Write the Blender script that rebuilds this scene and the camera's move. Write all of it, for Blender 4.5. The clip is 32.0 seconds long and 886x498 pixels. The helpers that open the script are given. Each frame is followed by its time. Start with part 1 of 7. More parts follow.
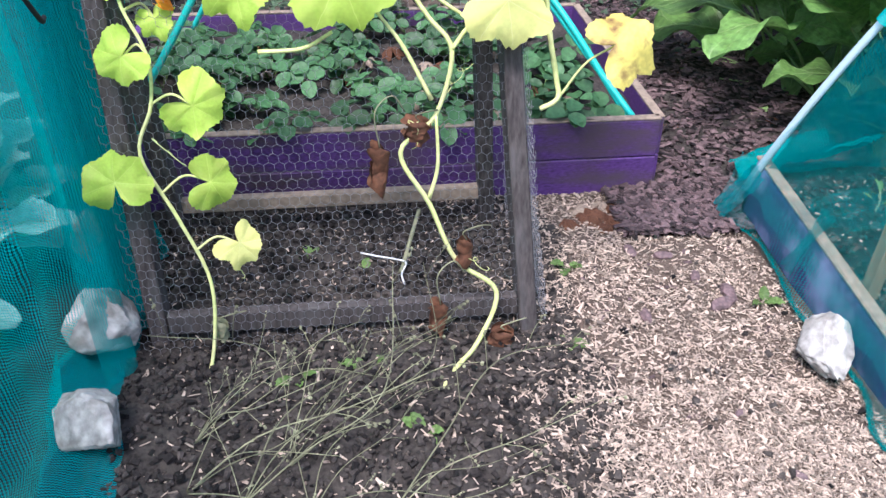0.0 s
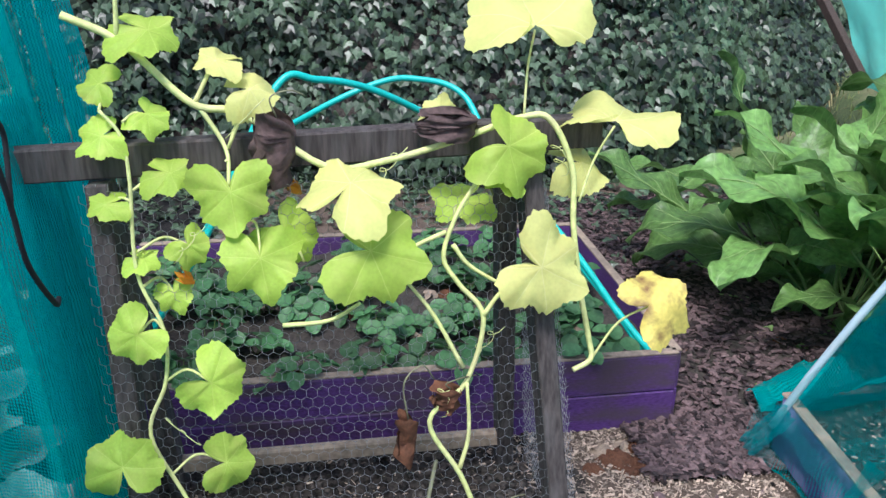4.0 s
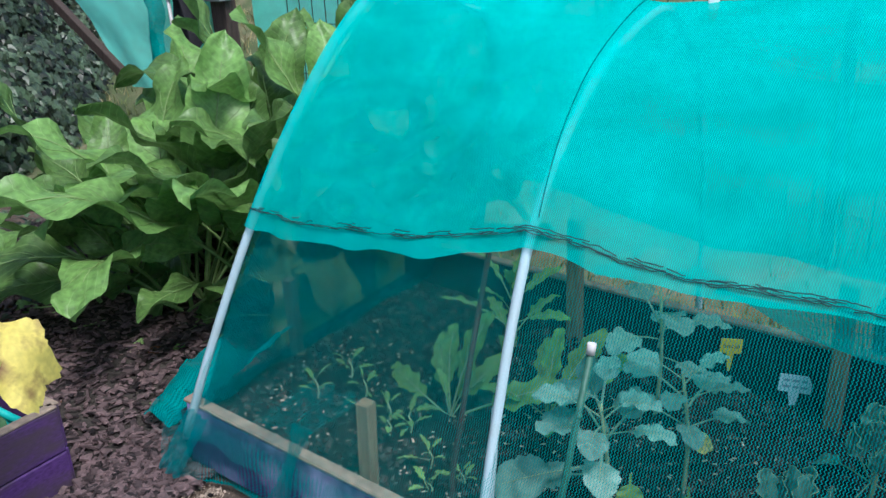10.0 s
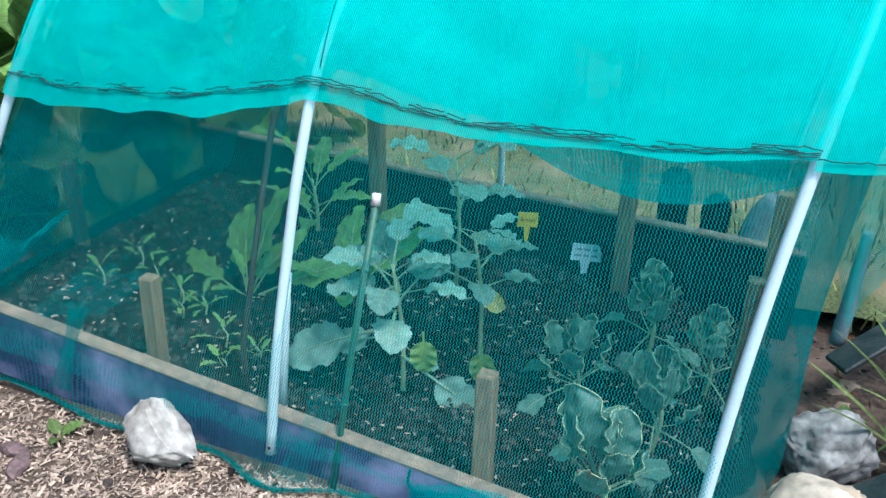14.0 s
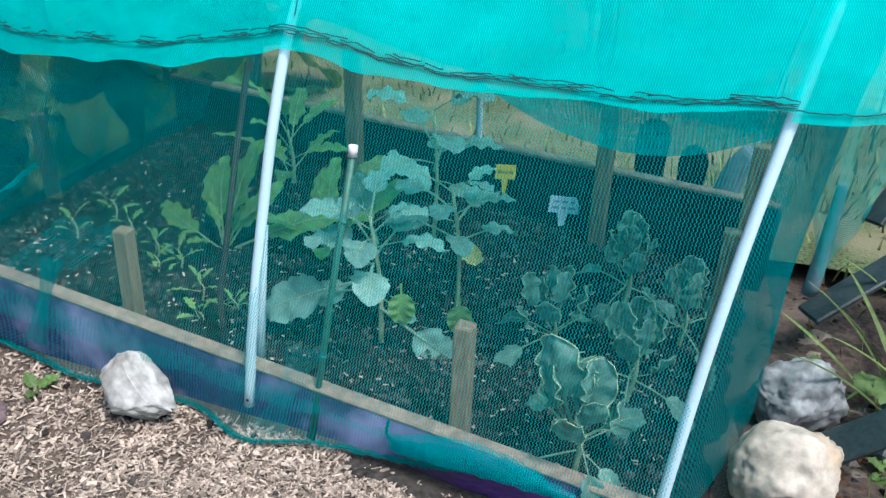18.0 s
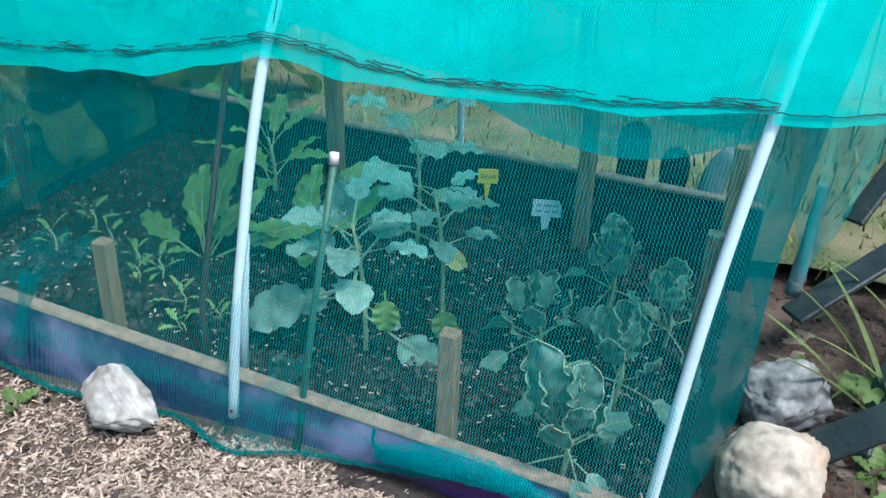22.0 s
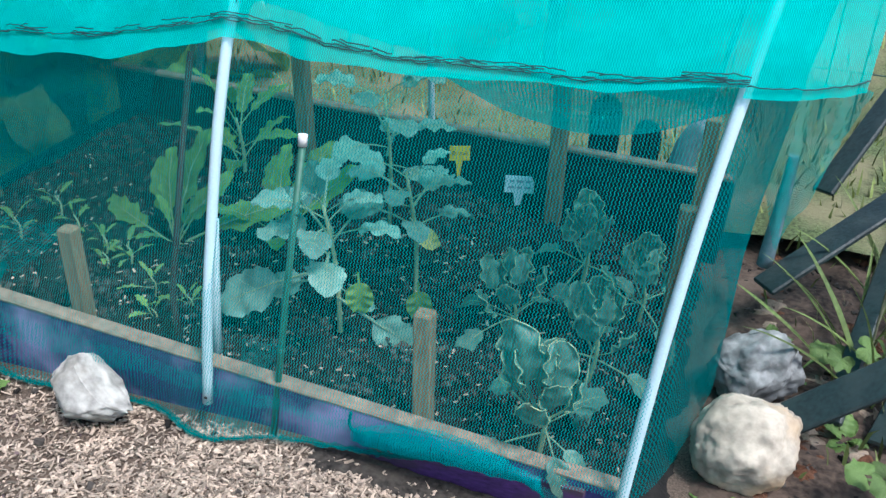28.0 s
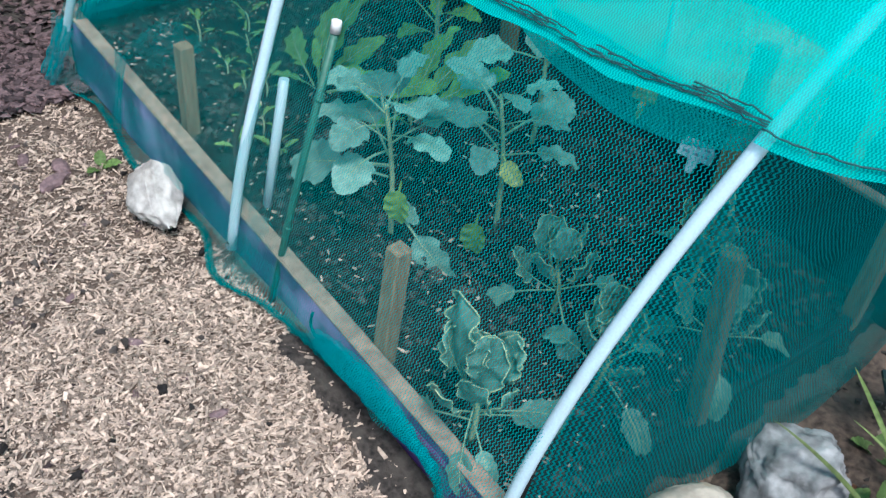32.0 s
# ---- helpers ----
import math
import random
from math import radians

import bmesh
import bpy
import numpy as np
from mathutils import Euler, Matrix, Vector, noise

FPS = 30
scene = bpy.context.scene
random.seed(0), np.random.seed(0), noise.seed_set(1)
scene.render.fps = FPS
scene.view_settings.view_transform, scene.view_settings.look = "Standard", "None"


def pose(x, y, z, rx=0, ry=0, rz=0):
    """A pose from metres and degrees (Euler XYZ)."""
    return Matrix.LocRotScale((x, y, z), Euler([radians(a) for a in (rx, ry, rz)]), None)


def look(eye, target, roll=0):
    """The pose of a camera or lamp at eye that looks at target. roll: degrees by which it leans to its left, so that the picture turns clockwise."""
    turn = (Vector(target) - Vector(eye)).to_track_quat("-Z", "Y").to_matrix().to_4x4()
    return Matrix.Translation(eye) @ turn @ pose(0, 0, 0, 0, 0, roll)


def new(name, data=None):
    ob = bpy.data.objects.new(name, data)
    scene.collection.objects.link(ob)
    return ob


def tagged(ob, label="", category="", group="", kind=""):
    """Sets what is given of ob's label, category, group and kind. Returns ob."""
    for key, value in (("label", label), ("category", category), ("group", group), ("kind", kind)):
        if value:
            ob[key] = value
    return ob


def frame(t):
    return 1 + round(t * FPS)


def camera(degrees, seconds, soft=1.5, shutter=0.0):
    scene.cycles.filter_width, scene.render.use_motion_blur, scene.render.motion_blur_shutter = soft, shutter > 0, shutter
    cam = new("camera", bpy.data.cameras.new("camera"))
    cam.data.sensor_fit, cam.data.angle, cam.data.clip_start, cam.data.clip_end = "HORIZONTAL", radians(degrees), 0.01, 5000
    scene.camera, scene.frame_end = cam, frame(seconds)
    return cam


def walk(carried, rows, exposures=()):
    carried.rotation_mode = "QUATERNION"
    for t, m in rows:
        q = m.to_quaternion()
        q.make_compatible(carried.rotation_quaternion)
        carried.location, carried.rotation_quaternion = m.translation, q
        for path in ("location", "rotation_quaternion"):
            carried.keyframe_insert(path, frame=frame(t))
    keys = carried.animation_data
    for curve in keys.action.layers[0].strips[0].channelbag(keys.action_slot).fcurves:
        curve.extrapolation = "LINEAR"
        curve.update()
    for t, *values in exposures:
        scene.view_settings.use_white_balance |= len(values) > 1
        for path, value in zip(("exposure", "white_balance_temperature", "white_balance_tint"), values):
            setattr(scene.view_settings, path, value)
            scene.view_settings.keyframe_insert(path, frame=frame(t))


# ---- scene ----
cam = camera(54.5, 32.0)
PATH = [
    (0, (1.273, -1.218, 1.429), (-0.379, -1.021, 0.319), 0.7),
    (0.5, (1.269, -1.201, 1.424), (-0.385, -1.072, 0.307), 0.1),
    (1, (1.281, -1.218, 1.473), (-0.449, -1.188, 0.471), -1.4),
    (1.5, (1.3, -1.262, 1.518), (-0.487, -1.323, 0.62), -1.2),
    (2, (1.31, -1.285, 1.535), (-0.509, -1.361, 0.708), -1.0),
    (2.5, (1.281, -1.287, 1.591), (-0.546, -1.288, 0.777), -0.8),
    (4.5, (0.992, -1.373, 1.542), (-0.801, -0.898, 0.794), 1.2),
    (5, (0.935, -1.407, 1.474), (-0.784, -0.715, 0.723), 1.9),
    (5.5, (0.908, -1.41, 1.462), (-0.749, -0.586, 0.704), 2.6),
    (6, (0.873, -1.384, 1.466), (-0.734, -0.433, 0.752), 2.7),
    (6.5, (0.856, -1.36, 1.472), (-0.707, -0.314, 0.793), 2.6),
    (7, (0.847, -1.341, 1.483), (-0.694, -0.236, 0.847), 1.9),
    (7.5, (0.85, -1.321, 1.52), (-0.69, -0.171, 0.967), 1.3),
    (8, (0.858, -1.324, 1.536), (-0.675, -0.142, 1.031), 1.1),
    (8.5, (0.857, -1.338, 1.533), (-0.652, -0.129, 1.022), 1.1),
    (9, (0.849, -1.355, 1.514), (-0.593, -0.085, 0.96), 1.1),
    (9.5, (0.823, -1.324, 1.455), (-0.453, 0.079, 0.819), -1.4),
    (10, (0.816, -1.247, 1.416), (-0.25, 0.28, 0.686), -2.7),
    (10.5, (0.835, -1.216, 1.367), (-0.068, 0.334, 0.486), -2.8),
    (11, (0.843, -1.202, 1.306), (0.047, 0.34, 0.312), -2.6),
    (11.5, (0.845, -1.198, 1.282), (0.078, 0.368, 0.303), -1.8),
    (12, (0.86, -1.205, 1.254), (0.075, 0.359, 0.287), 0.9),
    (12.5, (0.886, -1.207, 1.238), (0.145, 0.4, 0.306), 1.9),
    (13, (0.906, -1.218, 1.251), (0.211, 0.483, 0.463), 0.7),
    (13.5, (0.919, -1.23, 1.263), (0.221, 0.507, 0.558), 0.1),
    (14, (0.908, -1.223, 1.252), (0.208, 0.432, 0.373), 0.5),
    (14.5, (0.906, -1.225, 1.248), (0.221, 0.376, 0.265), 0.7),
    (16.5, (0.906, -1.22, 1.244), (0.26, 0.402, 0.268), 1.5),
    (17, (0.903, -1.221, 1.244), (0.269, 0.404, 0.267), 1.6),
    (17.5, (0.903, -1.221, 1.244), (0.272, 0.407, 0.269), 1.4),
    (18, (0.906, -1.22, 1.247), (0.275, 0.409, 0.273), 1.2),
    (18.5, (0.906, -1.222, 1.246), (0.275, 0.411, 0.28), 1.1),
    (19, (0.907, -1.219, 1.249), (0.279, 0.415, 0.28), 1.0),
    (19.5, (0.905, -1.218, 1.25), (0.284, 0.42, 0.284), 0.8),
    (20, (0.905, -1.206, 1.254), (0.291, 0.435, 0.289), 0.5),
    (20.5, (0.901, -1.209, 1.252), (0.301, 0.437, 0.286), 0.8),
    (21, (0.901, -1.208, 1.251), (0.304, 0.44, 0.288), 0.9),
    (21.5, (0.901, -1.204, 1.253), (0.306, 0.443, 0.288), 0.8),
    (22, (0.902, -1.209, 1.249), (0.305, 0.437, 0.281), 0.9),
    (22.5, (0.903, -1.204, 1.249), (0.331, 0.434, 0.254), 0.8),
    (23, (0.899, -1.193, 1.25), (0.384, 0.438, 0.212), 0.8),
    (23.5, (0.898, -1.194, 1.247), (0.41, 0.449, 0.216), 1.0),
    (24, (0.9, -1.196, 1.246), (0.401, 0.45, 0.226), 1.1),
    (24.5, (0.899, -1.197, 1.246), (0.388, 0.438, 0.214), 1.0),
    (25, (0.898, -1.194, 1.251), (0.382, 0.434, 0.211), 0.8),
    (25.5, (0.898, -1.195, 1.25), (0.377, 0.434, 0.213), 0.9),
    (27.5, (0.899, -1.195, 1.25), (0.372, 0.447, 0.237), 0.9),
    (28, (0.899, -1.192, 1.252), (0.369, 0.445, 0.234), 0.6),
    (28.5, (0.909, -1.187, 1.266), (0.306, 0.433, 0.26), -0.8),
    (29, (0.953, -1.191, 1.336), (0.211, 0.358, 0.312), -4.3),
    (29.2, (0.974, -1.2, 1.386), (0.157, 0.328, 0.388), -5.8),
    (29.5, (1.042, -1.171, 1.466), (0.091, 0.306, 0.509), -6.6),
    (29.8, (1.129, -1.189, 1.556), (0.036, 0.237, 0.678), -7.5),
    (30, (1.164, -1.122, 1.544), (0.025, 0.256, 0.648), -6.9),
    (30.4, (1.27, -1.067, 1.598), (0.153, 0.277, 0.626), -0.3),
    (30.5, (1.296, -1.011, 1.559), (0.189, 0.3, 0.531), 0.6),
    (31, (1.378, -0.828, 1.474), (0.339, 0.36, 0.246), 5.5),
    (31.5, (1.398, -0.745, 1.303), (0.31, 0.351, 0.032), 6.6),
    (31.6, (1.379, -0.675, 1.318), (0.312, 0.361, -0.02), 6.1),
    (32, (1.354, -0.625, 1.294), (0.223, 0.393, -0.005), 4.5),
]
walk(cam, [(t, look(eye, target, roll)) for t, eye, target, roll in PATH], [(0, 1.22, 5800, 22), (2, 0.92, 5800, 18), (5, 0.76, 5800, 16), (7, 0.56, 5800, 17), (9, 0.47, 5800, 18), (10, 0.50, 5800, 14), (11, 1.0, 5800, 12), (13, 0.95, 5800, 12), (17, 0.86, 5800, 12), (28, 0.86, 5800, 12), (30, 0.97, 5800, 12), (32, 0.80, 5800, 12)])

# ---- world, sun, exposure ----
world = bpy.data.worlds.new("world")
scene.world = world
world.use_nodes = True
wn = world.node_tree
sky = wn.nodes.new("ShaderNodeTexSky")
sky.sky_type = "NISHITA"
sky.sun_disc = False
SUN_EL, SUN_AZ = radians(62), radians(116)
sky.sun_elevation, sky.sun_rotation = SUN_EL, SUN_AZ
sky.dust_density = 3.0
wn.links.new(sky.outputs[0], wn.nodes["Background"].inputs[0])
wn.nodes["Background"].inputs[1].default_value = 0.13
sun_data = bpy.data.lights.new("sun", "SUN")
sun_data.energy, sun_data.angle, sun_data.color = 2.2, radians(14), (1.0, 0.95, 0.88)
sun = new("sun", sun_data)
sun_dir = Vector((math.sin(SUN_AZ) * math.cos(SUN_EL), math.cos(SUN_AZ) * math.cos(SUN_EL), math.sin(SUN_EL)))
sun.matrix_world = look(sun_dir * 20, (0, 0, 0))

# ---- materials ----


def material(name, base, rough=0.7, metal=0.0, scale=40.0, vary=0.25, bump=0.3, spot=None, spot_scale=6.0, spot_amount=0.4,
             stretch=(1, 1, 1), rand=0.0, translucent=0.0, spec=0.4, island=False, veins=""):
    """A two-scale noise material: fine grain, larger stains, bump, and a shift from piece to piece."""
    m = bpy.data.materials.new(name)
    m.use_nodes = True
    t = m.node_tree
    n, ln = t.nodes, t.links
    b = n["Principled BSDF"]
    tc = n.new("ShaderNodeTexCoord")
    mp = n.new("ShaderNodeMapping")
    mp.inputs["Scale"].default_value = stretch
    ln.new(tc.outputs["Object"], mp.inputs[0])
    fine = n.new("ShaderNodeTexNoise")
    fine.inputs["Scale"].default_value, fine.inputs["Detail"].default_value = scale, 6
    ln.new(mp.outputs[0], fine.inputs["Vector"])
    big = n.new("ShaderNodeTexNoise")
    big.inputs["Scale"].default_value, big.inputs["Detail"].default_value = spot_scale, 4
    ln.new(mp.outputs[0], big.inputs["Vector"])
    r1 = n.new("ShaderNodeMapRange")
    r1.inputs["From Min"].default_value, r1.inputs["From Max"].default_value = 0.3, 0.7
    r1.inputs["To Min"].default_value, r1.inputs["To Max"].default_value = 1 - vary, 1 + vary
    ln.new(fine.outputs["Fac"], r1.inputs["Value"])
    mul = n.new("ShaderNodeMix")
    mul.data_type, mul.blend_type = "RGBA", "MULTIPLY"
    mul.inputs["Factor"].default_value = 1.0
    mul.inputs["A"].default_value = (*base, 1)
    ln.new(r1.outputs[0], mul.inputs["B"])
    out = mul.outputs["Result"]
    if spot:
        r2 = n.new("ShaderNodeMapRange")
        r2.inputs["From Min"].default_value, r2.inputs["From Max"].default_value = 0.48, 0.68
        r2.inputs["To Max"].default_value = spot_amount
        ln.new(big.outputs["Fac"], r2.inputs["Value"])
        mx = n.new("ShaderNodeMix")
        mx.data_type = "RGBA"
        ln.new(r2.outputs[0], mx.inputs["Factor"])
        ln.new(out, mx.inputs["A"])
        mx.inputs["B"].default_value = (*spot, 1)
        out = mx.outputs["Result"]
    if rand:
        src = n.new("ShaderNodeNewGeometry" if island else "ShaderNodeObjectInfo")
        r3 = n.new("ShaderNodeMapRange")
        r3.inputs["To Min"].default_value, r3.inputs["To Max"].default_value = 1 - rand, 1 + rand
        ln.new(src.outputs["Random Per Island" if island else "Random"], r3.inputs["Value"])
        hs = n.new("ShaderNodeHueSaturation")
        ln.new(r3.outputs[0], hs.inputs["Value"])
        ln.new(out, hs.inputs["Color"])
        out = hs.outputs[0]
    if veins:
        sp = n.new("ShaderNodeSeparateXYZ")
        ln.new(tc.outputs["Object"], sp.inputs[0])

        def calc(kind, a, c=None):
            o = n.new("ShaderNodeMath")
            o.operation = kind
            for i, v in enumerate((a, c)):
                if isinstance(v, (int, float)):
                    o.inputs[i].default_value = v
                elif v is not None:
                    ln.new(v, o.inputs[i])
            return o.outputs[0]
        if veins == "radial":
            ang = calc("ARCTAN2", sp.outputs["X"], sp.outputs["Y"])
            rad = calc("SQRT", calc("ADD", calc("MULTIPLY", sp.outputs["X"], sp.outputs["X"]), calc("MULTIPLY", sp.outputs["Y"], sp.outputs["Y"])))
            line = calc("MULTIPLY", calc("ABSOLUTE", calc("SINE", calc("ADD", calc("MULTIPLY", ang, 3.5), calc("MULTIPLY", calc("SUBTRACT", big.outputs["Fac"], 0.5), 0.8)))), rad)
            lim = 0.022
        else:
            slant = calc("SUBTRACT", sp.outputs["Y"], calc("MULTIPLY", calc("ABSOLUTE", sp.outputs["X"]), 0.9))
            line = calc("ABSOLUTE", calc("SINE", calc("ADD", calc("MULTIPLY", slant, float(veins)), calc("MULTIPLY", big.outputs["Fac"], 2.0))))
            lim = 0.16
        vr = n.new("ShaderNodeMapRange")
        vr.inputs["From Min"].default_value, vr.inputs["From Max"].default_value = 0.0, lim
        vr.inputs["To Min"].default_value, vr.inputs["To Max"].default_value = 0.55, 0.0
        ln.new(line, vr.inputs["Value"])
        vm = n.new("ShaderNodeMix")
        vm.data_type, vm.blend_type = "RGBA", "SCREEN"
        ln.new(vr.outputs[0], vm.inputs["Factor"])
        ln.new(out, vm.inputs["A"])
        vm.inputs["B"].default_value = (base[0] * 0.8 + 0.1, base[1] * 0.7 + 0.1, base[2] * 0.8 + 0.06, 1)
        out = vm.outputs["Result"]
    ln.new(out, b.inputs["Base Color"])
    b.inputs["Roughness"].default_value, b.inputs["Metallic"].default_value = rough, metal
    b.inputs["Specular IOR Level"].default_value = spec
    if bump:
        bp = n.new("ShaderNodeBump")
        bp.inputs["Strength"].default_value, bp.inputs["Distance"].default_value = bump, 0.004
        ln.new(fine.outputs["Fac"], bp.inputs["Height"])
        ln.new(bp.outputs[0], b.inputs["Normal"])
    if translucent:
        tr = n.new("ShaderNodeBsdfTranslucent")
        ln.new(out, tr.inputs["Color"])
        ms = n.new("ShaderNodeMixShader")
        ms.inputs[0].default_value = translucent
        ln.new(b.outputs[0], ms.inputs[1])
        ln.new(tr.outputs[0], ms.inputs[2])
        ln.new(ms.outputs[0], n["Material Output"].inputs["Surface"])
    return m


def net_material(name, color, cover, pitch, gather=0.0, through_light=0.55, knot=0.72, edge=0.06):
    """Knitted shade net: rows of loops with open holes between them. Coordinates are metres in the cloth's UV map."""
    m = bpy.data.materials.new(name)
    m.use_nodes = True
    t = m.node_tree
    n, ln = t.nodes, t.links
    n.remove(n["Principled BSDF"])
    uv = n.new("ShaderNodeUVMap")
    wob = n.new("ShaderNodeTexNoise")
    wob.inputs["Scale"].default_value = 9.0
    ln.new(uv.outputs[0], wob.inputs["Vector"])
    sep = n.new("ShaderNodeSeparateXYZ")
    ln.new(uv.outputs[0], sep.inputs[0])

    def op(kind, a, b=None):
        o = n.new("ShaderNodeMath")
        o.operation = kind
        for i, v in enumerate((a, b)):
            if v is None:
                continue
            if isinstance(v, (int, float)):
                o.inputs[i].default_value = v
            else:
                ln.new(v, o.inputs[i])
        return o.outputs[0]
    wv = op("MULTIPLY", op("SUBTRACT", wob.outputs["Fac"], 0.5), pitch * 2.2)
    k = 2 * math.pi / pitch
    u = op("ADD", sep.outputs["X"], wv)
    v = op("ADD", sep.outputs["Y"], wv)
    # upright wavy chains of thread, pinched together by short ties
    zig = op("MULTIPLY", op("SINE", op("MULTIPLY", v, k * 0.8)), 1.3)
    rows = op("COSINE", op("ADD", op("MULTIPLY", u, k), zig))
    ties = op("COSINE", op("ADD", op("MULTIPLY", v, k * 1.6), op("MULTIPLY", u, k * 0.5)))
    hole = op("MULTIPLY", op("SUBTRACT", 0.5, op("MULTIPLY", rows, 0.5)), op("SUBTRACT", 0.78, op("MULTIPLY", ties, 0.22)))
    # 1 in the threads, 0 in the holes
    sharp = n.new("ShaderNodeMapRange")
    mid = 0.18 + 0.5 * (cover - 0.32)
    sharp.inputs["From Min"].default_value, sharp.inputs["From Max"].default_value = mid + edge, mid - edge
    ln.new(hole, sharp.inputs["Value"])
    thread = op("ADD", op("MULTIPLY", sharp.outputs[0], knot), max(0, cover - 0.30) * 1.15)
    if gather:
        patch = n.new("ShaderNodeTexNoise")
        patch.inputs["Scale"].default_value, patch.inputs["Detail"].default_value = 2.2, 4
        patch.inputs["Distortion"].default_value = 0.6
        drag = n.new("ShaderNodeMapping")
        drag.inputs["Scale"].default_value, drag.inputs["Rotation"].default_value = (1.0, 3.2, 1.0), (0, 0, 0.25)
        ln.new(uv.outputs[0], drag.inputs[0])
        ln.new(drag.outputs[0], patch.inputs["Vector"])
        thread = op("ADD", thread, op("MULTIPLY", op("SUBTRACT", patch.outputs["Fac"], 0.5), gather))
    fac = op("MINIMUM", op("MAXIMUM", thread, 0.0), 1.0)
    tone = n.new("ShaderNodeMapRange")
    tone.inputs["To Min"].default_value, tone.inputs["To Max"].default_value = 0.8, 1.15
    ln.new(wob.outputs["Fac"], tone.inputs["Value"])
    hs = n.new("ShaderNodeHueSaturation")
    hs.inputs["Color"].default_value = (*color, 1)
    ln.new(tone.outputs[0], hs.inputs["Value"])
    dif, trl, gl = n.new("ShaderNodeBsdfDiffuse"), n.new("ShaderNodeBsdfTranslucent"), n.new("ShaderNodeBsdfGlossy")
    gl.inputs["Roughness"].default_value = 0.45
    gl.inputs["Color"].default_value = (0.1, 0.7, 0.7, 1)
    ln.new(hs.outputs[0], dif.inputs["Color"])
    ln.new(hs.outputs[0], trl.inputs["Color"])
    m1, m2, m3 = (n.new("ShaderNodeMixShader") for _ in range(3))
    m1.inputs[0].default_value = through_light
    ln.new(dif.outputs[0], m1.inputs[1])
    ln.new(trl.outputs[0], m1.inputs[2])
    m2.inputs[0].default_value = 0.03
    ln.new(m1.outputs[0], m2.inputs[1])
    ln.new(gl.outputs[0], m2.inputs[2])
    clear = n.new("ShaderNodeBsdfTransparent")
    ln.new(fac, m3.inputs[0])
    ln.new(clear.outputs[0], m3.inputs[1])
    ln.new(m2.outputs[0], m3.inputs[2])
    ln.new(m3.outputs[0], n["Material Output"].inputs["Surface"])
    return m


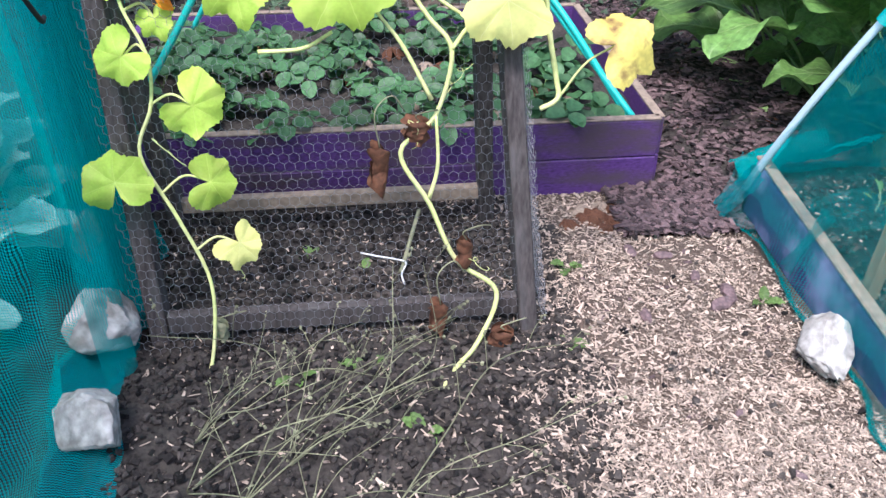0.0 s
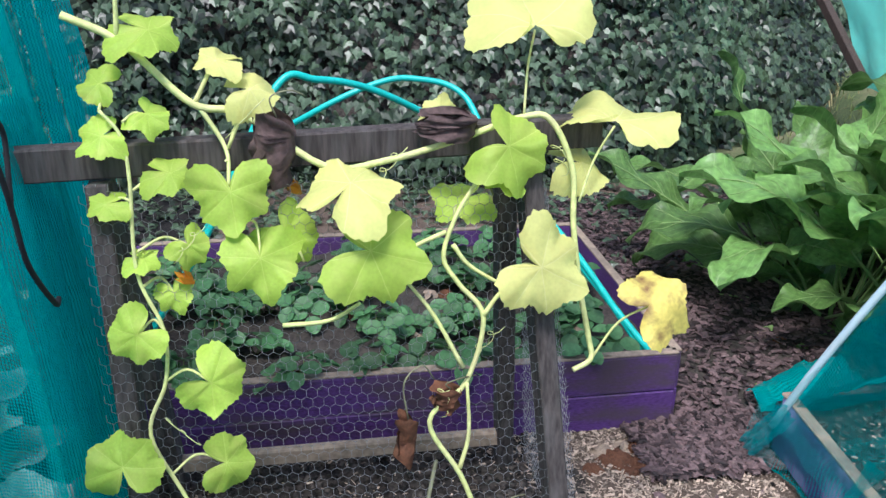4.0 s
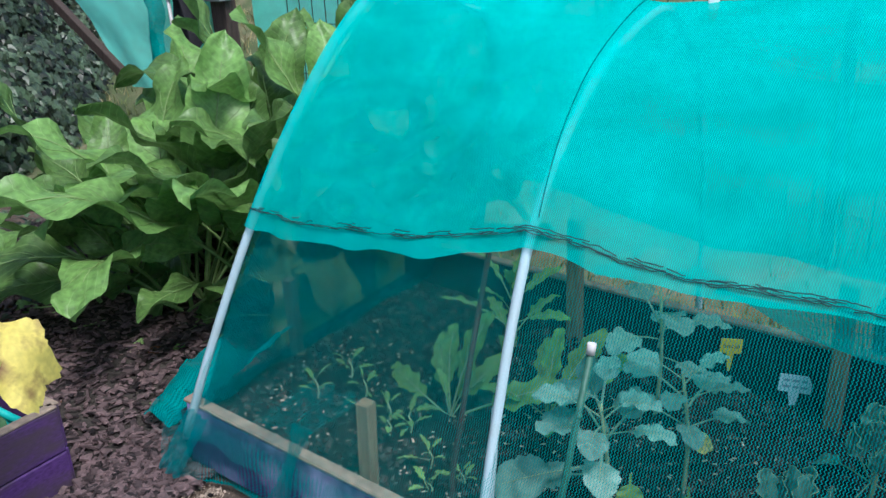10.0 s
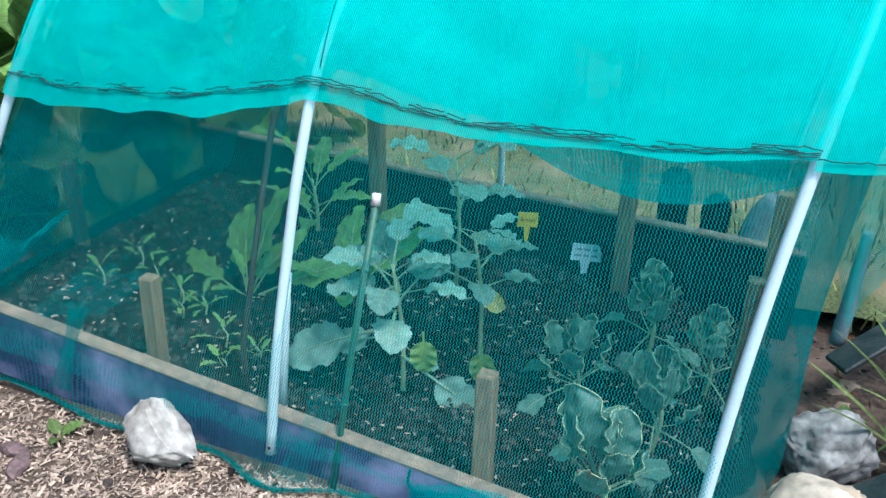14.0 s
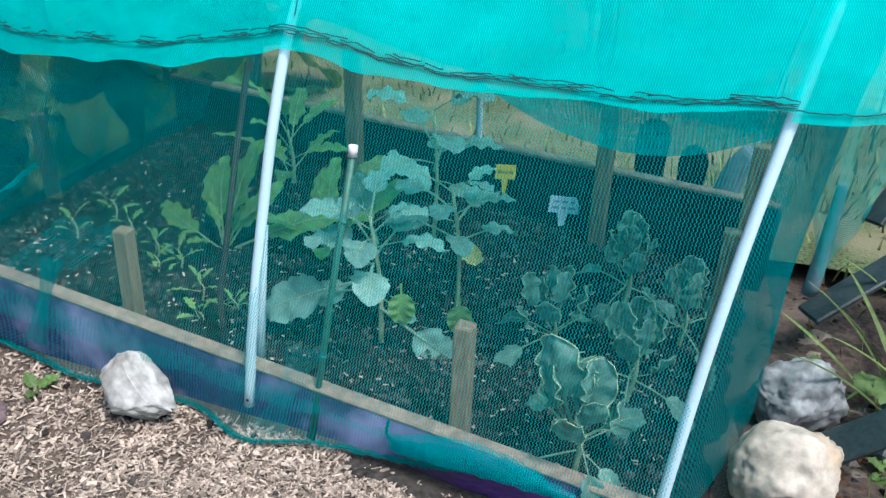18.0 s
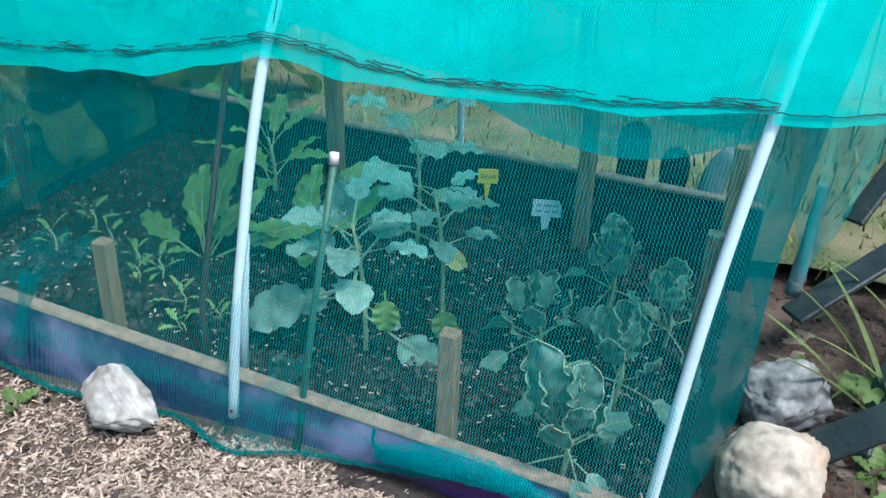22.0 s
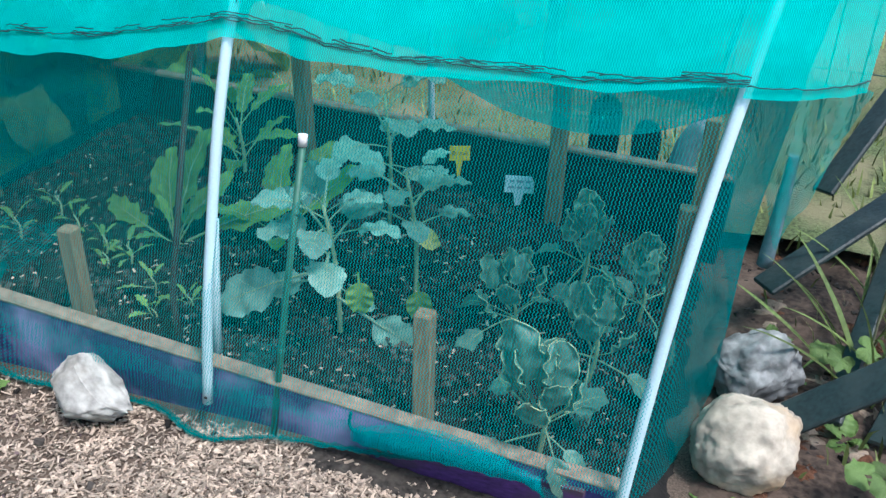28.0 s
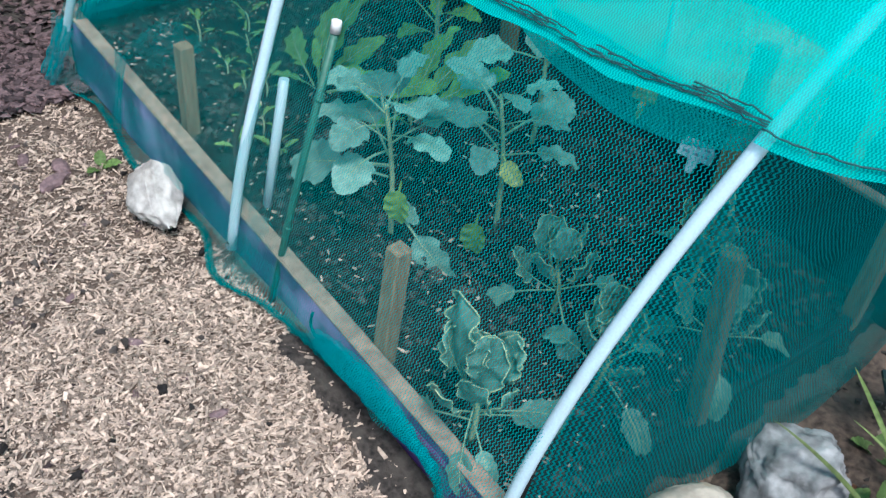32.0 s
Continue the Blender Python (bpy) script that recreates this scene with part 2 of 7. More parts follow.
M = {
    "chips": material("wood_chips_ground", (0.105, 0.078, 0.058), 0.95, scale=220, vary=0.6, bump=0.9, spot=(0.07, 0.052, 0.042), spot_scale=4.5, spot_amount=0.6),
    "soil": material("dark_soil", (0.034, 0.029, 0.024), 0.95, scale=90, vary=0.8, bump=1.0, spot=(0.075, 0.066, 0.054), spot_scale=16, spot_amount=0.6),
    "purple": material("purple_paint", (0.088, 0.036, 0.165), 0.6, scale=60, vary=0.35, bump=0.35, spot=(0.075, 0.055, 0.060), spot_scale=4, spot_amount=0.85, stretch=(1, 1, 3)),
    # pale violet spots paint the dappled sun onto the blue board
    "blue": material("blue_violet_paint", (0.046, 0.045, 0.165), 0.5, scale=60, vary=0.35, bump=0.3, spot=(0.44, 0.35, 0.66), spot_scale=6, spot_amount=0.95),
    "raw": material("cut_pine_edge", (0.28, 0.22, 0.16), 0.8, scale=50, vary=0.3, bump=0.4, spot=(0.13, 0.11, 0.09), spot_scale=9, spot_amount=0.6),
    "grey_wood": material("weathered_grey_wood", (0.058, 0.050, 0.046), 0.85, scale=22, vary=0.5, bump=0.7, spot=(0.12, 0.115, 0.11), spot_scale=6, spot_amount=0.5, stretch=(5, 5, 0.6)),
    "stake": material("sawn_stake_wood", (0.22, 0.17, 0.10), 0.8, scale=26, vary=0.35, bump=0.5, spot=(0.12, 0.10, 0.07), spot_scale=7, spot_amount=0.5, stretch=(5, 5, 0.5)),
    "pipe": material("pale_blue_water_pipe", (0.47, 0.64, 0.69), 0.35, scale=300, vary=0.08, bump=0.1, spot=(0.45, 0.52, 0.5), spot_scale=14, spot_amount=0.35),
    "aqua": material("aqua_pipe", (0.02, 0.48, 0.42), 0.35, scale=200, vary=0.1, bump=0.1),
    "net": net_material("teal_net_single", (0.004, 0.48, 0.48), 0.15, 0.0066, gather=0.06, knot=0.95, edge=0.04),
    # same cloth as the front; shade is put into the darker thread colour
    "net_end": net_material("teal_net_end_shaded", (0.0, 0.25, 0.25), 0.68, 0.006, gather=0.5),
    "net_side": net_material("teal_net_side_shaded", (0.0, 0.24, 0.25), 0.50, 0.006, gather=0.3),
    # doubled roof net; daylight on it is painted in as a brighter thread colour
    "net2": net_material("teal_net_doubled_lit", (0.0, 0.86, 0.78), 0.74, 0.0046, gather=0.75, knot=0.46, edge=0.16),
    "net3": net_material("teal_net_folds", (0.0, 0.50, 0.48), 0.75, 0.007, gather=0.3),
    "net4": net_material("teal_net_cage", (0.0, 0.60, 0.57), 0.44, 0.0060, gather=0.5),
    # cage net again, with the shade between its folds put into the colour
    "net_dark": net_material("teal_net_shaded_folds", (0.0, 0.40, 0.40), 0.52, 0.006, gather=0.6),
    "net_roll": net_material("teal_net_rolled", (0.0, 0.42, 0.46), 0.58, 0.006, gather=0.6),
    # left end of the tunnel, its shade mixed into the thread colour
    "net5": net_material("teal_net_far_end_shaded", (0.0, 0.17, 0.18), 0.62, 0.0075, gather=0.3),
    "wire": material("galvanised_wire", (0.26, 0.27, 0.28), 0.45, metal=0.3, scale=80, vary=0.2, bump=0),
    "stem": material("squash_stem", (0.58, 0.64, 0.24), 0.55, scale=60, vary=0.2, bump=0.3, spot=(0.6, 0.55, 0.3), spot_scale=10, spot_amount=0.5),
    "pale_leaf": material("pale_yellow_leaf", (0.76, 0.78, 0.26), 0.55, scale=26, vary=0.05, bump=0.25, spot=(0.82, 0.74, 0.24), spot_scale=3, spot_amount=0.4, translucent=0.4, veins="radial"),
    "gold_leaf": material("golden_leaf_brown_patches", (0.80, 0.68, 0.16), 0.6, scale=14, vary=0.12, bump=0.5, spot=(0.20, 0.09, 0.05), spot_scale=3.2, spot_amount=0.95, translucent=0.3),
    "dry_leaf": material("withered_brown_leaf", (0.14, 0.06, 0.03), 0.85, scale=60, vary=0.4, bump=0.8, spot=(0.06, 0.03, 0.02), spot_scale=20, spot_amount=0.5, translucent=0.1),
    "grey_dry": material("withered_grey_leaf", (0.09, 0.06, 0.055), 0.85, scale=60, vary=0.4, bump=0.8, translucent=0.05),
    "straw": material("dry_stalk", (0.22, 0.225, 0.13), 0.8, scale=40, vary=0.3, bump=0.2, rand=0.4),
    "weed": material("weed_leaf", (0.11, 0.19, 0.05), 0.6, scale=60, vary=0.3, bump=0.3, translucent=0.2, rand=0.3),
    "reed": material("reed_leaf", (0.17, 0.24, 0.07), 0.55, scale=60, vary=0.3, bump=0.2, translucent=0.3, rand=0.4),
    "pink_spike": material("pink_flower_spike", (0.50, 0.16, 0.14), 0.6, scale=60, vary=0.4, bump=0.2, translucent=0.3, spot=(0.42, 0.38, 0.20), spot_scale=18, spot_amount=0.8),
    "strawb": material("strawberry_leaf", (0.060, 0.155, 0.058), 0.5, scale=70, vary=0.3, bump=0.6, translucent=0.2, rand=0.4),
    "brassica": material("blue_green_brassica_leaf", (0.19, 0.37, 0.305), 0.42, scale=40, vary=0.25, bump=0.5, spot=(0.27, 0.46, 0.39), spot_scale=12, spot_amount=0.4, translucent=0.2, rand=0.3, veins="160"),
    "cabbage": material("dark_cabbage_leaf", (0.125, 0.265, 0.205), 0.42, scale=40, vary=0.3, bump=0.6, spot=(0.21, 0.38, 0.31), spot_scale=14, spot_amount=0.5, translucent=0.2, rand=0.3, veins="160"),
    "cage_leaf": material("blue_green_cabbage_leaf", (0.24, 0.48, 0.43), 0.42, scale=40, vary=0.2, bump=0.5, spot=(0.25, 0.48, 0.42), spot_scale=12, spot_amount=0.4, translucent=0.2, rand=0.45, veins="110"),
    "mustard": material("light_green_leaf", (0.20, 0.38, 0.09), 0.5, scale=40, vary=0.25, bump=0.5, translucent=0.3, rand=0.25, veins="160"),
    "horse_rib": material("green_leaf_rib", (0.21, 0.33, 0.11), 0.45, scale=60, vary=0.15, bump=0.2),
    "rib": material("pale_leaf_rib", (0.36, 0.46, 0.26), 0.5, scale=60, vary=0.15, bump=0.2),
    "stone": material("pale_limestone", (0.39, 0.38, 0.345), 0.9, scale=28, vary=0.5, bump=1.0, spot=(0.17, 0.155, 0.12), spot_scale=16, spot_amount=0.7),
    "stone_grey": material("grey_stone", (0.21, 0.22, 0.215), 0.9, scale=30, vary=0.6, bump=1.0, spot=(0.08, 0.085, 0.085), spot_scale=18, spot_amount=0.7),
    "stone_tan": material("tan_stone", (0.43, 0.38, 0.30), 0.85, scale=30, vary=0.35, bump=1.0, spot=(0.48, 0.28, 0.10), spot_scale=7, spot_amount=0.6),
    "chip": material("wood_chip", (0.355, 0.283, 0.218), 0.9, scale=120, vary=0.3, bump=0.2, rand=0.7, island=True),
    "bark": material("bark_chip", (0.085, 0.058, 0.057), 0.7, scale=80, vary=0.4, bump=0.4, rand=0.95, island=True),
    "clod": material("soil_crumb", (0.040, 0.034, 0.029), 0.95, scale=80, vary=0.5, bump=0.5, rand=0.95, island=True),
    "white": material("white_plastic", (0.80, 0.82, 0.80), 0.4, scale=60, vary=0.05, bump=0.05),
    "label_blue": material("pale_blue_plastic_label", (0.55, 0.72, 0.80), 0.4, scale=60, vary=0.05, bump=0.05),
    "yellow": material("yellow_plastic", (0.75, 0.58, 0.03), 0.4, scale=60, vary=0.08, bump=0.05),
    "ink": material("dark_ink", (0.03, 0.03, 0.03), 0.6, scale=60, vary=0.1, bump=0),
    "ink_grey": material("faded_ink", (0.25, 0.32, 0.42), 0.6, scale=60, vary=0.1, bump=0),
    "green_cane": material("green_coated_cane", (0.03, 0.13, 0.09), 0.5, scale=80, vary=0.2, bump=0.2),
    "dark_cane": material("dark_cane", (0.035, 0.02, 0.018), 0.7, scale=50, vary=0.5, bump=0.4),
    "lattice": material("dark_green_grey_slat", (0.022, 0.036, 0.037), 0.45, scale=40, vary=0.3, bump=0.3, spot=(0.05, 0.065, 0.062), spot_scale=7, spot_amount=0.5, stretch=(3, 3, 1)),
    "black_sheet": material("black_membrane", (0.012, 0.016, 0.02), 0.6, scale=50, vary=0.3, bump=0.3),
    "fence": material("green_coated_wire", (0.02, 0.06, 0.045), 0.45, scale=60, vary=0.1, bump=0),
    "grass": material("grass_blade", (0.16, 0.20, 0.06), 0.7, scale=50, vary=0.3, bump=0, rand=0.8, island=True, translucent=0.2),
    "dry_grass": material("dry_yellow_grass", (0.40, 0.34, 0.17), 0.8, scale=50, vary=0.3, bump=0, rand=0.6, island=True, translucent=0.2),
    "yard": material("bare_sandy_yard", (0.50, 0.41, 0.29), 0.95, scale=25, vary=0.2, bump=0.5, spot=(0.10, 0.12, 0.045), spot_scale=0.9, spot_amount=0.8),
    "blue_plastic": material("blue_plastic", (0.02, 0.08, 0.42), 0.4, scale=30, vary=0.1, bump=0.05),
    "red_paint": material("red_crate", (0.35, 0.05, 0.03), 0.5, scale=30, vary=0.2, bump=0.1),
    "red_cap": material("red_plastic", (0.62, 0.03, 0.02), 0.4, scale=30, vary=0.1, bump=0.05),
    "bottle": material("cloudy_clear_plastic", (0.30, 0.40, 0.44), 0.25, scale=40, vary=0.2, bump=0.1, translucent=0.4),
    "hose_y": material("yellow_hose", (0.62, 0.52, 0.14), 0.5, scale=30, vary=0.1, bump=0),
    "hose_b": material("slate_hose", (0.10, 0.11, 0.20), 0.5, scale=30, vary=0.1, bump=0),
    "render_wall": material("cream_render_wall", (0.62, 0.58, 0.50), 0.9, scale=18, vary=0.1, bump=0.3, spot=(0.45, 0.42, 0.36), spot_scale=2, spot_amount=0.4),
    "black_cloth": material("black_cloth", (0.015, 0.015, 0.018), 0.8, scale=60, vary=0.3, bump=0.4),
    "bone": material("bone_white_plastic", (0.62, 0.60, 0.57), 0.5, scale=60, vary=0.1, bump=0.1),
    "pine": material("pale_pine_post", (0.50, 0.36, 0.25), 0.75, scale=24, vary=0.2, bump=0.3, stretch=(4, 4, 0.6)),
    "panel": net_material("mint_panel_net", (0.24, 0.95, 0.78), 0.94, 0.012, gather=0.5, through_light=0.2),
    "brown_post": material("dark_brown_timber", (0.058, 0.040, 0.033), 0.75, scale=24, vary=0.4, bump=0.4, stretch=(4, 4, 0.6)),
    "flower": material("orange_flower", (0.8, 0.35, 0.03), 0.5, scale=50, vary=0.1, bump=0.2, translucent=0.3),
    # soil colour taken almost to black to carry the shade under the nets
    "bedsoil": material("net_shaded_bed_soil", (0.007, 0.0065, 0.006), 0.95, scale=90, vary=0.7, bump=1.0, spot=(0.028, 0.024, 0.021), spot_scale=14, spot_amount=0.5),
    "turf": material("rough_green_turf", (0.085, 0.115, 0.045), 0.95, scale=120, vary=0.7, bump=0.8, spot=(0.20, 0.18, 0.10), spot_scale=4, spot_amount=0.8),
    "leaf_mould": material("brown_leaf_mould", (0.060, 0.043, 0.032), 0.95, scale=70, vary=0.7, bump=1.0, spot=(0.14, 0.10, 0.075), spot_scale=9, spot_amount=0.7),
    "hem": material("dark_hem_thread", (0.012, 0.085, 0.09), 0.8, scale=300, vary=0.4, bump=0.5),
    "ivy": material("ivy_leaf", (0.050, 0.082, 0.045), 0.36, scale=60, vary=0.35, bump=0.3, rand=0.9, island=True, translucent=0.08),
    "squash": material("squash_leaf", (0.50, 0.72, 0.10), 0.55, scale=26, vary=0.07, bump=0.25, spot=(0.66, 0.78, 0.17), spot_scale=2.5, spot_amount=0.6, translucent=0.45, rand=0.15, veins="radial"),
    "horse": material("horseradish_leaf", (0.145, 0.285, 0.072), 0.36, scale=55, vary=0.35, bump=1.0, spot=(0.14, 0.29, 0.09), spot_scale=9, spot_amount=0.5, translucent=0.3, rand=0.4, veins="150"),
}

# ---- helpers for meshes ----


def add(name, bm, mat, parent=None, label=""):
    me = bpy.data.meshes.new(name)
    bm.to_mesh(me)
    bm.free()
    me.materials.append(M[mat] if isinstance(mat, str) else mat)
    ob = new(name, me)
    if parent:
        ob.parent = parent
    if label:
        ob["label"] = label
    return ob


def empty(name, label, category, group="", kind="", at=(0, 0, 0)):
    ob = new(name)
    ob.location = at
    return tagged(ob, label, category, group, kind)


def smooth(bm):
    for f in bm.faces:
        f.smooth = True
    return bm


def box(size, at=(0, 0, 0), rot=None, bevel=0.004, wob=0.0, rng=random):
    bm = bmesh.new()
    bmesh.ops.create_cube(bm, size=1.0)
    bmesh.ops.scale(bm, vec=size, verts=bm.verts)
    if bevel:
        bmesh.ops.bevel(bm, geom=bm.edges[:], offset=bevel, segments=1, affect="EDGES")
    if wob:
        for v in bm.verts:
            v.co += Vector((rng.uniform(-1, 1), rng.uniform(-1, 1), rng.uniform(-1, 1))) * wob
    m = Matrix.Translation(at)
    if rot is not None:
        m = m @ rot
    bm.transform(m)
    return bm


def beam(a, b, w, h, up=(0, 0, 1), bevel=0.004):
    """A squared timber from a to b, w wide and h high."""
    a, b = Vector(a), Vector(b)
    d = b - a
    zax = d.normalized()
    x = Vector(up).cross(zax)
    if x.length < 1e-4:
        x = Vector((1, 0, 0))
    x.normalize()
    y = zax.cross(x)
    rot = Matrix((x, y, zax)).transposed().to_4x4()
    return box((w, h, d.length), (a + b) / 2, rot, bevel)


def tube(points, r, sides=8, cap=True, taper=None):
    """A round tube along points; taper gives the radius factor at the far end."""
    pts = [Vector(p) for p in points]
    bm = bmesh.new()
    rings = []
    nrm = None
    for i, p in enumerate(pts):
        d = (pts[min(i + 1, len(pts) - 1)] - pts[max(i - 1, 0)]).normalized()
        if nrm is None:
            nrm = d.orthogonal().normalized()
        nrm = (nrm - d * nrm.dot(d)).normalized()
        bi = d.cross(nrm)
        rr = r * (1 + (taper - 1) * i / (len(pts) - 1)) if taper is not None else r
        rings.append([bm.verts.new(p + (nrm * math.cos(a) + bi * math.sin(a)) * rr) for a in (2 * math.pi * k / sides for k in range(sides))])
    for a, b in zip(rings, rings[1:]):
        for k in range(sides):
            bm.faces.new((a[k], a[(k + 1) % sides], b[(k + 1) % sides], b[k]))
    smooth(bm)
    if cap:
        bm.faces.new(rings[0][::-1])
        bm.faces.new(rings[-1])
    return bm


def spline(pts, n=8):
    """Catmull-Rom through the points."""
    p = [Vector(q) for q in pts]
    p = [p[0] * 2 - p[1]] + p + [p[-1] * 2 - p[-2]]
    out = []
    for i in range(1, len(p) - 2):
        for k in range(n):
            t = k / n
            a, b, c, d = p[i - 1:i + 3]
            out.append(0.5 * (2 * b + (c - a) * t + (2 * a - 5 * b + 4 * c - d) * t * t + (3 * b - a - 3 * c + d) * t ** 3))
    return out + [p[-2]]


def sheet(fn, nu, nv, uvscale=(1, 1), thick=0.0):
    """A grid surface fn(u, v) for u, v in 0..1, with a UV map in metres."""
    bm = bmesh.new()
    lay = bm.loops.layers.uv.new("uv")
    g = [[bm.verts.new(fn(i / nu, j / nv)) for j in range(nv + 1)] for i in range(nu + 1)]
    for i in range(nu):
        for j in range(nv):
            f = bm.faces.new((g[i][j], g[i + 1][j], g[i + 1][j + 1], g[i][j + 1]))
            f.smooth = True
            for lp, (a, b) in zip(f.loops, ((i, j), (i + 1, j), (i + 1, j + 1), (i, j + 1))):
                lp[lay].uv = (a / nu * uvscale[0], b / nv * uvscale[1])
    return bm


def ns(x, y, z=0.0):
    return noise.noise(Vector((x, y, z)))

# ---- ground ----


def ground_z(x, y):
    """The path falls a little towards the far end of the netted bed."""
    k = min(max((x - 0.05) / 0.9, 0), 1)
    z = -0.045 * k * k * (3 - 2 * k)
    return z + 0.012 * ns(x * 2.2, y * 2.2, 3)


def ground_sheet(u, v):
    def far(s):
        a = abs(s) * 2 - 0
        return math.copysign(3.6 * a + 60 * max(a - 0.86, 0) ** 2 * 20, s)
    x, y = far(u - 0.5), far(v - 0.5)
    x, y = x - 1.0, y - 0.2
    return Vector((x, y, ground_z(x, y) if max(abs(x), abs(y)) < 6 else 0))


ground = add("ground", sheet(ground_sheet, 120, 120), "chips")
tagged(ground, "garden path strewn with pale wood chips and soil", "ground", kind="structure")

# ---- netted bed ----
bed_b = empty("netted_raised_bed", "blue-violet painted raised bed of boards under a net tunnel", "raised bed")


def board_z(x):
    return 0.135 - 0.095 * x


add("front_board", beam((-0.93, 0.012, board_z(-0.93) - 0.10), (0.87, 0.012, board_z(0.87) - 0.10), 0.025, 0.19), "blue", bed_b)
add("lower_board", beam((0.36, 0.002, 0.008), (0.80, 0.002, -0.006), 0.018, 0.095), "purple", bed_b, "purple painted lower board")
add("front_capping", beam((-0.93, 0.016, board_z(-0.93) + 0.001), (0.87, 0.016, board_z(0.87) + 0.001), 0.036, 0.012), "raw", bed_b)
add("back_board", beam((-0.98, 1.08, 0.185), (1.0, 1.08, 0.085), 0.025, 0.27), "black_sheet", bed_b, "black covered back board")
add("back_capping", beam((-0.98, 1.078, 0.325), (1.0, 1.078, 0.225), 0.03, 0.014), "raw", bed_b)
add("end_board", beam((-0.94, 0.0, 0.10), (-0.96, 1.08, 0.10), 0.025, 0.17), "black_sheet", bed_b)
add("end_board", beam((0.85, 0.03, -0.055), (0.93, 1.07, -0.055), 0.025, 0.11), "black_sheet", bed_b)


def bed_top(u, v):
    x = -0.93 + 1.90 * u
    return Vector((x, 0.025 + 1.05 * v, board_z(x) - 0.05 - 0.45 * max(x - 0.87, 0) + 0.02 * ns(u * 15, v * 9) + 0.012 * ns(u * 53, v * 32)))


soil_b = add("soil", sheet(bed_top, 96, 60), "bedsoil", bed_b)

# ---- net tunnel ----
# foot x, lean, foot height, height, and how far the pipe has gone back at rising heights
HOOPS = [(-0.903, 0.285, 0.131, 1.22, 0.962, (-0.02, 0.035, 0.105, 0.185, 0.285, 0.406, 0.554, 0.69)),
         (0.012, 0.010, 0.06, 1.13, 0.978, (-0.02, 0.022, 0.085, 0.155, 0.250, 0.41, 0.61, 0.92)),
         (0.866, 0.150, 0.031, 1.22, 1.0, (-0.02, 0.022, 0.098, 0.195, 0.305, 0.432, 0.57, 0.80))]
RISE = (0.0, 0.17, 0.35, 0.52, 0.68, 0.82, 0.92, 1.0)


def hoop_line(h):
    x0, lean, z0, size, crown, back = h
    top = back[-1]
    bow = 0.026 if x0 > 0.5 else 0.0
    pts = [(x0 + lean * r * size - bow * math.sin(math.pi * min(r / 0.9, 1)), b, z0 + r * size) for r, b in zip((*RISE[:-1], crown), back)]
    pts += [(x0 + lean * r * size, top + (1.42 - top) * f, z0 * f + r * size) for r, f in ((0.96 * crown, 0.3), (0.84, 0.56), (0.6, 0.8), (0.3, 0.95), (0.0, 1.0))]
    line = spline(pts, 8)
    # even steps up to the crown, then even steps down the back
    top = max(range(len(line)), key=lambda k: line[k].z)
    out = []
    for half, count in ((line[:top + 1], 60), (line[top:], 61)):
        ln = [0.0]
        for p, q in zip(half, half[1:]):
            ln.append(ln[-1] + (q - p).length)
        i = 0
        for k in range(count):
            d = ln[-1] * k / 60
            while i < len(ln) - 2 and ln[i + 1] < d:
                i += 1
            out.append(half[i].lerp(half[i + 1], (d - ln[i]) / (ln[i + 1] - ln[i])))
    return out


LINES = [hoop_line(h) for h in HOOPS]


def hoop_point(i, w):
    k = min(max(w, 0), 1) * 120
    j = min(int(k), 119)
    return LINES[i][j].lerp(LINES[i][j + 1], k - j)


def hoop_at(u, w):
    """A point between the hoops: u 0..1 from the first hoop to the third."""
    s = u * 2
    i = min(int(s), 1)
    f = s - i
    a, b = hoop_point(i, w), hoop_point(i + 1, w)
    p = a.lerp(b, f)
    p.z -= (0.035 if w < 0.3 else 0.014) * math.sin(math.pi * f) * min(p.z, 1.0) * (1 if w < 0.9 else 0)
    return p


tunnel = empty("net_tunnel", "teal shade net draped over three pale blue pipe hoops", "net tunnel")
for h in range(3):
    add("hoop", tube([hoop_point(h, k / 60) + Vector((0, -0.012, 0)) for k in range(61)], 0.0112, 12), "pipe", tunnel)
    add("pipe_hole", tube([hoop_point(h, 0.006) + Vector((0.002, -0.0226, 0)), hoop_point(h, 0.006) + Vector((0.002, -0.0238, 0))], 0.0035, 8), "ink", tunnel)


def level(i, z):
    """How far along hoop i its height reaches z."""
    k = next(k for k in range(121) if LINES[i][k].z > z)
    return (k - (LINES[i][k].z - z) / (LINES[i][k].z - LINES[i][k - 1].z)) / 120


HEMS = (level(0, 0.73), level(1, 0.785), level(2, 0.78))


def hem_at(u):
    """How far along the hoops the folded hem hangs."""
    s = min(u * 2, 1.9999)
    i = int(s)
    return HEMS[i] + (HEMS[i + 1] - HEMS[i]) * (s - i) + 0.004 * ns(u * 8, 1.7)


HEM = 0.262


def front_low(u, v):
    w = hem_at(u) * (0.12 + 0.88 * v)
    p = hoop_at(u, w)
    p += Vector((0, -0.002 + 0.006 * ns(u * 9, v * 3), 0.01 * ns(u * 7, v * 2, 5)))
    out = (1 - v) ** 3
    p.y -= 0.06 * out + 0.02 * out * ns(u * 22, 1)
    p.z -= 0.03 * out
    return p


add("net_front", sheet(front_low, 80, 24, (1.9, 0.75)), "net", tunnel)


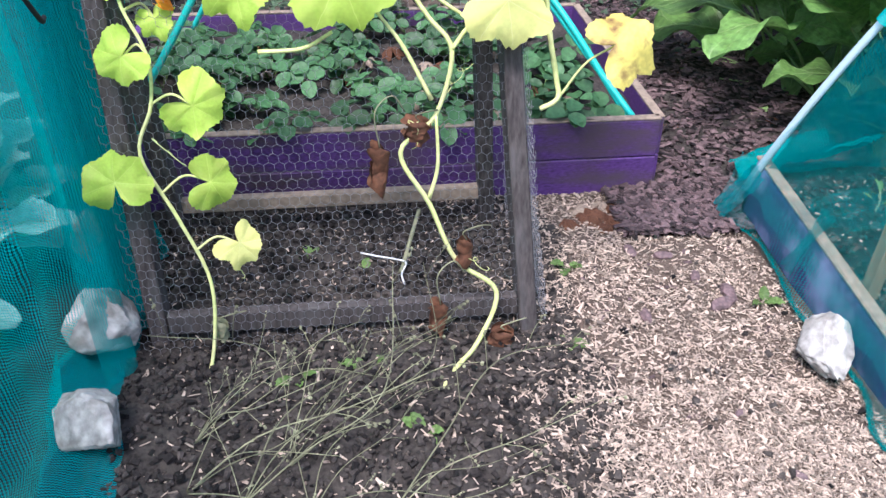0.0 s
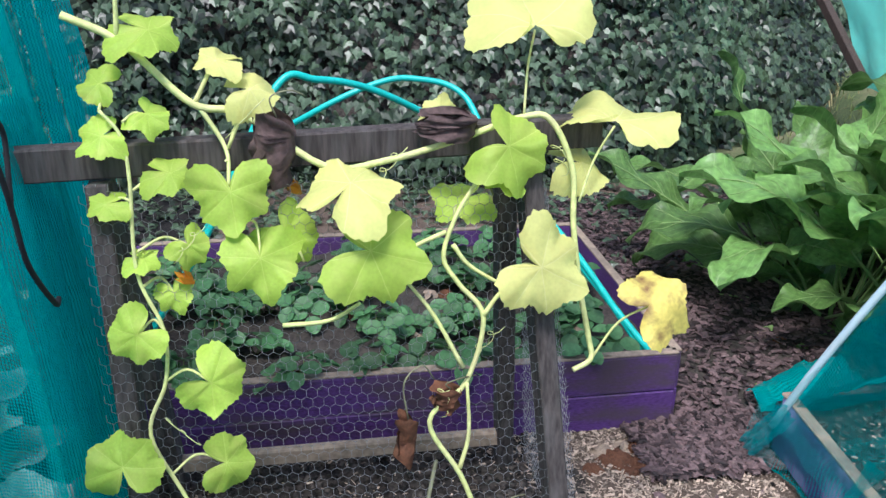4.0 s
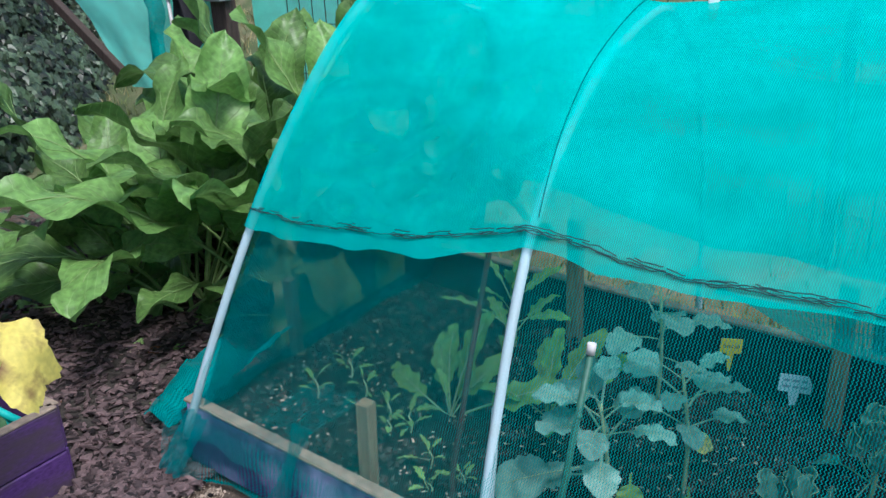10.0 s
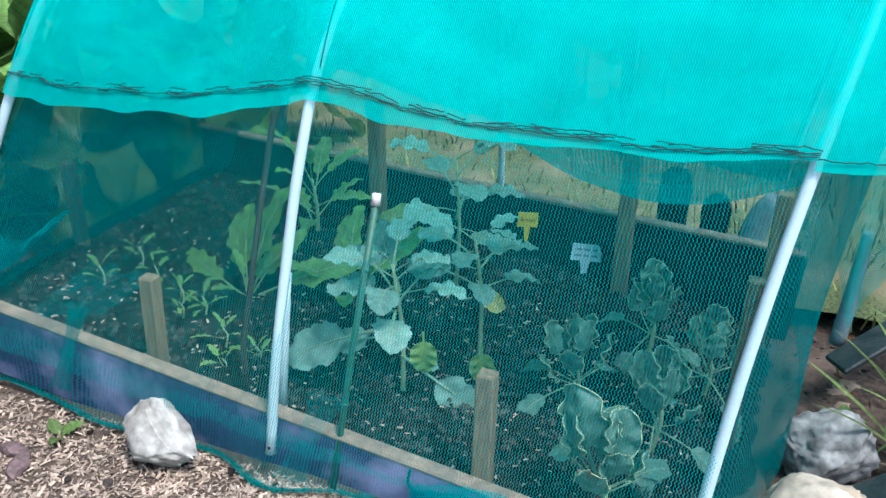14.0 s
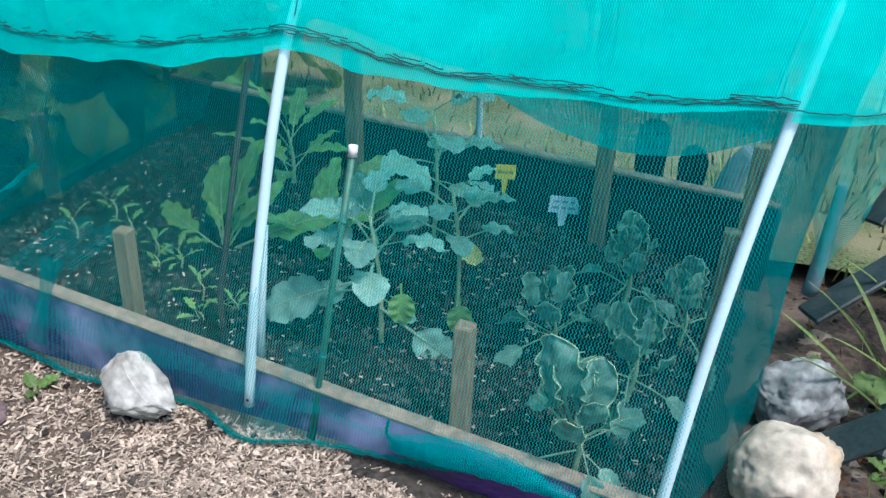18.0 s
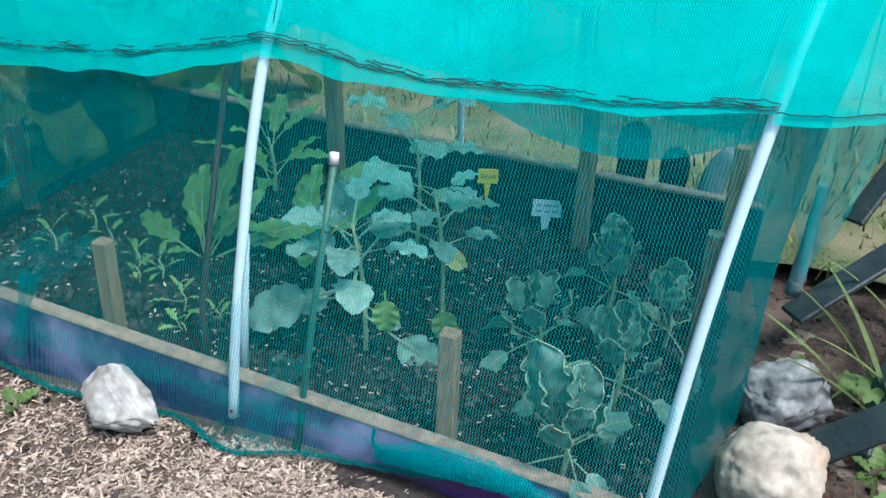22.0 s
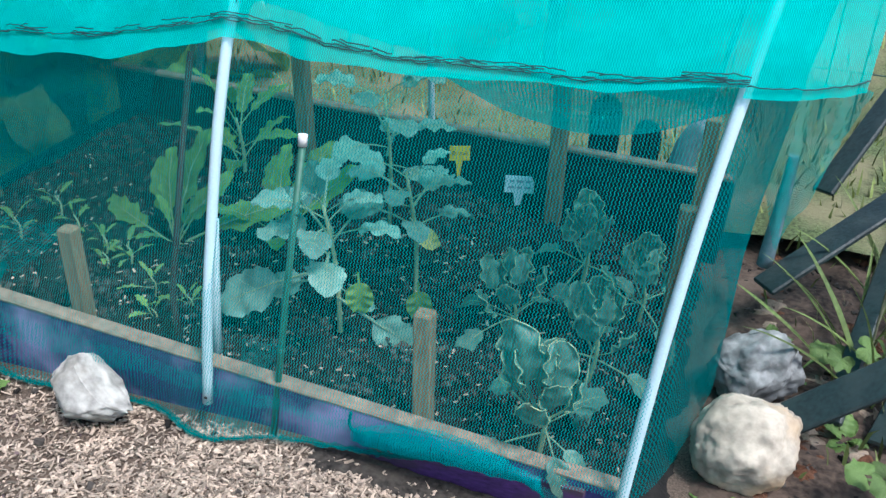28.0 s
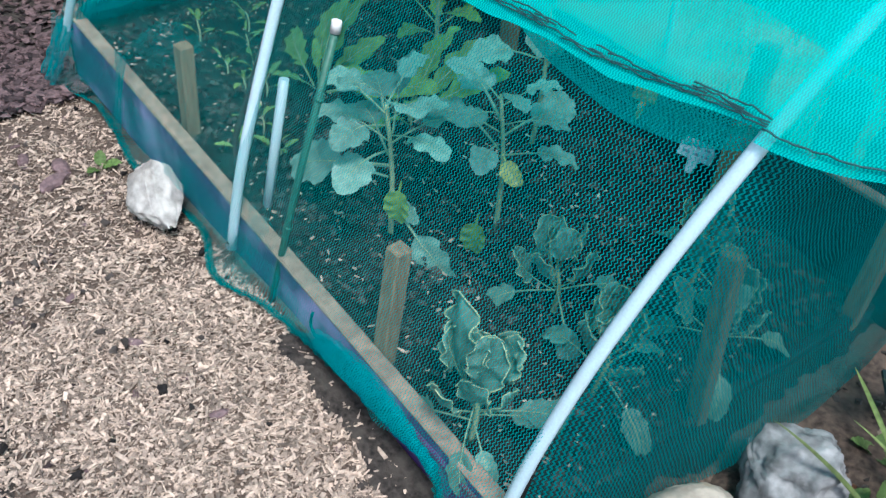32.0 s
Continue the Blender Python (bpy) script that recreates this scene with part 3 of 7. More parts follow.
def upper(u, v):
    w = hem_at(u) - 0.016 * (1 - 0.4 * u) + v * (0.92 - HEM)
    p = hoop_at(u, w)
    p += Vector((0, -0.026, 0.018)) + Vector((0, 1, 1)) * (0.012 * ns(u * 7, v * 5, 2) + 0.006 * ns(u * 16, v * 3, 6) + 0.003 * ns(u * 30, v * 4, 9))
    if v == 0:
        p.z += 0.005 * ns(u * 10, 0, 7)
    return p


add("net_roof", sheet(upper, 120, 50, (1.9, 1.6)), "net2", tunnel, "doubled teal net in a sunlit tone")


def hem_line(u, k):
    """One of the dark stitched threads along the gathered hem."""
    p = hoop_at(u, hem_at(u) + 0.004 - 0.014 * max(0, u - 0.5) + 0.0012 * k)
    jit = 0.004 * ns(u * 60, k * 3.1) + 0.003 * ns(u * 170, k * 5.3) + 0.006 * ns(u * 17, 3)
    return p + Vector((0, -0.037 - 0.001 * k, 0.008 + jit))


for k in range(5):
    # each thread comes and goes along the hem
    run, prev = [], 0
    for q in range(261):
        on = ns(q * 0.11, k * 7.7) > (-0.35 if k < 2 else 0.0)
        if on:
            run.append(hem_line(q / 260, k))
        if (not on or q == 260) and len(run) > 3:
            add("hem_thread", tube(run, 0.0013, 4), "hem", tunnel)
        if not on:
            run = []
# thin dark line up the roof beside the second hoop
add("roof_line", tube([upper(0.51 - 0.07 * k / 40, 0.03 + 0.75 * k / 40) + Vector((0, -0.004, 0.004)) for k in range(41)], 0.0011, 5), "net_end", tunnel)


def inner_fold(u, v):
    """A slack lap of net that sags below the hem near the last hoop."""
    s = 0.70 + 0.30 * u
    p = hoop_at(s, hem_at(s) - 0.01)
    drop = 0.11 * math.sin(math.pi * min(u * 0.85, 1)) ** 0.8 * v
    return p + Vector((0, 0.03 + 0.05 * v + 0.01 * ns(u * 6, v * 4), -drop))


add("net_fold", sheet(inner_fold, 30, 8, (0.55, 0.14)), "net3", tunnel)


def overhang(u, v):
    """The doubled net reaches past the last hoop and hangs over the end."""
    p = hoop_point(2, HEMS[2] - 0.014 + v * (0.60 - HEMS[2]))
    p += Vector((0.20 * u * (1 - 0.25 * v), -0.026 + 0.14 * u * u, 0.018 - 0.015 * u * u))
    return p + Vector((0, 1, 1)) * 0.014 * u * ns(u * 4, v * 6, 21)


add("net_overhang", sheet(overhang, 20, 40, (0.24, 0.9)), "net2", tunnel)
add("hem_thread", tube([overhang(k / 30, 0.018) + Vector((0, -0.006, 0.002 + 0.004 * ns(k * 0.4, 5))) for k in range(31)], 0.0014, 4), "hem", tunnel)


def end_right(u, v):
    a = hoop_point(2, 0.03 + 0.43 * v)
    b = hoop_point(2, 0.98 - 0.46 * v)
    p = a.lerp(b, u)
    p.x += 0.004 + 0.13 * math.sin(math.pi * min(u * 1.1, 1)) ** 0.6 + 0.02 * u * ns(u * 12, v * 2)
    if v < 0.15:
        p.x += 0.05 * (1 - v / 0.15) * u
        p.z = max(ground_z(p.x, p.y) + 0.006, p.z - 0.09 * (1 - v / 0.15))
    return p


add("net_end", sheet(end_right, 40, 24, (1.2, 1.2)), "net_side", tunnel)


def end_left(u, v):
    a = hoop_point(0, 0.03 + 0.43 * v)
    b = hoop_point(0, 0.98 - 0.46 * v)
    p = a.lerp(b, u)
    p.x += 0.02 + 0.03 * ns(u * 8, v * 3)
    return p


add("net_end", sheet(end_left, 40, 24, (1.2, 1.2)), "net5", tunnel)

# ---- purple bed ----
bed_a = empty("purple_raised_bed", "purple painted raised bed of two boards high with strawberries", "raised bed")
X0, X1, Y0, Y1 = -2.28, -1.15, -2.03, -0.235
for nm, a, b in (("front_board", (X1, Y0), (X1, Y1)), ("back_board", (X0, Y0), (X0, Y1)), ("side_board", (X0, Y1), (X1, Y1)), ("side_board", (X0, Y0), (X1, Y0))):
    for k in range(2):
        add(nm, beam((*a, 0.065 + 0.131 * k), (*b, 0.065 + 0.131 * k), 0.03, 0.128), "purple", bed_a)
for a, b in (((X1, Y0), (X1, Y1)), ((X0, Y1), (X1, Y1)), ((X0, Y0), (X0, Y1))):
    add("worn_edge", beam((*a, 0.264), (*b, 0.264), 0.032, 0.006, bevel=0.002), "raw", bed_a)
add("soil", sheet(lambda u, v: Vector((X0 + (X1 - X0) * u, Y0 + (Y1 - Y0) * v, 0.19 + 0.02 * ns(u * 9, v * 12))), 30, 40), "soil", bed_a)

# ---- trellis ----
trellis = empty("trellis_frame", "weathered A-frame trellis of grey timber wrapped in chicken wire", "trellis")
add("beam", beam((-0.735, -1.955, 1.052), (-0.758, -0.685, 1.084), 0.045, 0.072), "grey_wood", trellis)
add("leg", beam((-0.50, -1.725, -0.03), (-0.70, -1.765, 1.02), 0.075, 0.045, up=(0, 1, 0)), "grey_wood", trellis)
add("leg", beam((-0.455, -0.785, -0.03), (-0.70, -0.865, 1.02), 0.085, 0.045, up=(0, 1, 0)), "grey_wood", trellis)
add("leg", beam((-1.02, -0.81, -0.03), (-0.77, -0.90, 1.02), 0.075, 0.045, up=(0, 1, 0)), "grey_wood", trellis)
add("leg", beam((-1.02, -1.74, -0.03), (-0.77, -1.78, 1.01), 0.075, 0.045, up=(0, 1, 0)), "grey_wood", trellis)
add("low_rail", beam((-0.49, -1.70, 0.066), (-0.485, -0.81, 0.07), 0.03, 0.06), "grey_wood", trellis)
add("rear_rail", beam((-0.98, -1.75, 0.12), (-0.98, -0.83, 0.123), 0.03, 0.045), "raw", trellis)


def wire_panel(p0, p1, p2, p3, cell=0.0245, r=0.00055):
    """Hexagonal wire netting on the patch p0-p1 (bottom), p3-p2 (top), as thin three-sided wires."""
    p0, p1, p2, p3 = map(Vector, (p0, p1, p2, p3))
    wide, high = (p1 - p0).length, (p3 - p0).length
    nu, nv = int(wide / cell), int(high / (cell * 0.75))
    nrm = (p1 - p0).cross(p3 - p0).normalized()

    def at(a, b):
        u, v = a / wide, b / high
        p = p0.lerp(p1, u).lerp(p3.lerp(p2, u), v)
        return p + nrm * (0.006 * ns(u * 5, v * 5, 11))
    verts, faces = [], []

    def wire(a, b):
        d = (b - a).normalized()
        s = d.cross(nrm).normalized() * r
        t = nrm * r
        k = len(verts)
        for c in (a, b):
            verts.extend((c + s, c - s * 0.5 + t, c - s * 0.5 - t))
        for j in range(3):
            faces.append((k + j, k + (j + 1) % 3, k + 3 + (j + 1) % 3, k + 3 + j))
    h = cell * 0.86
    for j in range(int(high / h)):
        for i in range(nu):
            x = (i + 0.5 * (j % 2)) * cell
            z = j * h
            if x + cell > wide or z + h > high:
                continue
            a, b, c = at(x, z + h * 0.3), at(x + cell / 2, z), at(x + cell, z + h * 0.3)
            d = at(x, z + h)
            wire(a, b)
            wire(b, c)
            wire(a, d)
    me = bpy.data.meshes.new("chicken_wire")
    me.from_pydata([tuple(v) for v in verts], [], faces)
    return me


wire_ob = new("chicken_wire", wire_panel((-0.435, -1.77, 0.0), (-0.425, -0.735, 0.0), (-0.665, -0.82, 1.04), (-0.665, -1.80, 1.03)))
wire_ob.data.materials.append(M["wire"])
wire_ob.parent = trellis
wire_side = new("chicken_wire", wire_panel((-0.445, -0.735, 0.0), (-1.04, -0.745, 0.0), (-0.80, -0.86, 0.98), (-0.68, -0.825, 0.98)))
wire_side.data.materials.append(M["wire"])
wire_side.parent = trellis


# ---- leaves ----


def lobed(seed, lobes=5, notch=0.22, cup=0.12, ruffle=0.07, teeth=0.03):
    """A broad lobed leaf of unit width, its stalk joined at the origin, tip towards +Y, faces +Z."""
    rng = random.Random(seed)
    bm = bmesh.new()
    segs, rings = 56, (0.3, 0.62, 0.85, 1.0)
    ph = rng.uniform(0, 6)
    c = bm.verts.new((0, 0, 0))
    rows = []
    for f in rings:
        row = []
        for k in range(segs):
            a = 2 * math.pi * k / segs
            d = min(a, 2 * math.pi - a)      # 0 at the tip
            r = 0.5 * (1 + 0.13 * math.cos(lobes * a) + 0.10 * math.cos(a))
            r *= 1 - 0.75 * math.exp(-((math.pi - d) / notch) ** 2)
            r *= 1 + teeth * (math.sin(a * 23 + ph) + 0.7 * math.sin(a * 37 + 2 * ph)) + 0.06 * ns(math.cos(a) * 1.3, math.sin(a) * 1.3, seed)
            x, y = math.sin(a) * r * f, math.cos(a) * r * f
            rr = math.hypot(x, y)
            z = -cup * rr * rr * 3 + ruffle * math.sin(lobes * a + ph) * f * f * 0.6 + 0.09 * ns(x * 4, y * 4, seed + 9)
            row.append(bm.verts.new((x, y + 0.05 * f, z)))
        rows.append(row)
    for k in range(segs):
        bm.faces.new((c, rows[0][k], rows[0][(k + 1) % segs]))
        for a, b in zip(rows, rows[1:]):
            bm.faces.new((a[k], b[k], b[(k + 1) % segs], a[(k + 1) % segs]))
    bmesh.ops.recalc_face_normals(bm, faces=bm.faces[:])
    return smooth(bm)


def squash_blade(seed, point=1.0, notch=0.34, droop=0.25, fold=0.0, inset=0.0):
    """A squash leaf one unit wide: heart-shaped with a deep cleft at the stalk, five soft lobes, finely toothed, puffed between its veins."""
    rng = random.Random(seed)
    bm = bmesh.new()
    segs, rings = 84, (0.12, 0.3, 0.5, 0.7, 0.86, 1.0)
    ph = rng.uniform(0, 6)
    skew = rng.uniform(-0.12, 0.12)

    def reach(a):
        d = abs(a if a < math.pi else a - 2 * math.pi)
        r = 0.76 + 0.22 * point * math.exp(-(d / 0.30) ** 2) + 0.17 * math.exp(-((d - 0.98) / 0.27) ** 2) + 0.24 * math.exp(-((d - 2.05) / 0.50) ** 2)
        r *= 1 - 0.9 * math.exp(-((math.pi - d) / notch) ** 2)
        r *= 1 + skew * math.sin(a) + 0.20 * ns(math.cos(a) * 1.7, math.sin(a) * 1.7, seed * 3.7)
        return r * (1 + 0.022 * math.sin(a * 29 + ph) + 0.016 * math.sin(a * 41 + 2 * ph) + 0.05 * ns(math.cos(a) * 7, math.sin(a) * 7, seed))
    edge = [reach(2 * math.pi * k / segs) for k in range(segs)]
    xs = [math.sin(2 * math.pi * k / segs) * r for k, r in enumerate(edge)]
    unit = 1 / (max(xs) - min(xs))
    c = bm.verts.new((0, 0, 0))
    rows = []
    for f in rings:
        row = []
        for k in range(segs):
            a = 2 * math.pi * k / segs
            x, y = math.sin(a) * edge[k] * f * unit, math.cos(a) * edge[k] * f * unit
            rr = math.hypot(x, y)
            vein = abs(math.sin(3.5 * (a if a < math.pi else a - 2 * math.pi)))
            z = -droop * rr * rr * 2.2 + 0.05 * min(vein * rr * 4, 1) * rr * (2.2 - 2 * f) + 0.10 * f * f * math.sin(3 * a + ph) * rr * 2 + 0.05 * f ** 3 * math.sin(8 * a + 2 * ph) * rr
            z += 0.06 * ns(x * 3.4, y * 3.4, seed + 9) + 0.022 * ns(x * 9, y * 9, seed + 4) - fold * abs(x) * 0.9
            row.append(bm.verts.new((x, y - inset * f, z)))
        rows.append(row)
    for k in range(segs):
        bm.faces.new((c, rows[0][k], rows[0][(k + 1) % segs]))
        for a, b in zip(rows, rows[1:]):
            bm.faces.new((a[k], b[k], b[(k + 1) % segs], a[(k + 1) % segs]))
    bmesh.ops.recalc_face_normals(bm, faces=bm.faces[:])
    return smooth(bm)


def blade_rows(seed, length, width, bend=0.6, fold=0.25, wave=0.12, stalk=0.25, waves=5, tooth=0.0, full=0.7, lobe=0.0, curl=0.0, n=34, m=10):
    """Cross rows of a long leaf that grows from the origin along +Y and bends down over its length, with wavy edges and a stalk.
    lobe cuts the blade into side lobes towards the stalk, curl rolls its rim over."""
    rng = random.Random(seed)
    ph = rng.uniform(0, 6)
    twist = rng.uniform(-0.5, 0.5)
    y, z, ang = 0.0, 0.0, 0.0
    rows = []
    for i in range(n + 1):
        k = i / n
        ang = -bend * k * k * 1.4
        if i:
            y += length / n * math.cos(ang)
            z += length / n * math.sin(ang)
        row = []
        for j in range(m + 1):
            t = j / m * 2 - 1
            if k < stalk:
                w = width * 0.045
            else:
                q = (k - stalk) / (1 - stalk)
                w = width * 0.5 * (math.sin(math.pi * min(q ** 0.72, 1)) ** full + 0.02)
                side = 2.0 if t > 0 else 0.0
                w *= 1 + tooth * (math.sin(i * 1.9 + ph + side) + 0.7 * math.sin(i * 3.1 + side)) + 0.12 * ns(q * 5, side, seed + 2)
                if lobe:
                    w *= 1 - lobe * (1 - q) * (0.5 + 0.5 * math.sin(q * 22 + ph + side))
            ruf = wave * width * abs(t) ** 1.6 * math.sin(waves * k * 6.28 + ph + (1.6 if t > 0 else 0)) * (1 if k > stalk else 0)
            ruf += width * (0.06 * ns(k * 7, t * 2, seed) + 0.022 * ns(k * 17, t * 5, seed + 4)) if k > stalk else 0
            x = t * w * (1 - 0.5 * curl * abs(t) ** 6)
            dz = abs(t) * w * fold + ruf - curl * w * 0.35 * abs(t) ** 8
            roll = twist * k
            row.append(Vector((x * math.cos(roll) - dz * math.sin(roll), y - dz * math.sin(ang), z + (dz * math.cos(roll) + x * math.sin(roll)) * math.cos(ang))))
        rows.append(row)
    return rows


def blade(seed, length, width, bend=0.6, **kw):
    bm = bmesh.new()
    rows = [[bm.verts.new(p) for p in row] for row in blade_rows(seed, length, width, bend, **kw)]
    for a, b in zip(rows, rows[1:]):
        for j in range(len(a) - 1):
            bm.faces.new((a[j], a[j + 1], b[j + 1], b[j]))
    return smooth(bm)


def rib(seed, length, width, bend, r=0.004, rim=0.0, **kw):
    """The pale midrib of a blade, its side veins, and where rim is given its pale thick edge."""
    rows = blade_rows(seed, length, width, bend, **kw)
    n, m = len(rows) - 1, len(rows[0]) - 1
    up = Vector((0, 0, 0.0015 + r * 0.3))
    bm = bmesh.new()

    def strand(pts, rad, taper):
        t = tube(pts, rad, 4, cap=False, taper=taper)
        me = bpy.data.meshes.new("strand")
        t.to_mesh(me)
        t.free()
        bm.from_mesh(me)
        bpy.data.meshes.remove(me)
    strand([rows[i][m // 2] + up for i in range(0, n - 3, 2)], r, 0.25)
    first = int(n * kw.get("stalk", 0.25)) + 3
    for i in range(first, n - 6, 4):
        for step in (-1, 1):
            strand([rows[min(i + c, n)][m // 2 + step * c] + up * 0.7 for c in range(0, m // 2)], r * 0.22, 0.4)
    if rim:
        for j in (0, m):
            strand([rows[i][j] for i in range(first - 1, n + 1)], rim, 0.8)
    return smooth(bm)


def mesh(name, bm, mat):
    me = bpy.data.meshes.new(name)
    bm.to_mesh(me)
    bm.free()
    me.materials.append(M[mat])
    return me


def put(name, me, m, parent=None, label=""):
    ob = new(name, me)
    ob.matrix_world = m
    if parent:
        ob.parent = parent
    if label:
        ob["label"] = label
    return ob


def facing(at, normal, tip, size=1.0):
    """A pose with +Z along normal and +Y as near to tip as can be."""
    z = Vector(normal).normalized()
    y = Vector(tip)
    y = (y - z * y.dot(z)).normalized()
    x = y.cross(z)
    m = Matrix((x, y, z)).transposed().to_4x4()
    return Matrix.Translation(at) @ m @ Matrix.Scale(size, 4)


# ---- squash vine on the trellis ----
vine = empty("squash_vine", "yellowing squash vine climbing the wooden trellis", "squash plant")
SHAPES = [dict(point=1.0, droop=0.12), dict(point=1.5, droop=0.16), dict(point=0.6, droop=0.2, notch=0.42), dict(point=0.4, droop=0.20, notch=0.14, inset=0.08), dict(point=0.7, droop=0.3, fold=0.35), dict(point=0.4, droop=0.12, notch=0.26, inset=-0.20)]
LEAVES = {k: [mesh("leaf", squash_blade(3 + 7 * i, **sh), k) for i, sh in enumerate(SHAPES)] for k in ("squash", "pale_leaf")}
LEAVES["gold_leaf"] = [mesh("leaf", squash_blade(8, 0.5, 0.6, droop=0.25, fold=0.15), "gold_leaf")]
ROUND = [mesh("leaf", squash_blade(s, 0.25, 0.36, 0.2), "squash") for s in (21, 22)]
TOCAM = Vector((0.86, 0.0, 0.42))
V_LEFT = [(-0.30, -1.61, 0.0), (-0.39, -1.585, 0.03), (-0.452, -1.572, 0.205), (-0.49, -1.63, 0.37), (-0.525, -1.695, 0.52), (-0.550, -1.656, 0.631),
          (-0.575, -1.652, 0.739), (-0.602, -1.695, 0.858), (-0.644, -1.694, 1.038), (-0.664, -1.704, 1.125), (-0.675, -1.740, 1.175)]
V_RIGHT = [(-0.20, -1.06, 0.0), (-0.30, -1.0, 0.012), (-0.38, -0.93, 0.03), (-0.438, -0.878, 0.144), (-0.458, -0.979, 0.232), (-0.491, -1.041, 0.375), (-0.520, -1.107, 0.501),
           (-0.539, -1.023, 0.584), (-0.556, -0.985, 0.73), (-0.585, -1.035, 0.80), (-0.602, -1.066, 0.856), (-0.620, -1.041, 0.933), (-0.634, -1.001, 0.996), (-0.644, -0.964, 1.039)]
V_TOP = [(-0.738, -1.80, 1.35), (-0.733, -1.693, 1.296), (-0.706, -1.569, 1.179), (-0.701, -1.469, 1.154), (-0.676, -1.308, 1.046), (-0.677, -1.185, 1.051), (-0.685, -1.034, 1.088),
         (-0.694, -0.880, 1.134), (-0.692, -0.818, 1.122), (-0.670, -0.772, 1.02), (-0.642, -0.770, 0.90), (-0.61, -0.755, 0.76), (-0.585, -0.735, 0.65), (-0.572, -0.730, 0.60), (-0.566, -0.772, 0.577)]
for pts, r in ((V_LEFT, 0.0050), (V_RIGHT, 0.0066), (V_TOP, 0.0082)):
    add("stem", tube(spline(pts, 6), r, 8, taper=0.75), "stem", vine)
for pts in ([(-0.495, -1.042, 0.389), (-0.512, -1.020, 0.467), (-0.535, -1.022, 0.584)], [(-0.520, -1.034, 0.631), (-0.547, -1.096, 0.750), (-0.564, -1.150, 0.821)],
            [(-0.556, -0.985, 0.735), (-0.564, -0.952, 0.778), (-0.568, -0.920, 0.798)], [(-0.608, -1.045, 0.882), (-0.597, -1.010, 0.836), (-0.585, -0.929, 0.784)],
            [(-0.548, -1.410, 0.745), (-0.548, -1.314, 0.750), (-0.555, -1.248, 0.783)], [(-0.705, -1.554, 1.173), (-0.685, -1.506, 1.088), (-0.62, -1.50, 1.03)],
            [(-0.702, -1.469, 1.160), (-0.685, -1.501, 1.088)], [(-0.735, -1.701, 1.306), (-0.745, -1.695, 1.40)], [(-0.705, -1.564, 1.173), (-0.723, -1.521, 1.253)],
            [(-0.612, -1.06, 0.91), (-0.60, -1.12, 0.89), (-0.57, -1.18, 0.87)]):
    add("branch", tube(spline(pts, 5), 0.0055, 7, taper=0.7), "stem", vine)


def squash_leaf(at, w, kind, root, normal=TOCAM, tip=(0, 0, -1), shape=0):
    at, root = Vector(at), Vector(root)
    lib = ROUND if kind == "round" else LEAVES[kind]
    put("leaf", lib[shape % len(lib)], facing(at, normal, tip, w), vine)
    nv = Vector(normal).normalized()
    mid = (at + root) / 2 + Vector((-0.015, 0, 0.02)) - nv * 0.02
    add("stalk", tube(spline([root, mid, at - nv * 0.012], 5), 0.0032, 6, taper=0.8), "stem", vine)


squash_leaf((-0.545, -1.700, 0.745), 0.135, "round", (-0.575, -1.652, 0.739), (0.9, -0.1, 0.4), (0, -0.8, -0.6))
squash_leaf((-0.515, -1.560, 0.640), 0.155, "round", (-0.548, -1.66, 0.63), (0.9, 0.15, 0.35), (0, 0.8, -0.6), 1)
squash_leaf((-0.475, -1.748, 0.480), 0.165, "round", (-0.52, -1.69, 0.50), (0.9, -0.15, 0.4), (0, -0.15, 1), 1)
squash_leaf((-0.475, -1.540, 0.470), 0.135, "round", (-0.505, -1.66, 0.43), (0.9, 0.3, 0.3), (0, 1, -0.15))
squash_leaf((-0.455, -1.492, 0.315), 0.115, "pale_leaf", (-0.47, -1.60, 0.29), (0.8, 0.2, 0.5), (0, 0.6, -0.8), 2)
squash_leaf((-0.605, -1.497, 1.02), 0.175, "squash", (-0.66, -1.505, 1.07), (0.9, 0.05, 0.3), (0, 0.08, -1), 0)
squash_leaf((-0.555, -1.445, 0.895), 0.180, "squash", (-0.63, -1.46, 0.95), (0.9, -0.05, 0.35), (0, 0.15, -1), 1)
squash_leaf((-0.540, -1.225, 0.905), 0.245, "squash", (-0.564, -1.17, 0.85), (0.85, 0.1, 0.45), (0, 0.95, -0.3), 0)
squash_leaf((-0.635, -1.395, 0.915), 0.155, "squash", (-0.61, -1.36, 0.86), (0.85, 0.15, 0.4), (0, 0.6, -0.7), 2)
squash_leaf((-0.605, -1.258, 1.030), 0.205, "pale_leaf", (-0.64, -1.24, 0.95), (0.42, -0.1, 0.9), (-0.6, 0.5, 0.4), 3)
squash_leaf((-0.630, -0.925, 1.088), 0.190, "squash", (-0.63, -0.985, 1.02), (0.85, 0.1, 0.5), (0, 0.9, -0.5), 2)
squash_leaf((-0.545, -0.865, 0.845), 0.225, "pale_leaf", (-0.568, -0.92, 0.798), (0.9, 0.15, 0.35), (0, 0.85, -0.5), 0)
squash_leaf((-0.553, -0.605, 0.740), 0.180, "gold_leaf", (-0.573, -0.728, 0.60), (0.72, -0.1, 0.65), (0, 0.75, 0.5), 0)
squash_leaf((-0.665, -0.685, 1.127), 0.280, "pale_leaf", (-0.640, -0.762, 0.955), (0.10, 0.03, 1), (-0.85, 0.5, 0.05), 5)
squash_leaf((-0.715, -0.735, 1.020), 0.165, "pale_leaf", (-0.655, -0.765, 0.93), (0.55, 0.2, 0.75), (0.1, 1, -0.5), 4)
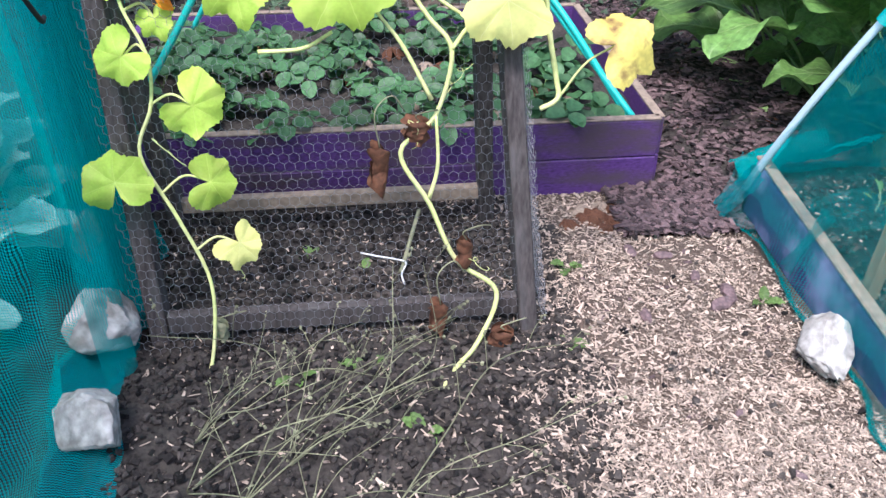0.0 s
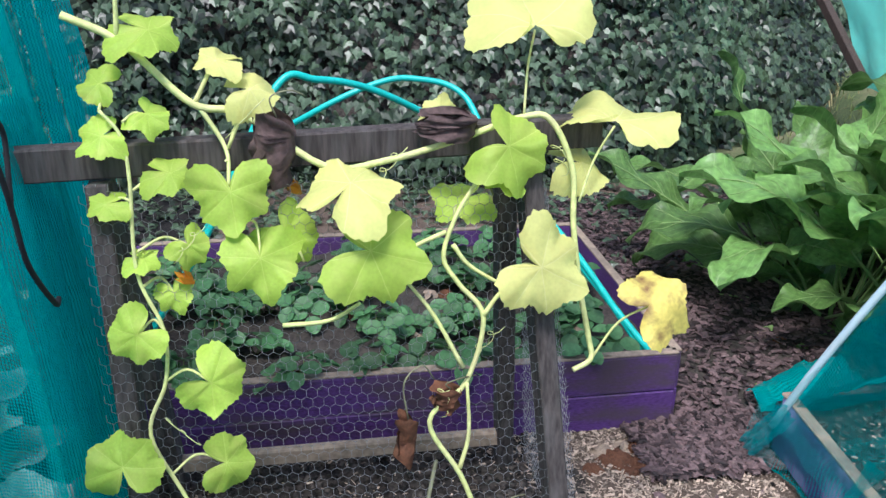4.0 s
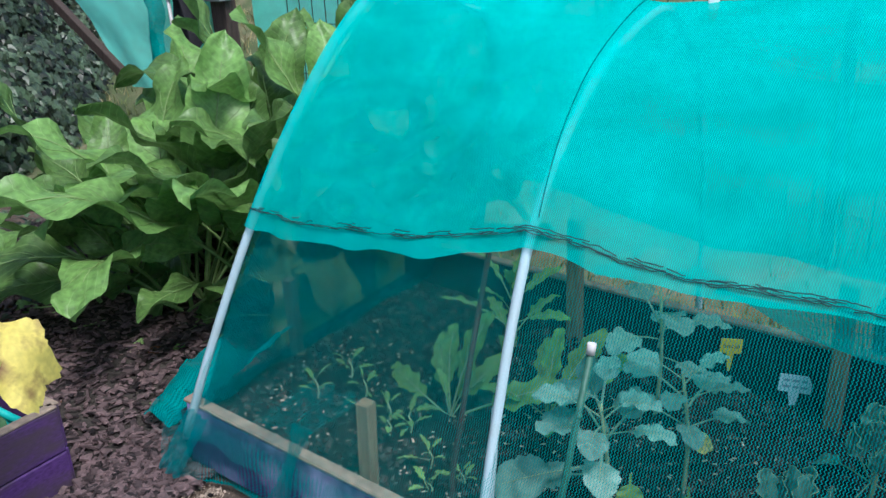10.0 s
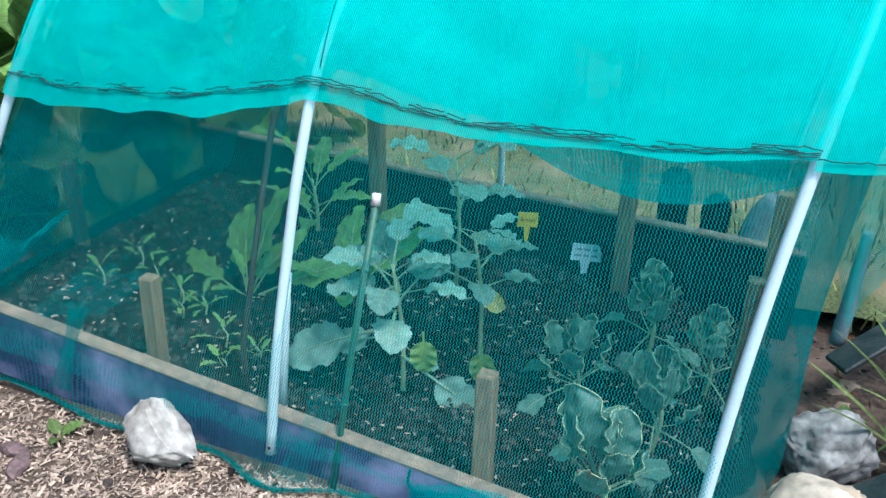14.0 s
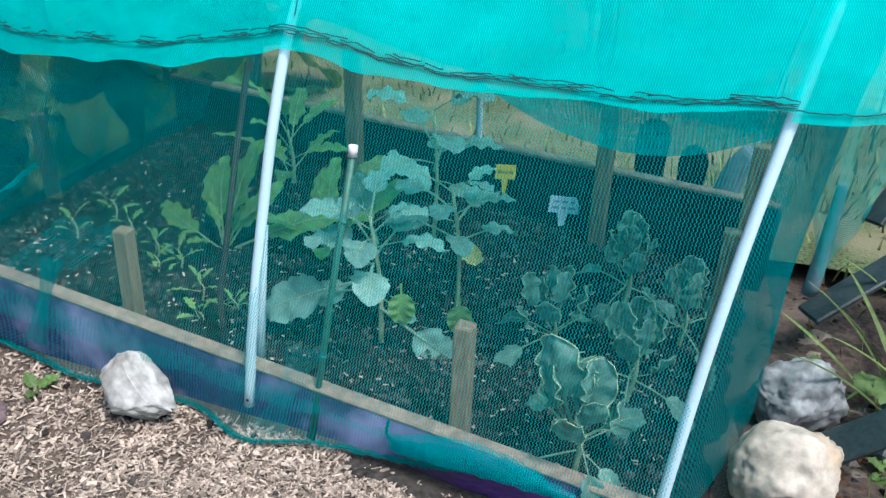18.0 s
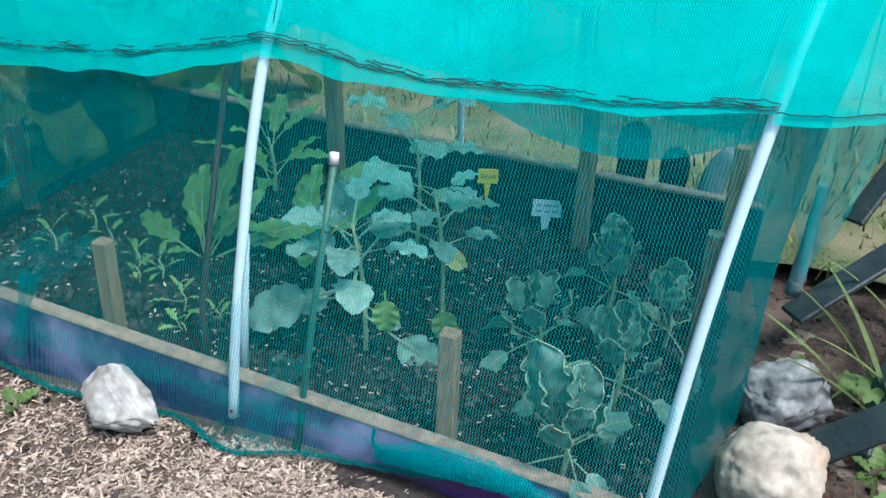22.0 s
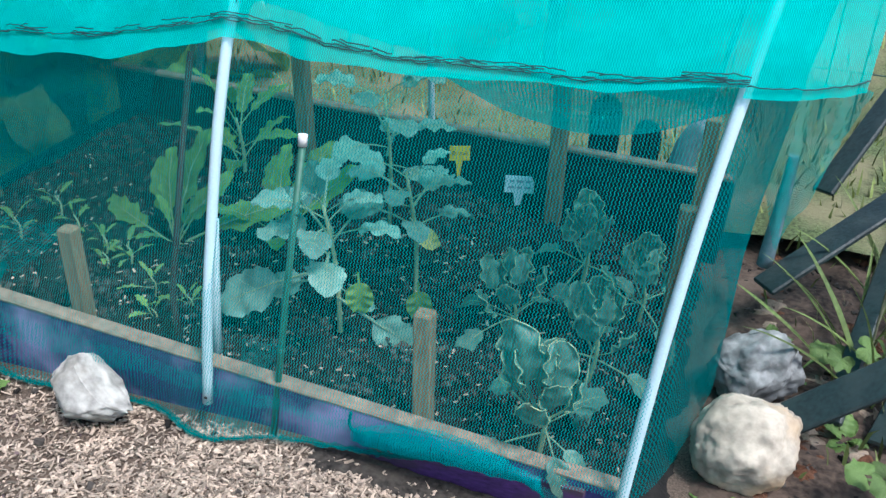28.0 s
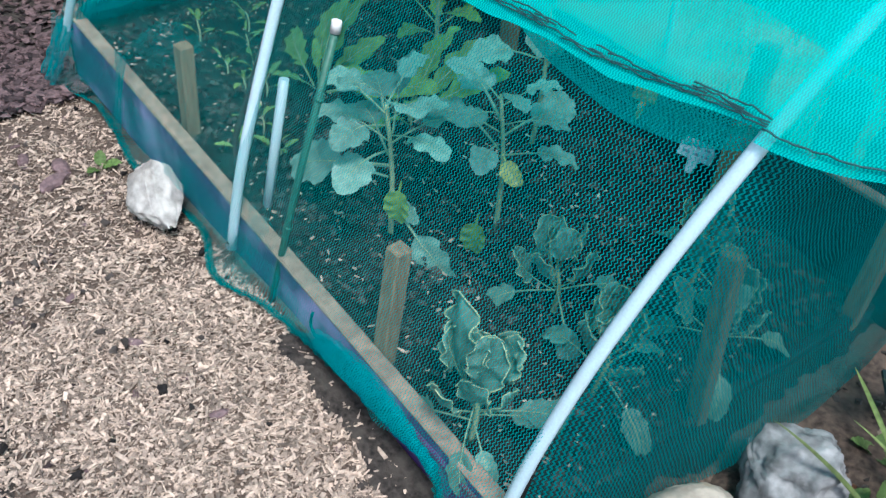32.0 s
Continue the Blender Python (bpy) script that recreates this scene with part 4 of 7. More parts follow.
squash_leaf((-0.700, -1.015, 0.945), 0.150, "squash", (-0.625, -1.04, 0.93), (0.42, 0.0, 0.9), (0.3, -0.5, -0.1), 3)
squash_leaf((-0.840, -0.895, 0.890), 0.095, "pale_leaf", (-0.64, -0.97, 1.02), (0.8, 0.2, 0.5), (0.1, 0.3, -1), 1)
squash_leaf((-0.890, -1.030, 1.095), 0.105, "pale_leaf", (-0.70, -1.02, 1.09), (0.8, 0.1, 0.4), (0, 0.2, 1), 0)
squash_leaf((-0.650, -1.615, 1.050), 0.110, "squash", (-0.64, -1.69, 1.02), (0.55, 0, 0.8), (0.2, 0.9, -0.2), 3)
squash_leaf((-0.620, -1.590, 0.905), 0.095, "squash", (-0.61, -1.69, 0.90), (0.9, 0.1, 0.4), (0, 0.6, -0.7), 2)
squash_leaf((-0.615, -1.630, 0.800), 0.090, "squash", (-0.595, -1.685, 0.83), (0.9, 0, 0.3), (0, 0.3, -1), 1)
squash_leaf((-0.632, -1.745, 0.995), 0.095, "squash", (-0.635, -1.695, 1.0), (0.45, 0, 0.9), (0.3, -0.9, -0.1), 3)
squash_leaf((-0.616, -1.680, 0.880), 0.080, "squash", (-0.605, -1.695, 0.87), (0.45, 0, 0.9), (0.3, 0.8, -0.1), 3)
squash_leaf((-0.670, -1.742, 1.125), 0.115, "squash", (-0.66, -1.704, 1.11), (0.7, -0.2, 0.7), (0.3, -0.8, -0.3), 1)
squash_leaf((-0.712, -1.742, 1.220), 0.100, "squash", (-0.675, -1.740, 1.175), (0.6, -0.1, 0.7), (0.3, -0.5, 0.4), 2)
squash_leaf((-0.705, -1.450, 1.205), 0.135, "pale_leaf", (-0.70, -1.47, 1.155), (0.6, 0.1, 0.7), (0.3, 0.5, 0.3), 4)
squash_leaf((-0.700, -1.655, 1.160), 0.100, "squash", (-0.68, -1.70, 1.15), (0.6, 0.2, 0.8), (0.2, 0.8, -0.4), 2)
squash_leaf((-0.723, -1.515, 1.260), 0.110, "pale_leaf", (-0.72, -1.525, 1.25), (0.35, 0.1, 0.9), (0.2, -0.9, 0.1), 3)
squash_leaf((-0.735, -1.640, 1.320), 0.150, "squash", (-0.735, -1.70, 1.30), (0.5, 0.1, 0.85), (0.2, 0.9, -0.2), 3)
squash_leaf((-0.700, -0.863, 1.325), 0.285, "pale_leaf", (-0.694, -0.880, 1.137), (0.42, -0.08, 0.9), (-0.9, -0.05, 0.42), 5)
squash_leaf((-0.64, -0.93, 1.01), 0.10, "squash", (-0.64, -0.965, 1.03), (0.3, 0.2, 0.9), (0.4, -0.8, -0.2), 2)


def shrivel(seed, w, h):
    """A dead leaf that has curled up and hangs by its stalk."""
    bm = lobed(seed, lobes=5, notch=0.2, cup=0.2, ruffle=0.1, teeth=0.05)
    for v in bm.verts:
        x, y, z = v.co
        a = x * 7.5 + 0.8 * ns(x * 3, y * 3, seed)
        r = 0.20 + 0.10 * ns(x * 6, y * 4, seed + 3)
        v.co = Vector((math.sin(a) * r * w * 1.7, (math.cos(a) * r + z * 0.7) * w * 1.7, -(y - 0.1) * h * 1.05))
    return bm


for at, w, h, mt, top in (((-0.516, -1.154, 0.461), 0.055, 0.13, "dry_leaf", 0.12), ((-0.45, -0.955, 0.26), 0.045, 0.085, "dry_leaf", 0.03), ((-0.42, -1.02, 0.085), 0.05, 0.10, "dry_leaf", 0.12),
                          ((-0.40, -0.86, 0.03), 0.07, 0.05, "dry_leaf", 0.02), ((-0.53, -1.06, 0.55), 0.07, 0.06, "dry_leaf", 0.02), ((-0.68, -1.40, 1.09), 0.10, 0.15, "grey_dry", 0.04),
                          ((-0.70, -1.03, 1.12), 0.15, 0.055, "grey_dry", 0.0), ((-0.44, -1.56, 0.07), 0.04, 0.06, "straw", 0.02)):
    ob = add("withered_leaf", shrivel(int(abs(at[1]) * 100) % 50, w, h), mt, vine)
    ob.location = at
    if top:
        add("withered_stalk", tube(spline([(at[0], at[1], at[2] + h * 0.4), (at[0] + 0.01, at[1] - 0.01, at[2] + h * 0.5 + top * 0.7), (at[0], at[1] + 0.03, at[2] + h * 0.5 + top), (at[0] - 0.02, at[1] + 0.06, at[2] + h * 0.5 + top * 0.6)], 5), 0.0018, 5), "straw", vine)
rv = random.Random(5)
for at in ((-0.52, -1.60, 0.50), (-0.47, -1.50, 0.22), (-0.53, -1.08, 0.52), (-0.60, -1.0, 0.62), (-0.66, -0.80, 1.02), (-0.66, -1.2, 1.02), (-0.66, -1.5, 1.12), (-0.46, -0.9, 0.2), (-0.62, -1.62, 0.88)):
    a0 = rv.uniform(0, 6)
    coil = [Vector(at) + Vector((0.01 + 0.012 * math.cos(k * 0.8 + a0), 0.012 * k * 0.35 * math.cos(a0) + 0.012 * math.sin(k * 0.8), 0.01 * math.sin(k * 0.8 + a0) + 0.004 * k)) for k in range(18)]
    add("tendril", tube(coil, 0.0011, 4), "stem", vine)
for at in ((-0.70, -1.37, 0.99), (-0.62, -1.60, 0.83)):
    bm = bmesh.new()
    bmesh.ops.create_cone(bm, segments=10, radius1=0.004, radius2=0.015, depth=0.034, cap_ends=False)
    for v in bm.verts:
        if v.co.z > 0:
            v.co.z += 0.012 * math.sin(5 * math.atan2(v.co.y, v.co.x))
    ob = add("flower", smooth(bm), "flower", vine, "orange squash flower")
    ob.location, ob.rotation_euler = at, (0.6, 0.5, 0)

# ---- strawberries in the purple bed ----


def leaflet3(seed):
    rng = random.Random(seed)
    bm = bmesh.new()
    for k, a in enumerate((0, 1.9, -1.9)):
        c = Vector((math.sin(a) * 0.006, math.cos(a) * 0.006, 0))
        ctr = bm.verts.new(c + Vector((math.sin(a), math.cos(a), 0)) * 0.025 + Vector((0, 0, -0.004)))
        ring = []
        for j in range(16):
            b = 2 * math.pi * j / 16
            px, py = math.sin(b) * 0.021 * (1 + 0.08 * (j % 2)), 0.026 - math.cos(b) * 0.026
            z = 0.007 * abs(math.sin(b)) - 0.25 * py * py * 6 + rng.uniform(-0.0015, 0.0015)
            ring.append(bm.verts.new(c + Vector((px * math.cos(a) + py * math.sin(a), -px * math.sin(a) + py * math.cos(a), z))))
        for j in range(16):
            bm.faces.new((ctr, ring[j], ring[(j + 1) % 16]))
    bmesh.ops.recalc_face_normals(bm, faces=bm.faces[:])
    return smooth(bm)


TRIOS = [mesh("leaf", leaflet3(s), "strawb") for s in range(4)]
STALK = mesh("leaf_stalk", tube([(0, 0, 0), (0.002, 0.004, 0.05), (0, 0.012, 0.1)], 0.0014, 5), "weed")
rs = random.Random(11)
for i in range(5):
    for j in range(9):
        if rs.random() < 0.26:
            continue
        x, y = X0 + 0.16 + i * 0.215 + rs.uniform(-0.05, 0.05), Y0 + 0.13 + j * 0.185 + rs.uniform(-0.05, 0.05)
        plant = empty("strawberry_plant", "low strawberry plant with dark green three-part leaves in soil", "strawberry plant", "strawberries in the purple bed", at=(x, y, 0.195))
        for k in range(rs.randint(6, 10)):
            a, out = rs.uniform(0, 6.28), rs.uniform(0.03, 0.11)
            h = rs.uniform(0.03, 0.10)
            tipd = Vector((math.cos(a), math.sin(a), -0.25))
            p = Vector((x + out * math.cos(a), y + out * math.sin(a), 0.195 + h))
            nn = Vector((0.35 * math.cos(a) + rs.uniform(-0.3, 0.5), 0.35 * math.sin(a) + rs.uniform(-0.3, 0.3), 1))
            lf = put("leaf", TRIOS[k % 4], facing(p, nn, tipd, rs.uniform(0.8, 1.4)))
            lf.parent, lf.matrix_parent_inverse = plant, Matrix.Translation((-x, -y, -0.195))
            d = p - Vector((x, y, 0.19))
            stk = put("leaf_stalk", STALK, Matrix.Translation((x, y, 0.19)) @ d.to_track_quat("Z", "Y").to_matrix().to_4x4() @ Matrix.Diagonal((1, 1, d.length / 0.1, 1)))
            stk.parent, stk.matrix_parent_inverse = plant, Matrix.Translation((-x, -y, -0.195))

# aqua hoops over the purple bed
for pts in ([(-1.20, -1.95, 0.2), (-1.30, -1.65, 0.649), (-1.45, -1.43, 1.047), (-1.50, -1.306, 1.064), (-1.60, -1.10, 0.995), (-1.72, -0.80, 0.80), (-1.60, -0.62, 0.62), (-1.19, -0.29, 0.22)],
            [(-2.2, -1.85, 0.2), (-2.05, -1.55, 0.68), (-1.95, -1.332, 0.852), (-1.95, -1.10, 0.955), (-1.95, -0.954, 0.97), (-1.90, -0.792, 0.92), (-1.70, -0.70, 0.73), (-1.45, -0.50, 0.50), (-1.22, -0.31, 0.22)]):
    hp = add("pipe_hoop", tube(spline(pts, 10), 0.011, 10), "aqua")
    tagged(hp, "aqua plastic pipe bent into a hoop over the bed", "hoop", "pipe hoops over the purple bed")

# ---- stakes, canes and labels in the netted bed ----


def stake(x, y, z0, z1, w=0.038, lean=(0, 0), label="sawn square wooden stake beside the bed board"):
    bm = box((w, w * 0.9, z1 - z0), (0, 0, (z1 - z0) / 2), bevel=0.003)
    for v in bm.verts:
        v.co.x += lean[0] * v.co.z
        v.co.y += lean[1] * v.co.z
    ob = add("wooden_stake", bm, "stake")
    ob.location = (x, y, z0)
    return tagged(ob, label, "stake", "stakes of the netted bed")


stake(0.460, 0.040, -0.02, 0.310, lean=(-0.03, 0.14))
stake(-0.352, 0.062, 0.02, 0.352, lean=(0, 0.05))
stake(0.893, 0.486, -0.03, 0.467, 0.035, lean=(0.008, -0.21))
stake(0.52, 1.02, -0.05, 0.47, 0.045, label="dark weathered stake behind the back board")
stake(-0.27, 1.03, 0.0, 0.52, 0.045, label="dark weathered stake behind the back board")
stake(-0.91, 0.42, 0.02, 0.42, 0.035)
stake(0.92, 1.0, -0.05, 0.42, 0.04, label="dark weathered stake behind the back board")


def rod(name, pts, r, mat, label, cat, extra=None):
    th = empty(name, label, cat, at=pts[0])
    ob = add("shaft", tube(pts, r, 8), mat, th)
    ob.matrix_parent_inverse = Matrix.Translation(Vector(pts[0]) * -1)
    if extra:
        for nm, bm, mt in extra:
            o = add(nm, bm, mt, th)
            o.matrix_parent_inverse = Matrix.Translation(Vector(pts[0]) * -1)
    return th


rod("garden_cane", [(0.152, -0.024, -0.01), (0.172, 0.05, 0.3), (0.195, 0.128, 0.60)], 0.0075, "green_cane", "green coated garden cane with a pale cap beside the net", "cane",
    [("cap", tube([(0.195, 0.128, 0.60), (0.196, 0.132, 0.622)], 0.0095, 8), "bone")] + [("joint", tube([(0.165 + 0.021 * k, 0.024 + 0.072 * k, 0.19 + 0.28 * k), (0.1655 + 0.021 * k, 0.026 + 0.072 * k, 0.197 + 0.28 * k)], 0.009, 8), "green_cane") for k in range(2)])
rod("dark_cane", [(-0.095, 0.045, 0.04), (-0.10, 0.06, 0.25), (-0.115, 0.18, 0.5), (-0.125, 0.28, 0.70)], 0.0068, "dark_cane", "dark knotted cane standing in the netted bed", "cane")
rod("pipe_offcut", [(-0.030, 0.075, 0.05), (-0.034, 0.115, 0.23), (-0.038, 0.153, 0.392)], 0.011, "pipe", "short pale blue pipe offcut standing in the bed", "pipe")


def plant_label(at, w, h, mat, words, ink, size, lean):
    th = empty("plant_label", "yellow plastic plant label with dark writing" if mat == "yellow" else "pale blue plastic plant label with faded writing", "plant label", "plant labels", at=at)
    bm = box((w, 0.003, h), (0, 0, 0), bevel=0.001)
    head = add("head", bm, mat, th)
    bm = bmesh.new()
    vs = [bm.verts.new(c) for c in ((-w * 0.17, 0, -h / 2), (w * 0.17, 0, -h / 2), (w * 0.05, 0, -h / 2 - 0.055), (-w * 0.05, 0, -h / 2 - 0.055))]
    f = bm.faces.new(vs)
    ex = bmesh.ops.extrude_face_region(bm, geom=[f])
    bmesh.ops.translate(bm, vec=(0, 0.003, 0), verts=[v for v in ex["geom"] if isinstance(v, bmesh.types.BMVert)])
    add("spike", bm, mat, th)
    if words:
        cu = bpy.data.curves.new("writing", "FONT")
        cu.body, cu.size, cu.extrude, cu.align_x, cu.align_y = words, size, 0.0004, "CENTER", "CENTER"
        tx = new("writing", cu)
        tx.data.materials.append(M[ink])
        tx.matrix_local = pose(0, -0.0022, 0, 90, 0, 0)
        tx.parent = head
    else:
        for k in range(2):
            for j in range(3):
                b = add("writing", box((w * (0.16 + 0.05 * ((j + k) % 2)), 0.0008, h * 0.13), (-w * 0.27 + w * 0.27 * j, -0.002, h * 0.18 - h * 0.36 * k), bevel=0), ink, head)
    th.rotation_euler = lean
    return th


plant_label((0.224, 1.045, 0.200), 0.062, 0.045, "yellow", "Brocali", "ink", 0.017, (radians(-8), radians(4), radians(28)))
plant_label((0.409, 1.050, 0.125), 0.09, 0.052, "label_blue", "", "ink_grey", 0.015, (radians(-10), radians(6), radians(24)))

# ---- plants in the netted bed ----


def blade_set(name, mat, seeds, length, width, bend, rim=0.0, rib_mat="rib", **kw):
    """Leaves of unit kind with their ribs, to be shared."""
    return [(mesh(name, blade(s, length, width, bend, **kw), mat), mesh("rib", rib(s, length, width, bend, r=length * 0.0085, rim=rim, **kw), rib_mat)) for s in seeds]


CAGE = blade_set("leaf", "cage_leaf", range(50, 54), 0.36, 0.19, 0.55, wave=0.05, fold=0.2, stalk=0.3, waves=3, full=0.55, tooth=0.02)
BROC = blade_set("leaf", "brassica", range(4), 0.235, 0.104, 0.7, wave=0.06, fold=0.14, stalk=0.46, tooth=0.045, full=0.5, lobe=0.15)
BROC_L = blade_set("leaf", "brassica", range(20, 23), 0.235, 0.088, 0.25, wave=0.06, fold=0.10, stalk=0.46, tooth=0.05, full=0.5, lobe=0.1)
BROC_G = blade_set("leaf", "mustard", range(4, 8), 0.24, 0.058, 0.55, wave=0.07, fold=0.14, stalk=0.36, tooth=0.05, full=0.55, lobe=0.5)
SPOON = blade_set("leaf", "cabbage", range(8, 12), 0.20, 0.108, -0.65, rim=0.0016, wave=0.075, fold=0.34, stalk=0.46, waves=4.5, full=0.40, curl=0.4)
SPOON2 = blade_set("leaf", "cabbage", range(12, 15), 0.19, 0.055, 0.9, wave=0.06, fold=0.15, stalk=0.48, waves=3, full=0.5, tooth=0.04, lobe=0.2)


def leaf_to(th, lib, k, root, tip, normal, length):
    """One leaf of plant th from root towards tip, with its rib."""
    root, tip = Vector(root), Vector(tip)
    me, rb = lib[k % len(lib)]
    o = put("leaf", me, facing(root, normal, tip - root, (tip - root).length / length), th)
    o.matrix_parent_inverse = Matrix.Translation(-th.location)
    new("rib", rb).parent = o


def brassica(x, y, z, h, lib, n, label, cat, seed, tilt=(0.15, 1.1), spread=1.0, scale=(0.8, 1.15), low=0.3, stem="rib", group=""):
    rng = random.Random(seed)
    th = empty(cat.replace(" ", "_"), label, cat, group, at=(x, y, z))
    inv = Matrix.Translation((-x, -y, -z))
    lean = Vector((rng.uniform(-0.1, 0.1), rng.uniform(-0.08, 0.04), 1))
    st = add("stem", tube(spline([(x, y, z - 0.02), (x + lean.x * h * 0.4 + 0.01, y + lean.y * h * 0.4, z + h * 0.5), (x + lean.x * h, y + lean.y * h, z + h)], 5), min(0.0068, 0.0012 + 0.04 * h), 8, taper=0.55), stem, th)
    st.matrix_parent_inverse = inv
    for k in range(n):
        s = low + (1 - low) * k / max(n - 1, 1)
        a = k * 2.4 + rng.uniform(-0.35, 0.35) + seed
        el = tilt[1] * (s ** 1.4) + tilt[0] * (1 - s) + rng.uniform(-0.15, 0.15)
        base = Vector((x + lean.x * h * s, y + lean.y * h * s, z + h * s))
        d = Vector((math.cos(a) * math.cos(el) * spread, math.sin(a) * math.cos(el) * spread, math.sin(el))).normalized()
        side = d.cross(Vector((0, 0, 1))).normalized()
        nrm = side.cross(d)
        sc = rng.uniform(*scale) * (1.05 - 0.35 * s)
        me, rb = lib[k % len(lib)]
        m = facing(base, nrm, d, sc)
        lf = put("leaf", me, m, th)
        lf.matrix_parent_inverse = inv
        new("rib", rb).parent = lf
    return th


G = "brassicas under the net"
cabbage = brassica(0.694, 0.071, 0.05, 0.13, SPOON, 11, "large young cabbage with cupped blue-green leaves", "cabbage plant", 71, tilt=(0.5, 1.25), scale=(0.8, 1.05), low=0.4, group=G)
for k, (tip, nrm) in enumerate((((0.63, 0.02, 0.33), (-0.1, 0.85, 0.2)), ((0.715, 0.01, 0.30), (0.15, 0.85, 0.2)))):
    leaf_to(cabbage, SPOON, k, (0.69, 0.07, 0.13), tip, nrm, 0.19)
for k, (tip, nrm) in enumerate((((0.57, -0.01, 0.10), (0, -0.5, 0.8)), ((0.79, 0.02, 0.08), (0, -0.4, 0.9)), ((0.79, 0.12, 0.17), (0, -0.6, 0.7)), ((0.80, 0.14, 0.19), (0, -0.5, 0.8)), ((0.55, 0.16, 0.16), (-0.2, -0.5, 0.8)), ((0.76, -0.01, 0.03), (0, -0.5, 0.8)))):
    leaf_to(cabbage, SPOON2, k, (0.695, 0.07, 0.09 + 0.008 * k), tip, nrm, 0.16)
broc = brassica(0.175, 0.275, 0.06, 0.34, BROC, 12, "tall blue-green broccoli plant with a bare stem", "broccoli plant", 3, tilt=(0.25, 0.75), low=0.62, scale=(0.75, 1.05), group=G)
for k, (root, tip, nrm) in enumerate((((0.172, 0.27, 0.25), (-0.030, 0.096, 0.316), (0.0, -0.55, 0.83)), ((0.17, 0.27, 0.22), (0.07, 0.17, 0.30), (0.0, -0.6, 0.8)), ((0.175, 0.27, 0.17), (0.37, 0.17, 0.13), (0.3, -0.8, 0.4)),
                                       ((0.175, 0.275, 0.33), (0.055, 0.26, 0.49), (-0.2, -0.75, 0.6)), ((0.17, 0.275, 0.20), (0.26, 0.25, 0.16), (0.1, -0.9, 0.3)))):
    leaf_to(broc, BROC_L, k, root, tip, nrm, 0.225)
brassica(0.28, 0.50, 0.06, 0.34, BROC, 11, "tall blue-green broccoli plant with a bare stem", "broccoli plant", 7, tilt=(0.2, 0.7), low=0.55, scale=(0.75, 1.05), group=G)
brassica(0.10, 0.78, 0.06, 0.40, BROC, 9, "tall blue-green broccoli plant with a bare stem", "broccoli plant", 12, tilt=(0.1, 0.8), low=0.5, scale=(0.9, 1.2), group=G)
turnip = brassica(-0.36, 0.43, 0.10, 0.04, BROC_G, 4, "light green turnip plant with broad ragged leaves", "turnip plant", 2, tilt=(0.7, 1.3), scale=(0.6, 0.9), low=0.1, group=G)
for k, (tip, nrm) in enumerate((((-0.63, 0.40, 0.285), (0.15, -0.75, 0.65)), ((-0.42, 0.42, 0.42), (0.1, -0.9, 0.4)), ((-0.30, 0.44, 0.48), (-0.1, -0.95, 0.2)), ((-0.27, 0.36, 0.37), (-0.1, -0.9, 0.4)), ((-0.44, 0.36, 0.38), (0.1, -0.9, 0.4)), ((-0.06, 0.42, 0.39), (-0.1, -0.75, 0.65)))):
    leaf_to(turnip, BROC_G, k, (-0.355, 0.43, 0.11), tip, nrm, 0.27)
turnip = brassica(-0.12, 0.55, 0.09, 0.05, BROC_G, 5, "light green turnip plant with broad ragged leaves", "turnip plant", 5, tilt=(0.6, 1.2), scale=(0.8, 1.1), low=0.1, group=G)
for k, tip in enumerate(((-0.16, 0.45, 0.41), (0.03, 0.47, 0.40), (-0.05, 0.50, 0.45), (-0.20, 0.52, 0.38))):
    leaf_to(turnip, BROC_G, k + 1, (-0.12, 0.55, 0.11), tip, (0.0, -0.85, 0.5), 0.27)
brassica(-0.40, 0.86, 0.10, 0.20, BROC_G, 10, "light green turnip plant with broad ragged leaves", "turnip plant", 9, tilt=(0.5, 1.2), scale=(1.0, 1.4), low=0.1, group=G)
for k, (x, y, h) in enumerate(((-0.48, 0.31, 0.05), (-0.70, 0.42, 0.05), (-0.70, 0.27, 0.06), (-0.53, 0.26, 0.04), (-0.28, 0.22, 0.04), (-0.40, 0.30, 0.05), (-0.60, 0.36, 0.05), (-0.44, 0.26, 0.04), (-0.17, 0.20, 0.035), (-0.22, 0.13, 0.03))):
    brassica(x, y, board_z(x) - 0.045, h, BROC_G, 5 + k % 3, "small light green seedling in dark soil", "seedling", 6 + k, tilt=(0.5, 1.1), scale=(0.20, 0.40), low=0.2, group="seedlings in the netted bed")
for x, y, z, h, sd in ((0.55, 0.42, 0.05, 0.12, 4), (0.745, 0.34, 0.04, 0.13, 6), (0.66, 0.74, 0.03, 0.14, 9), (0.82, 0.62, 0.02, 0.12, 10)):
    th = brassica(x, y, z, h, SPOON, 9, "young cabbage with cupped blue-green leaves", "cabbage plant", sd, tilt=(0.45, 1.2), scale=(0.75, 1.0), low=0.4, group=G)
    rl = random.Random(sd)
    for k in range(4):
        a = k * 1.7 + sd
        leaf_to(th, SPOON2, k, (x, y, z + 0.05), (x + 0.15 * math.cos(a), y + 0.15 * math.sin(a), z + rl.uniform(0.04, 0.12)), (0.1, -0.2, 1), 0.16)
YEL = mesh("leaf", blade(33, 0.085, 0.045, 0.4, stalk=0.25, wave=0.06, full=0.5), "pale_leaf")
GRN = mesh("leaf", blade(34, 0.10, 0.06, 0.4, stalk=0.25, wave=0.06, full=0.5), "mustard")
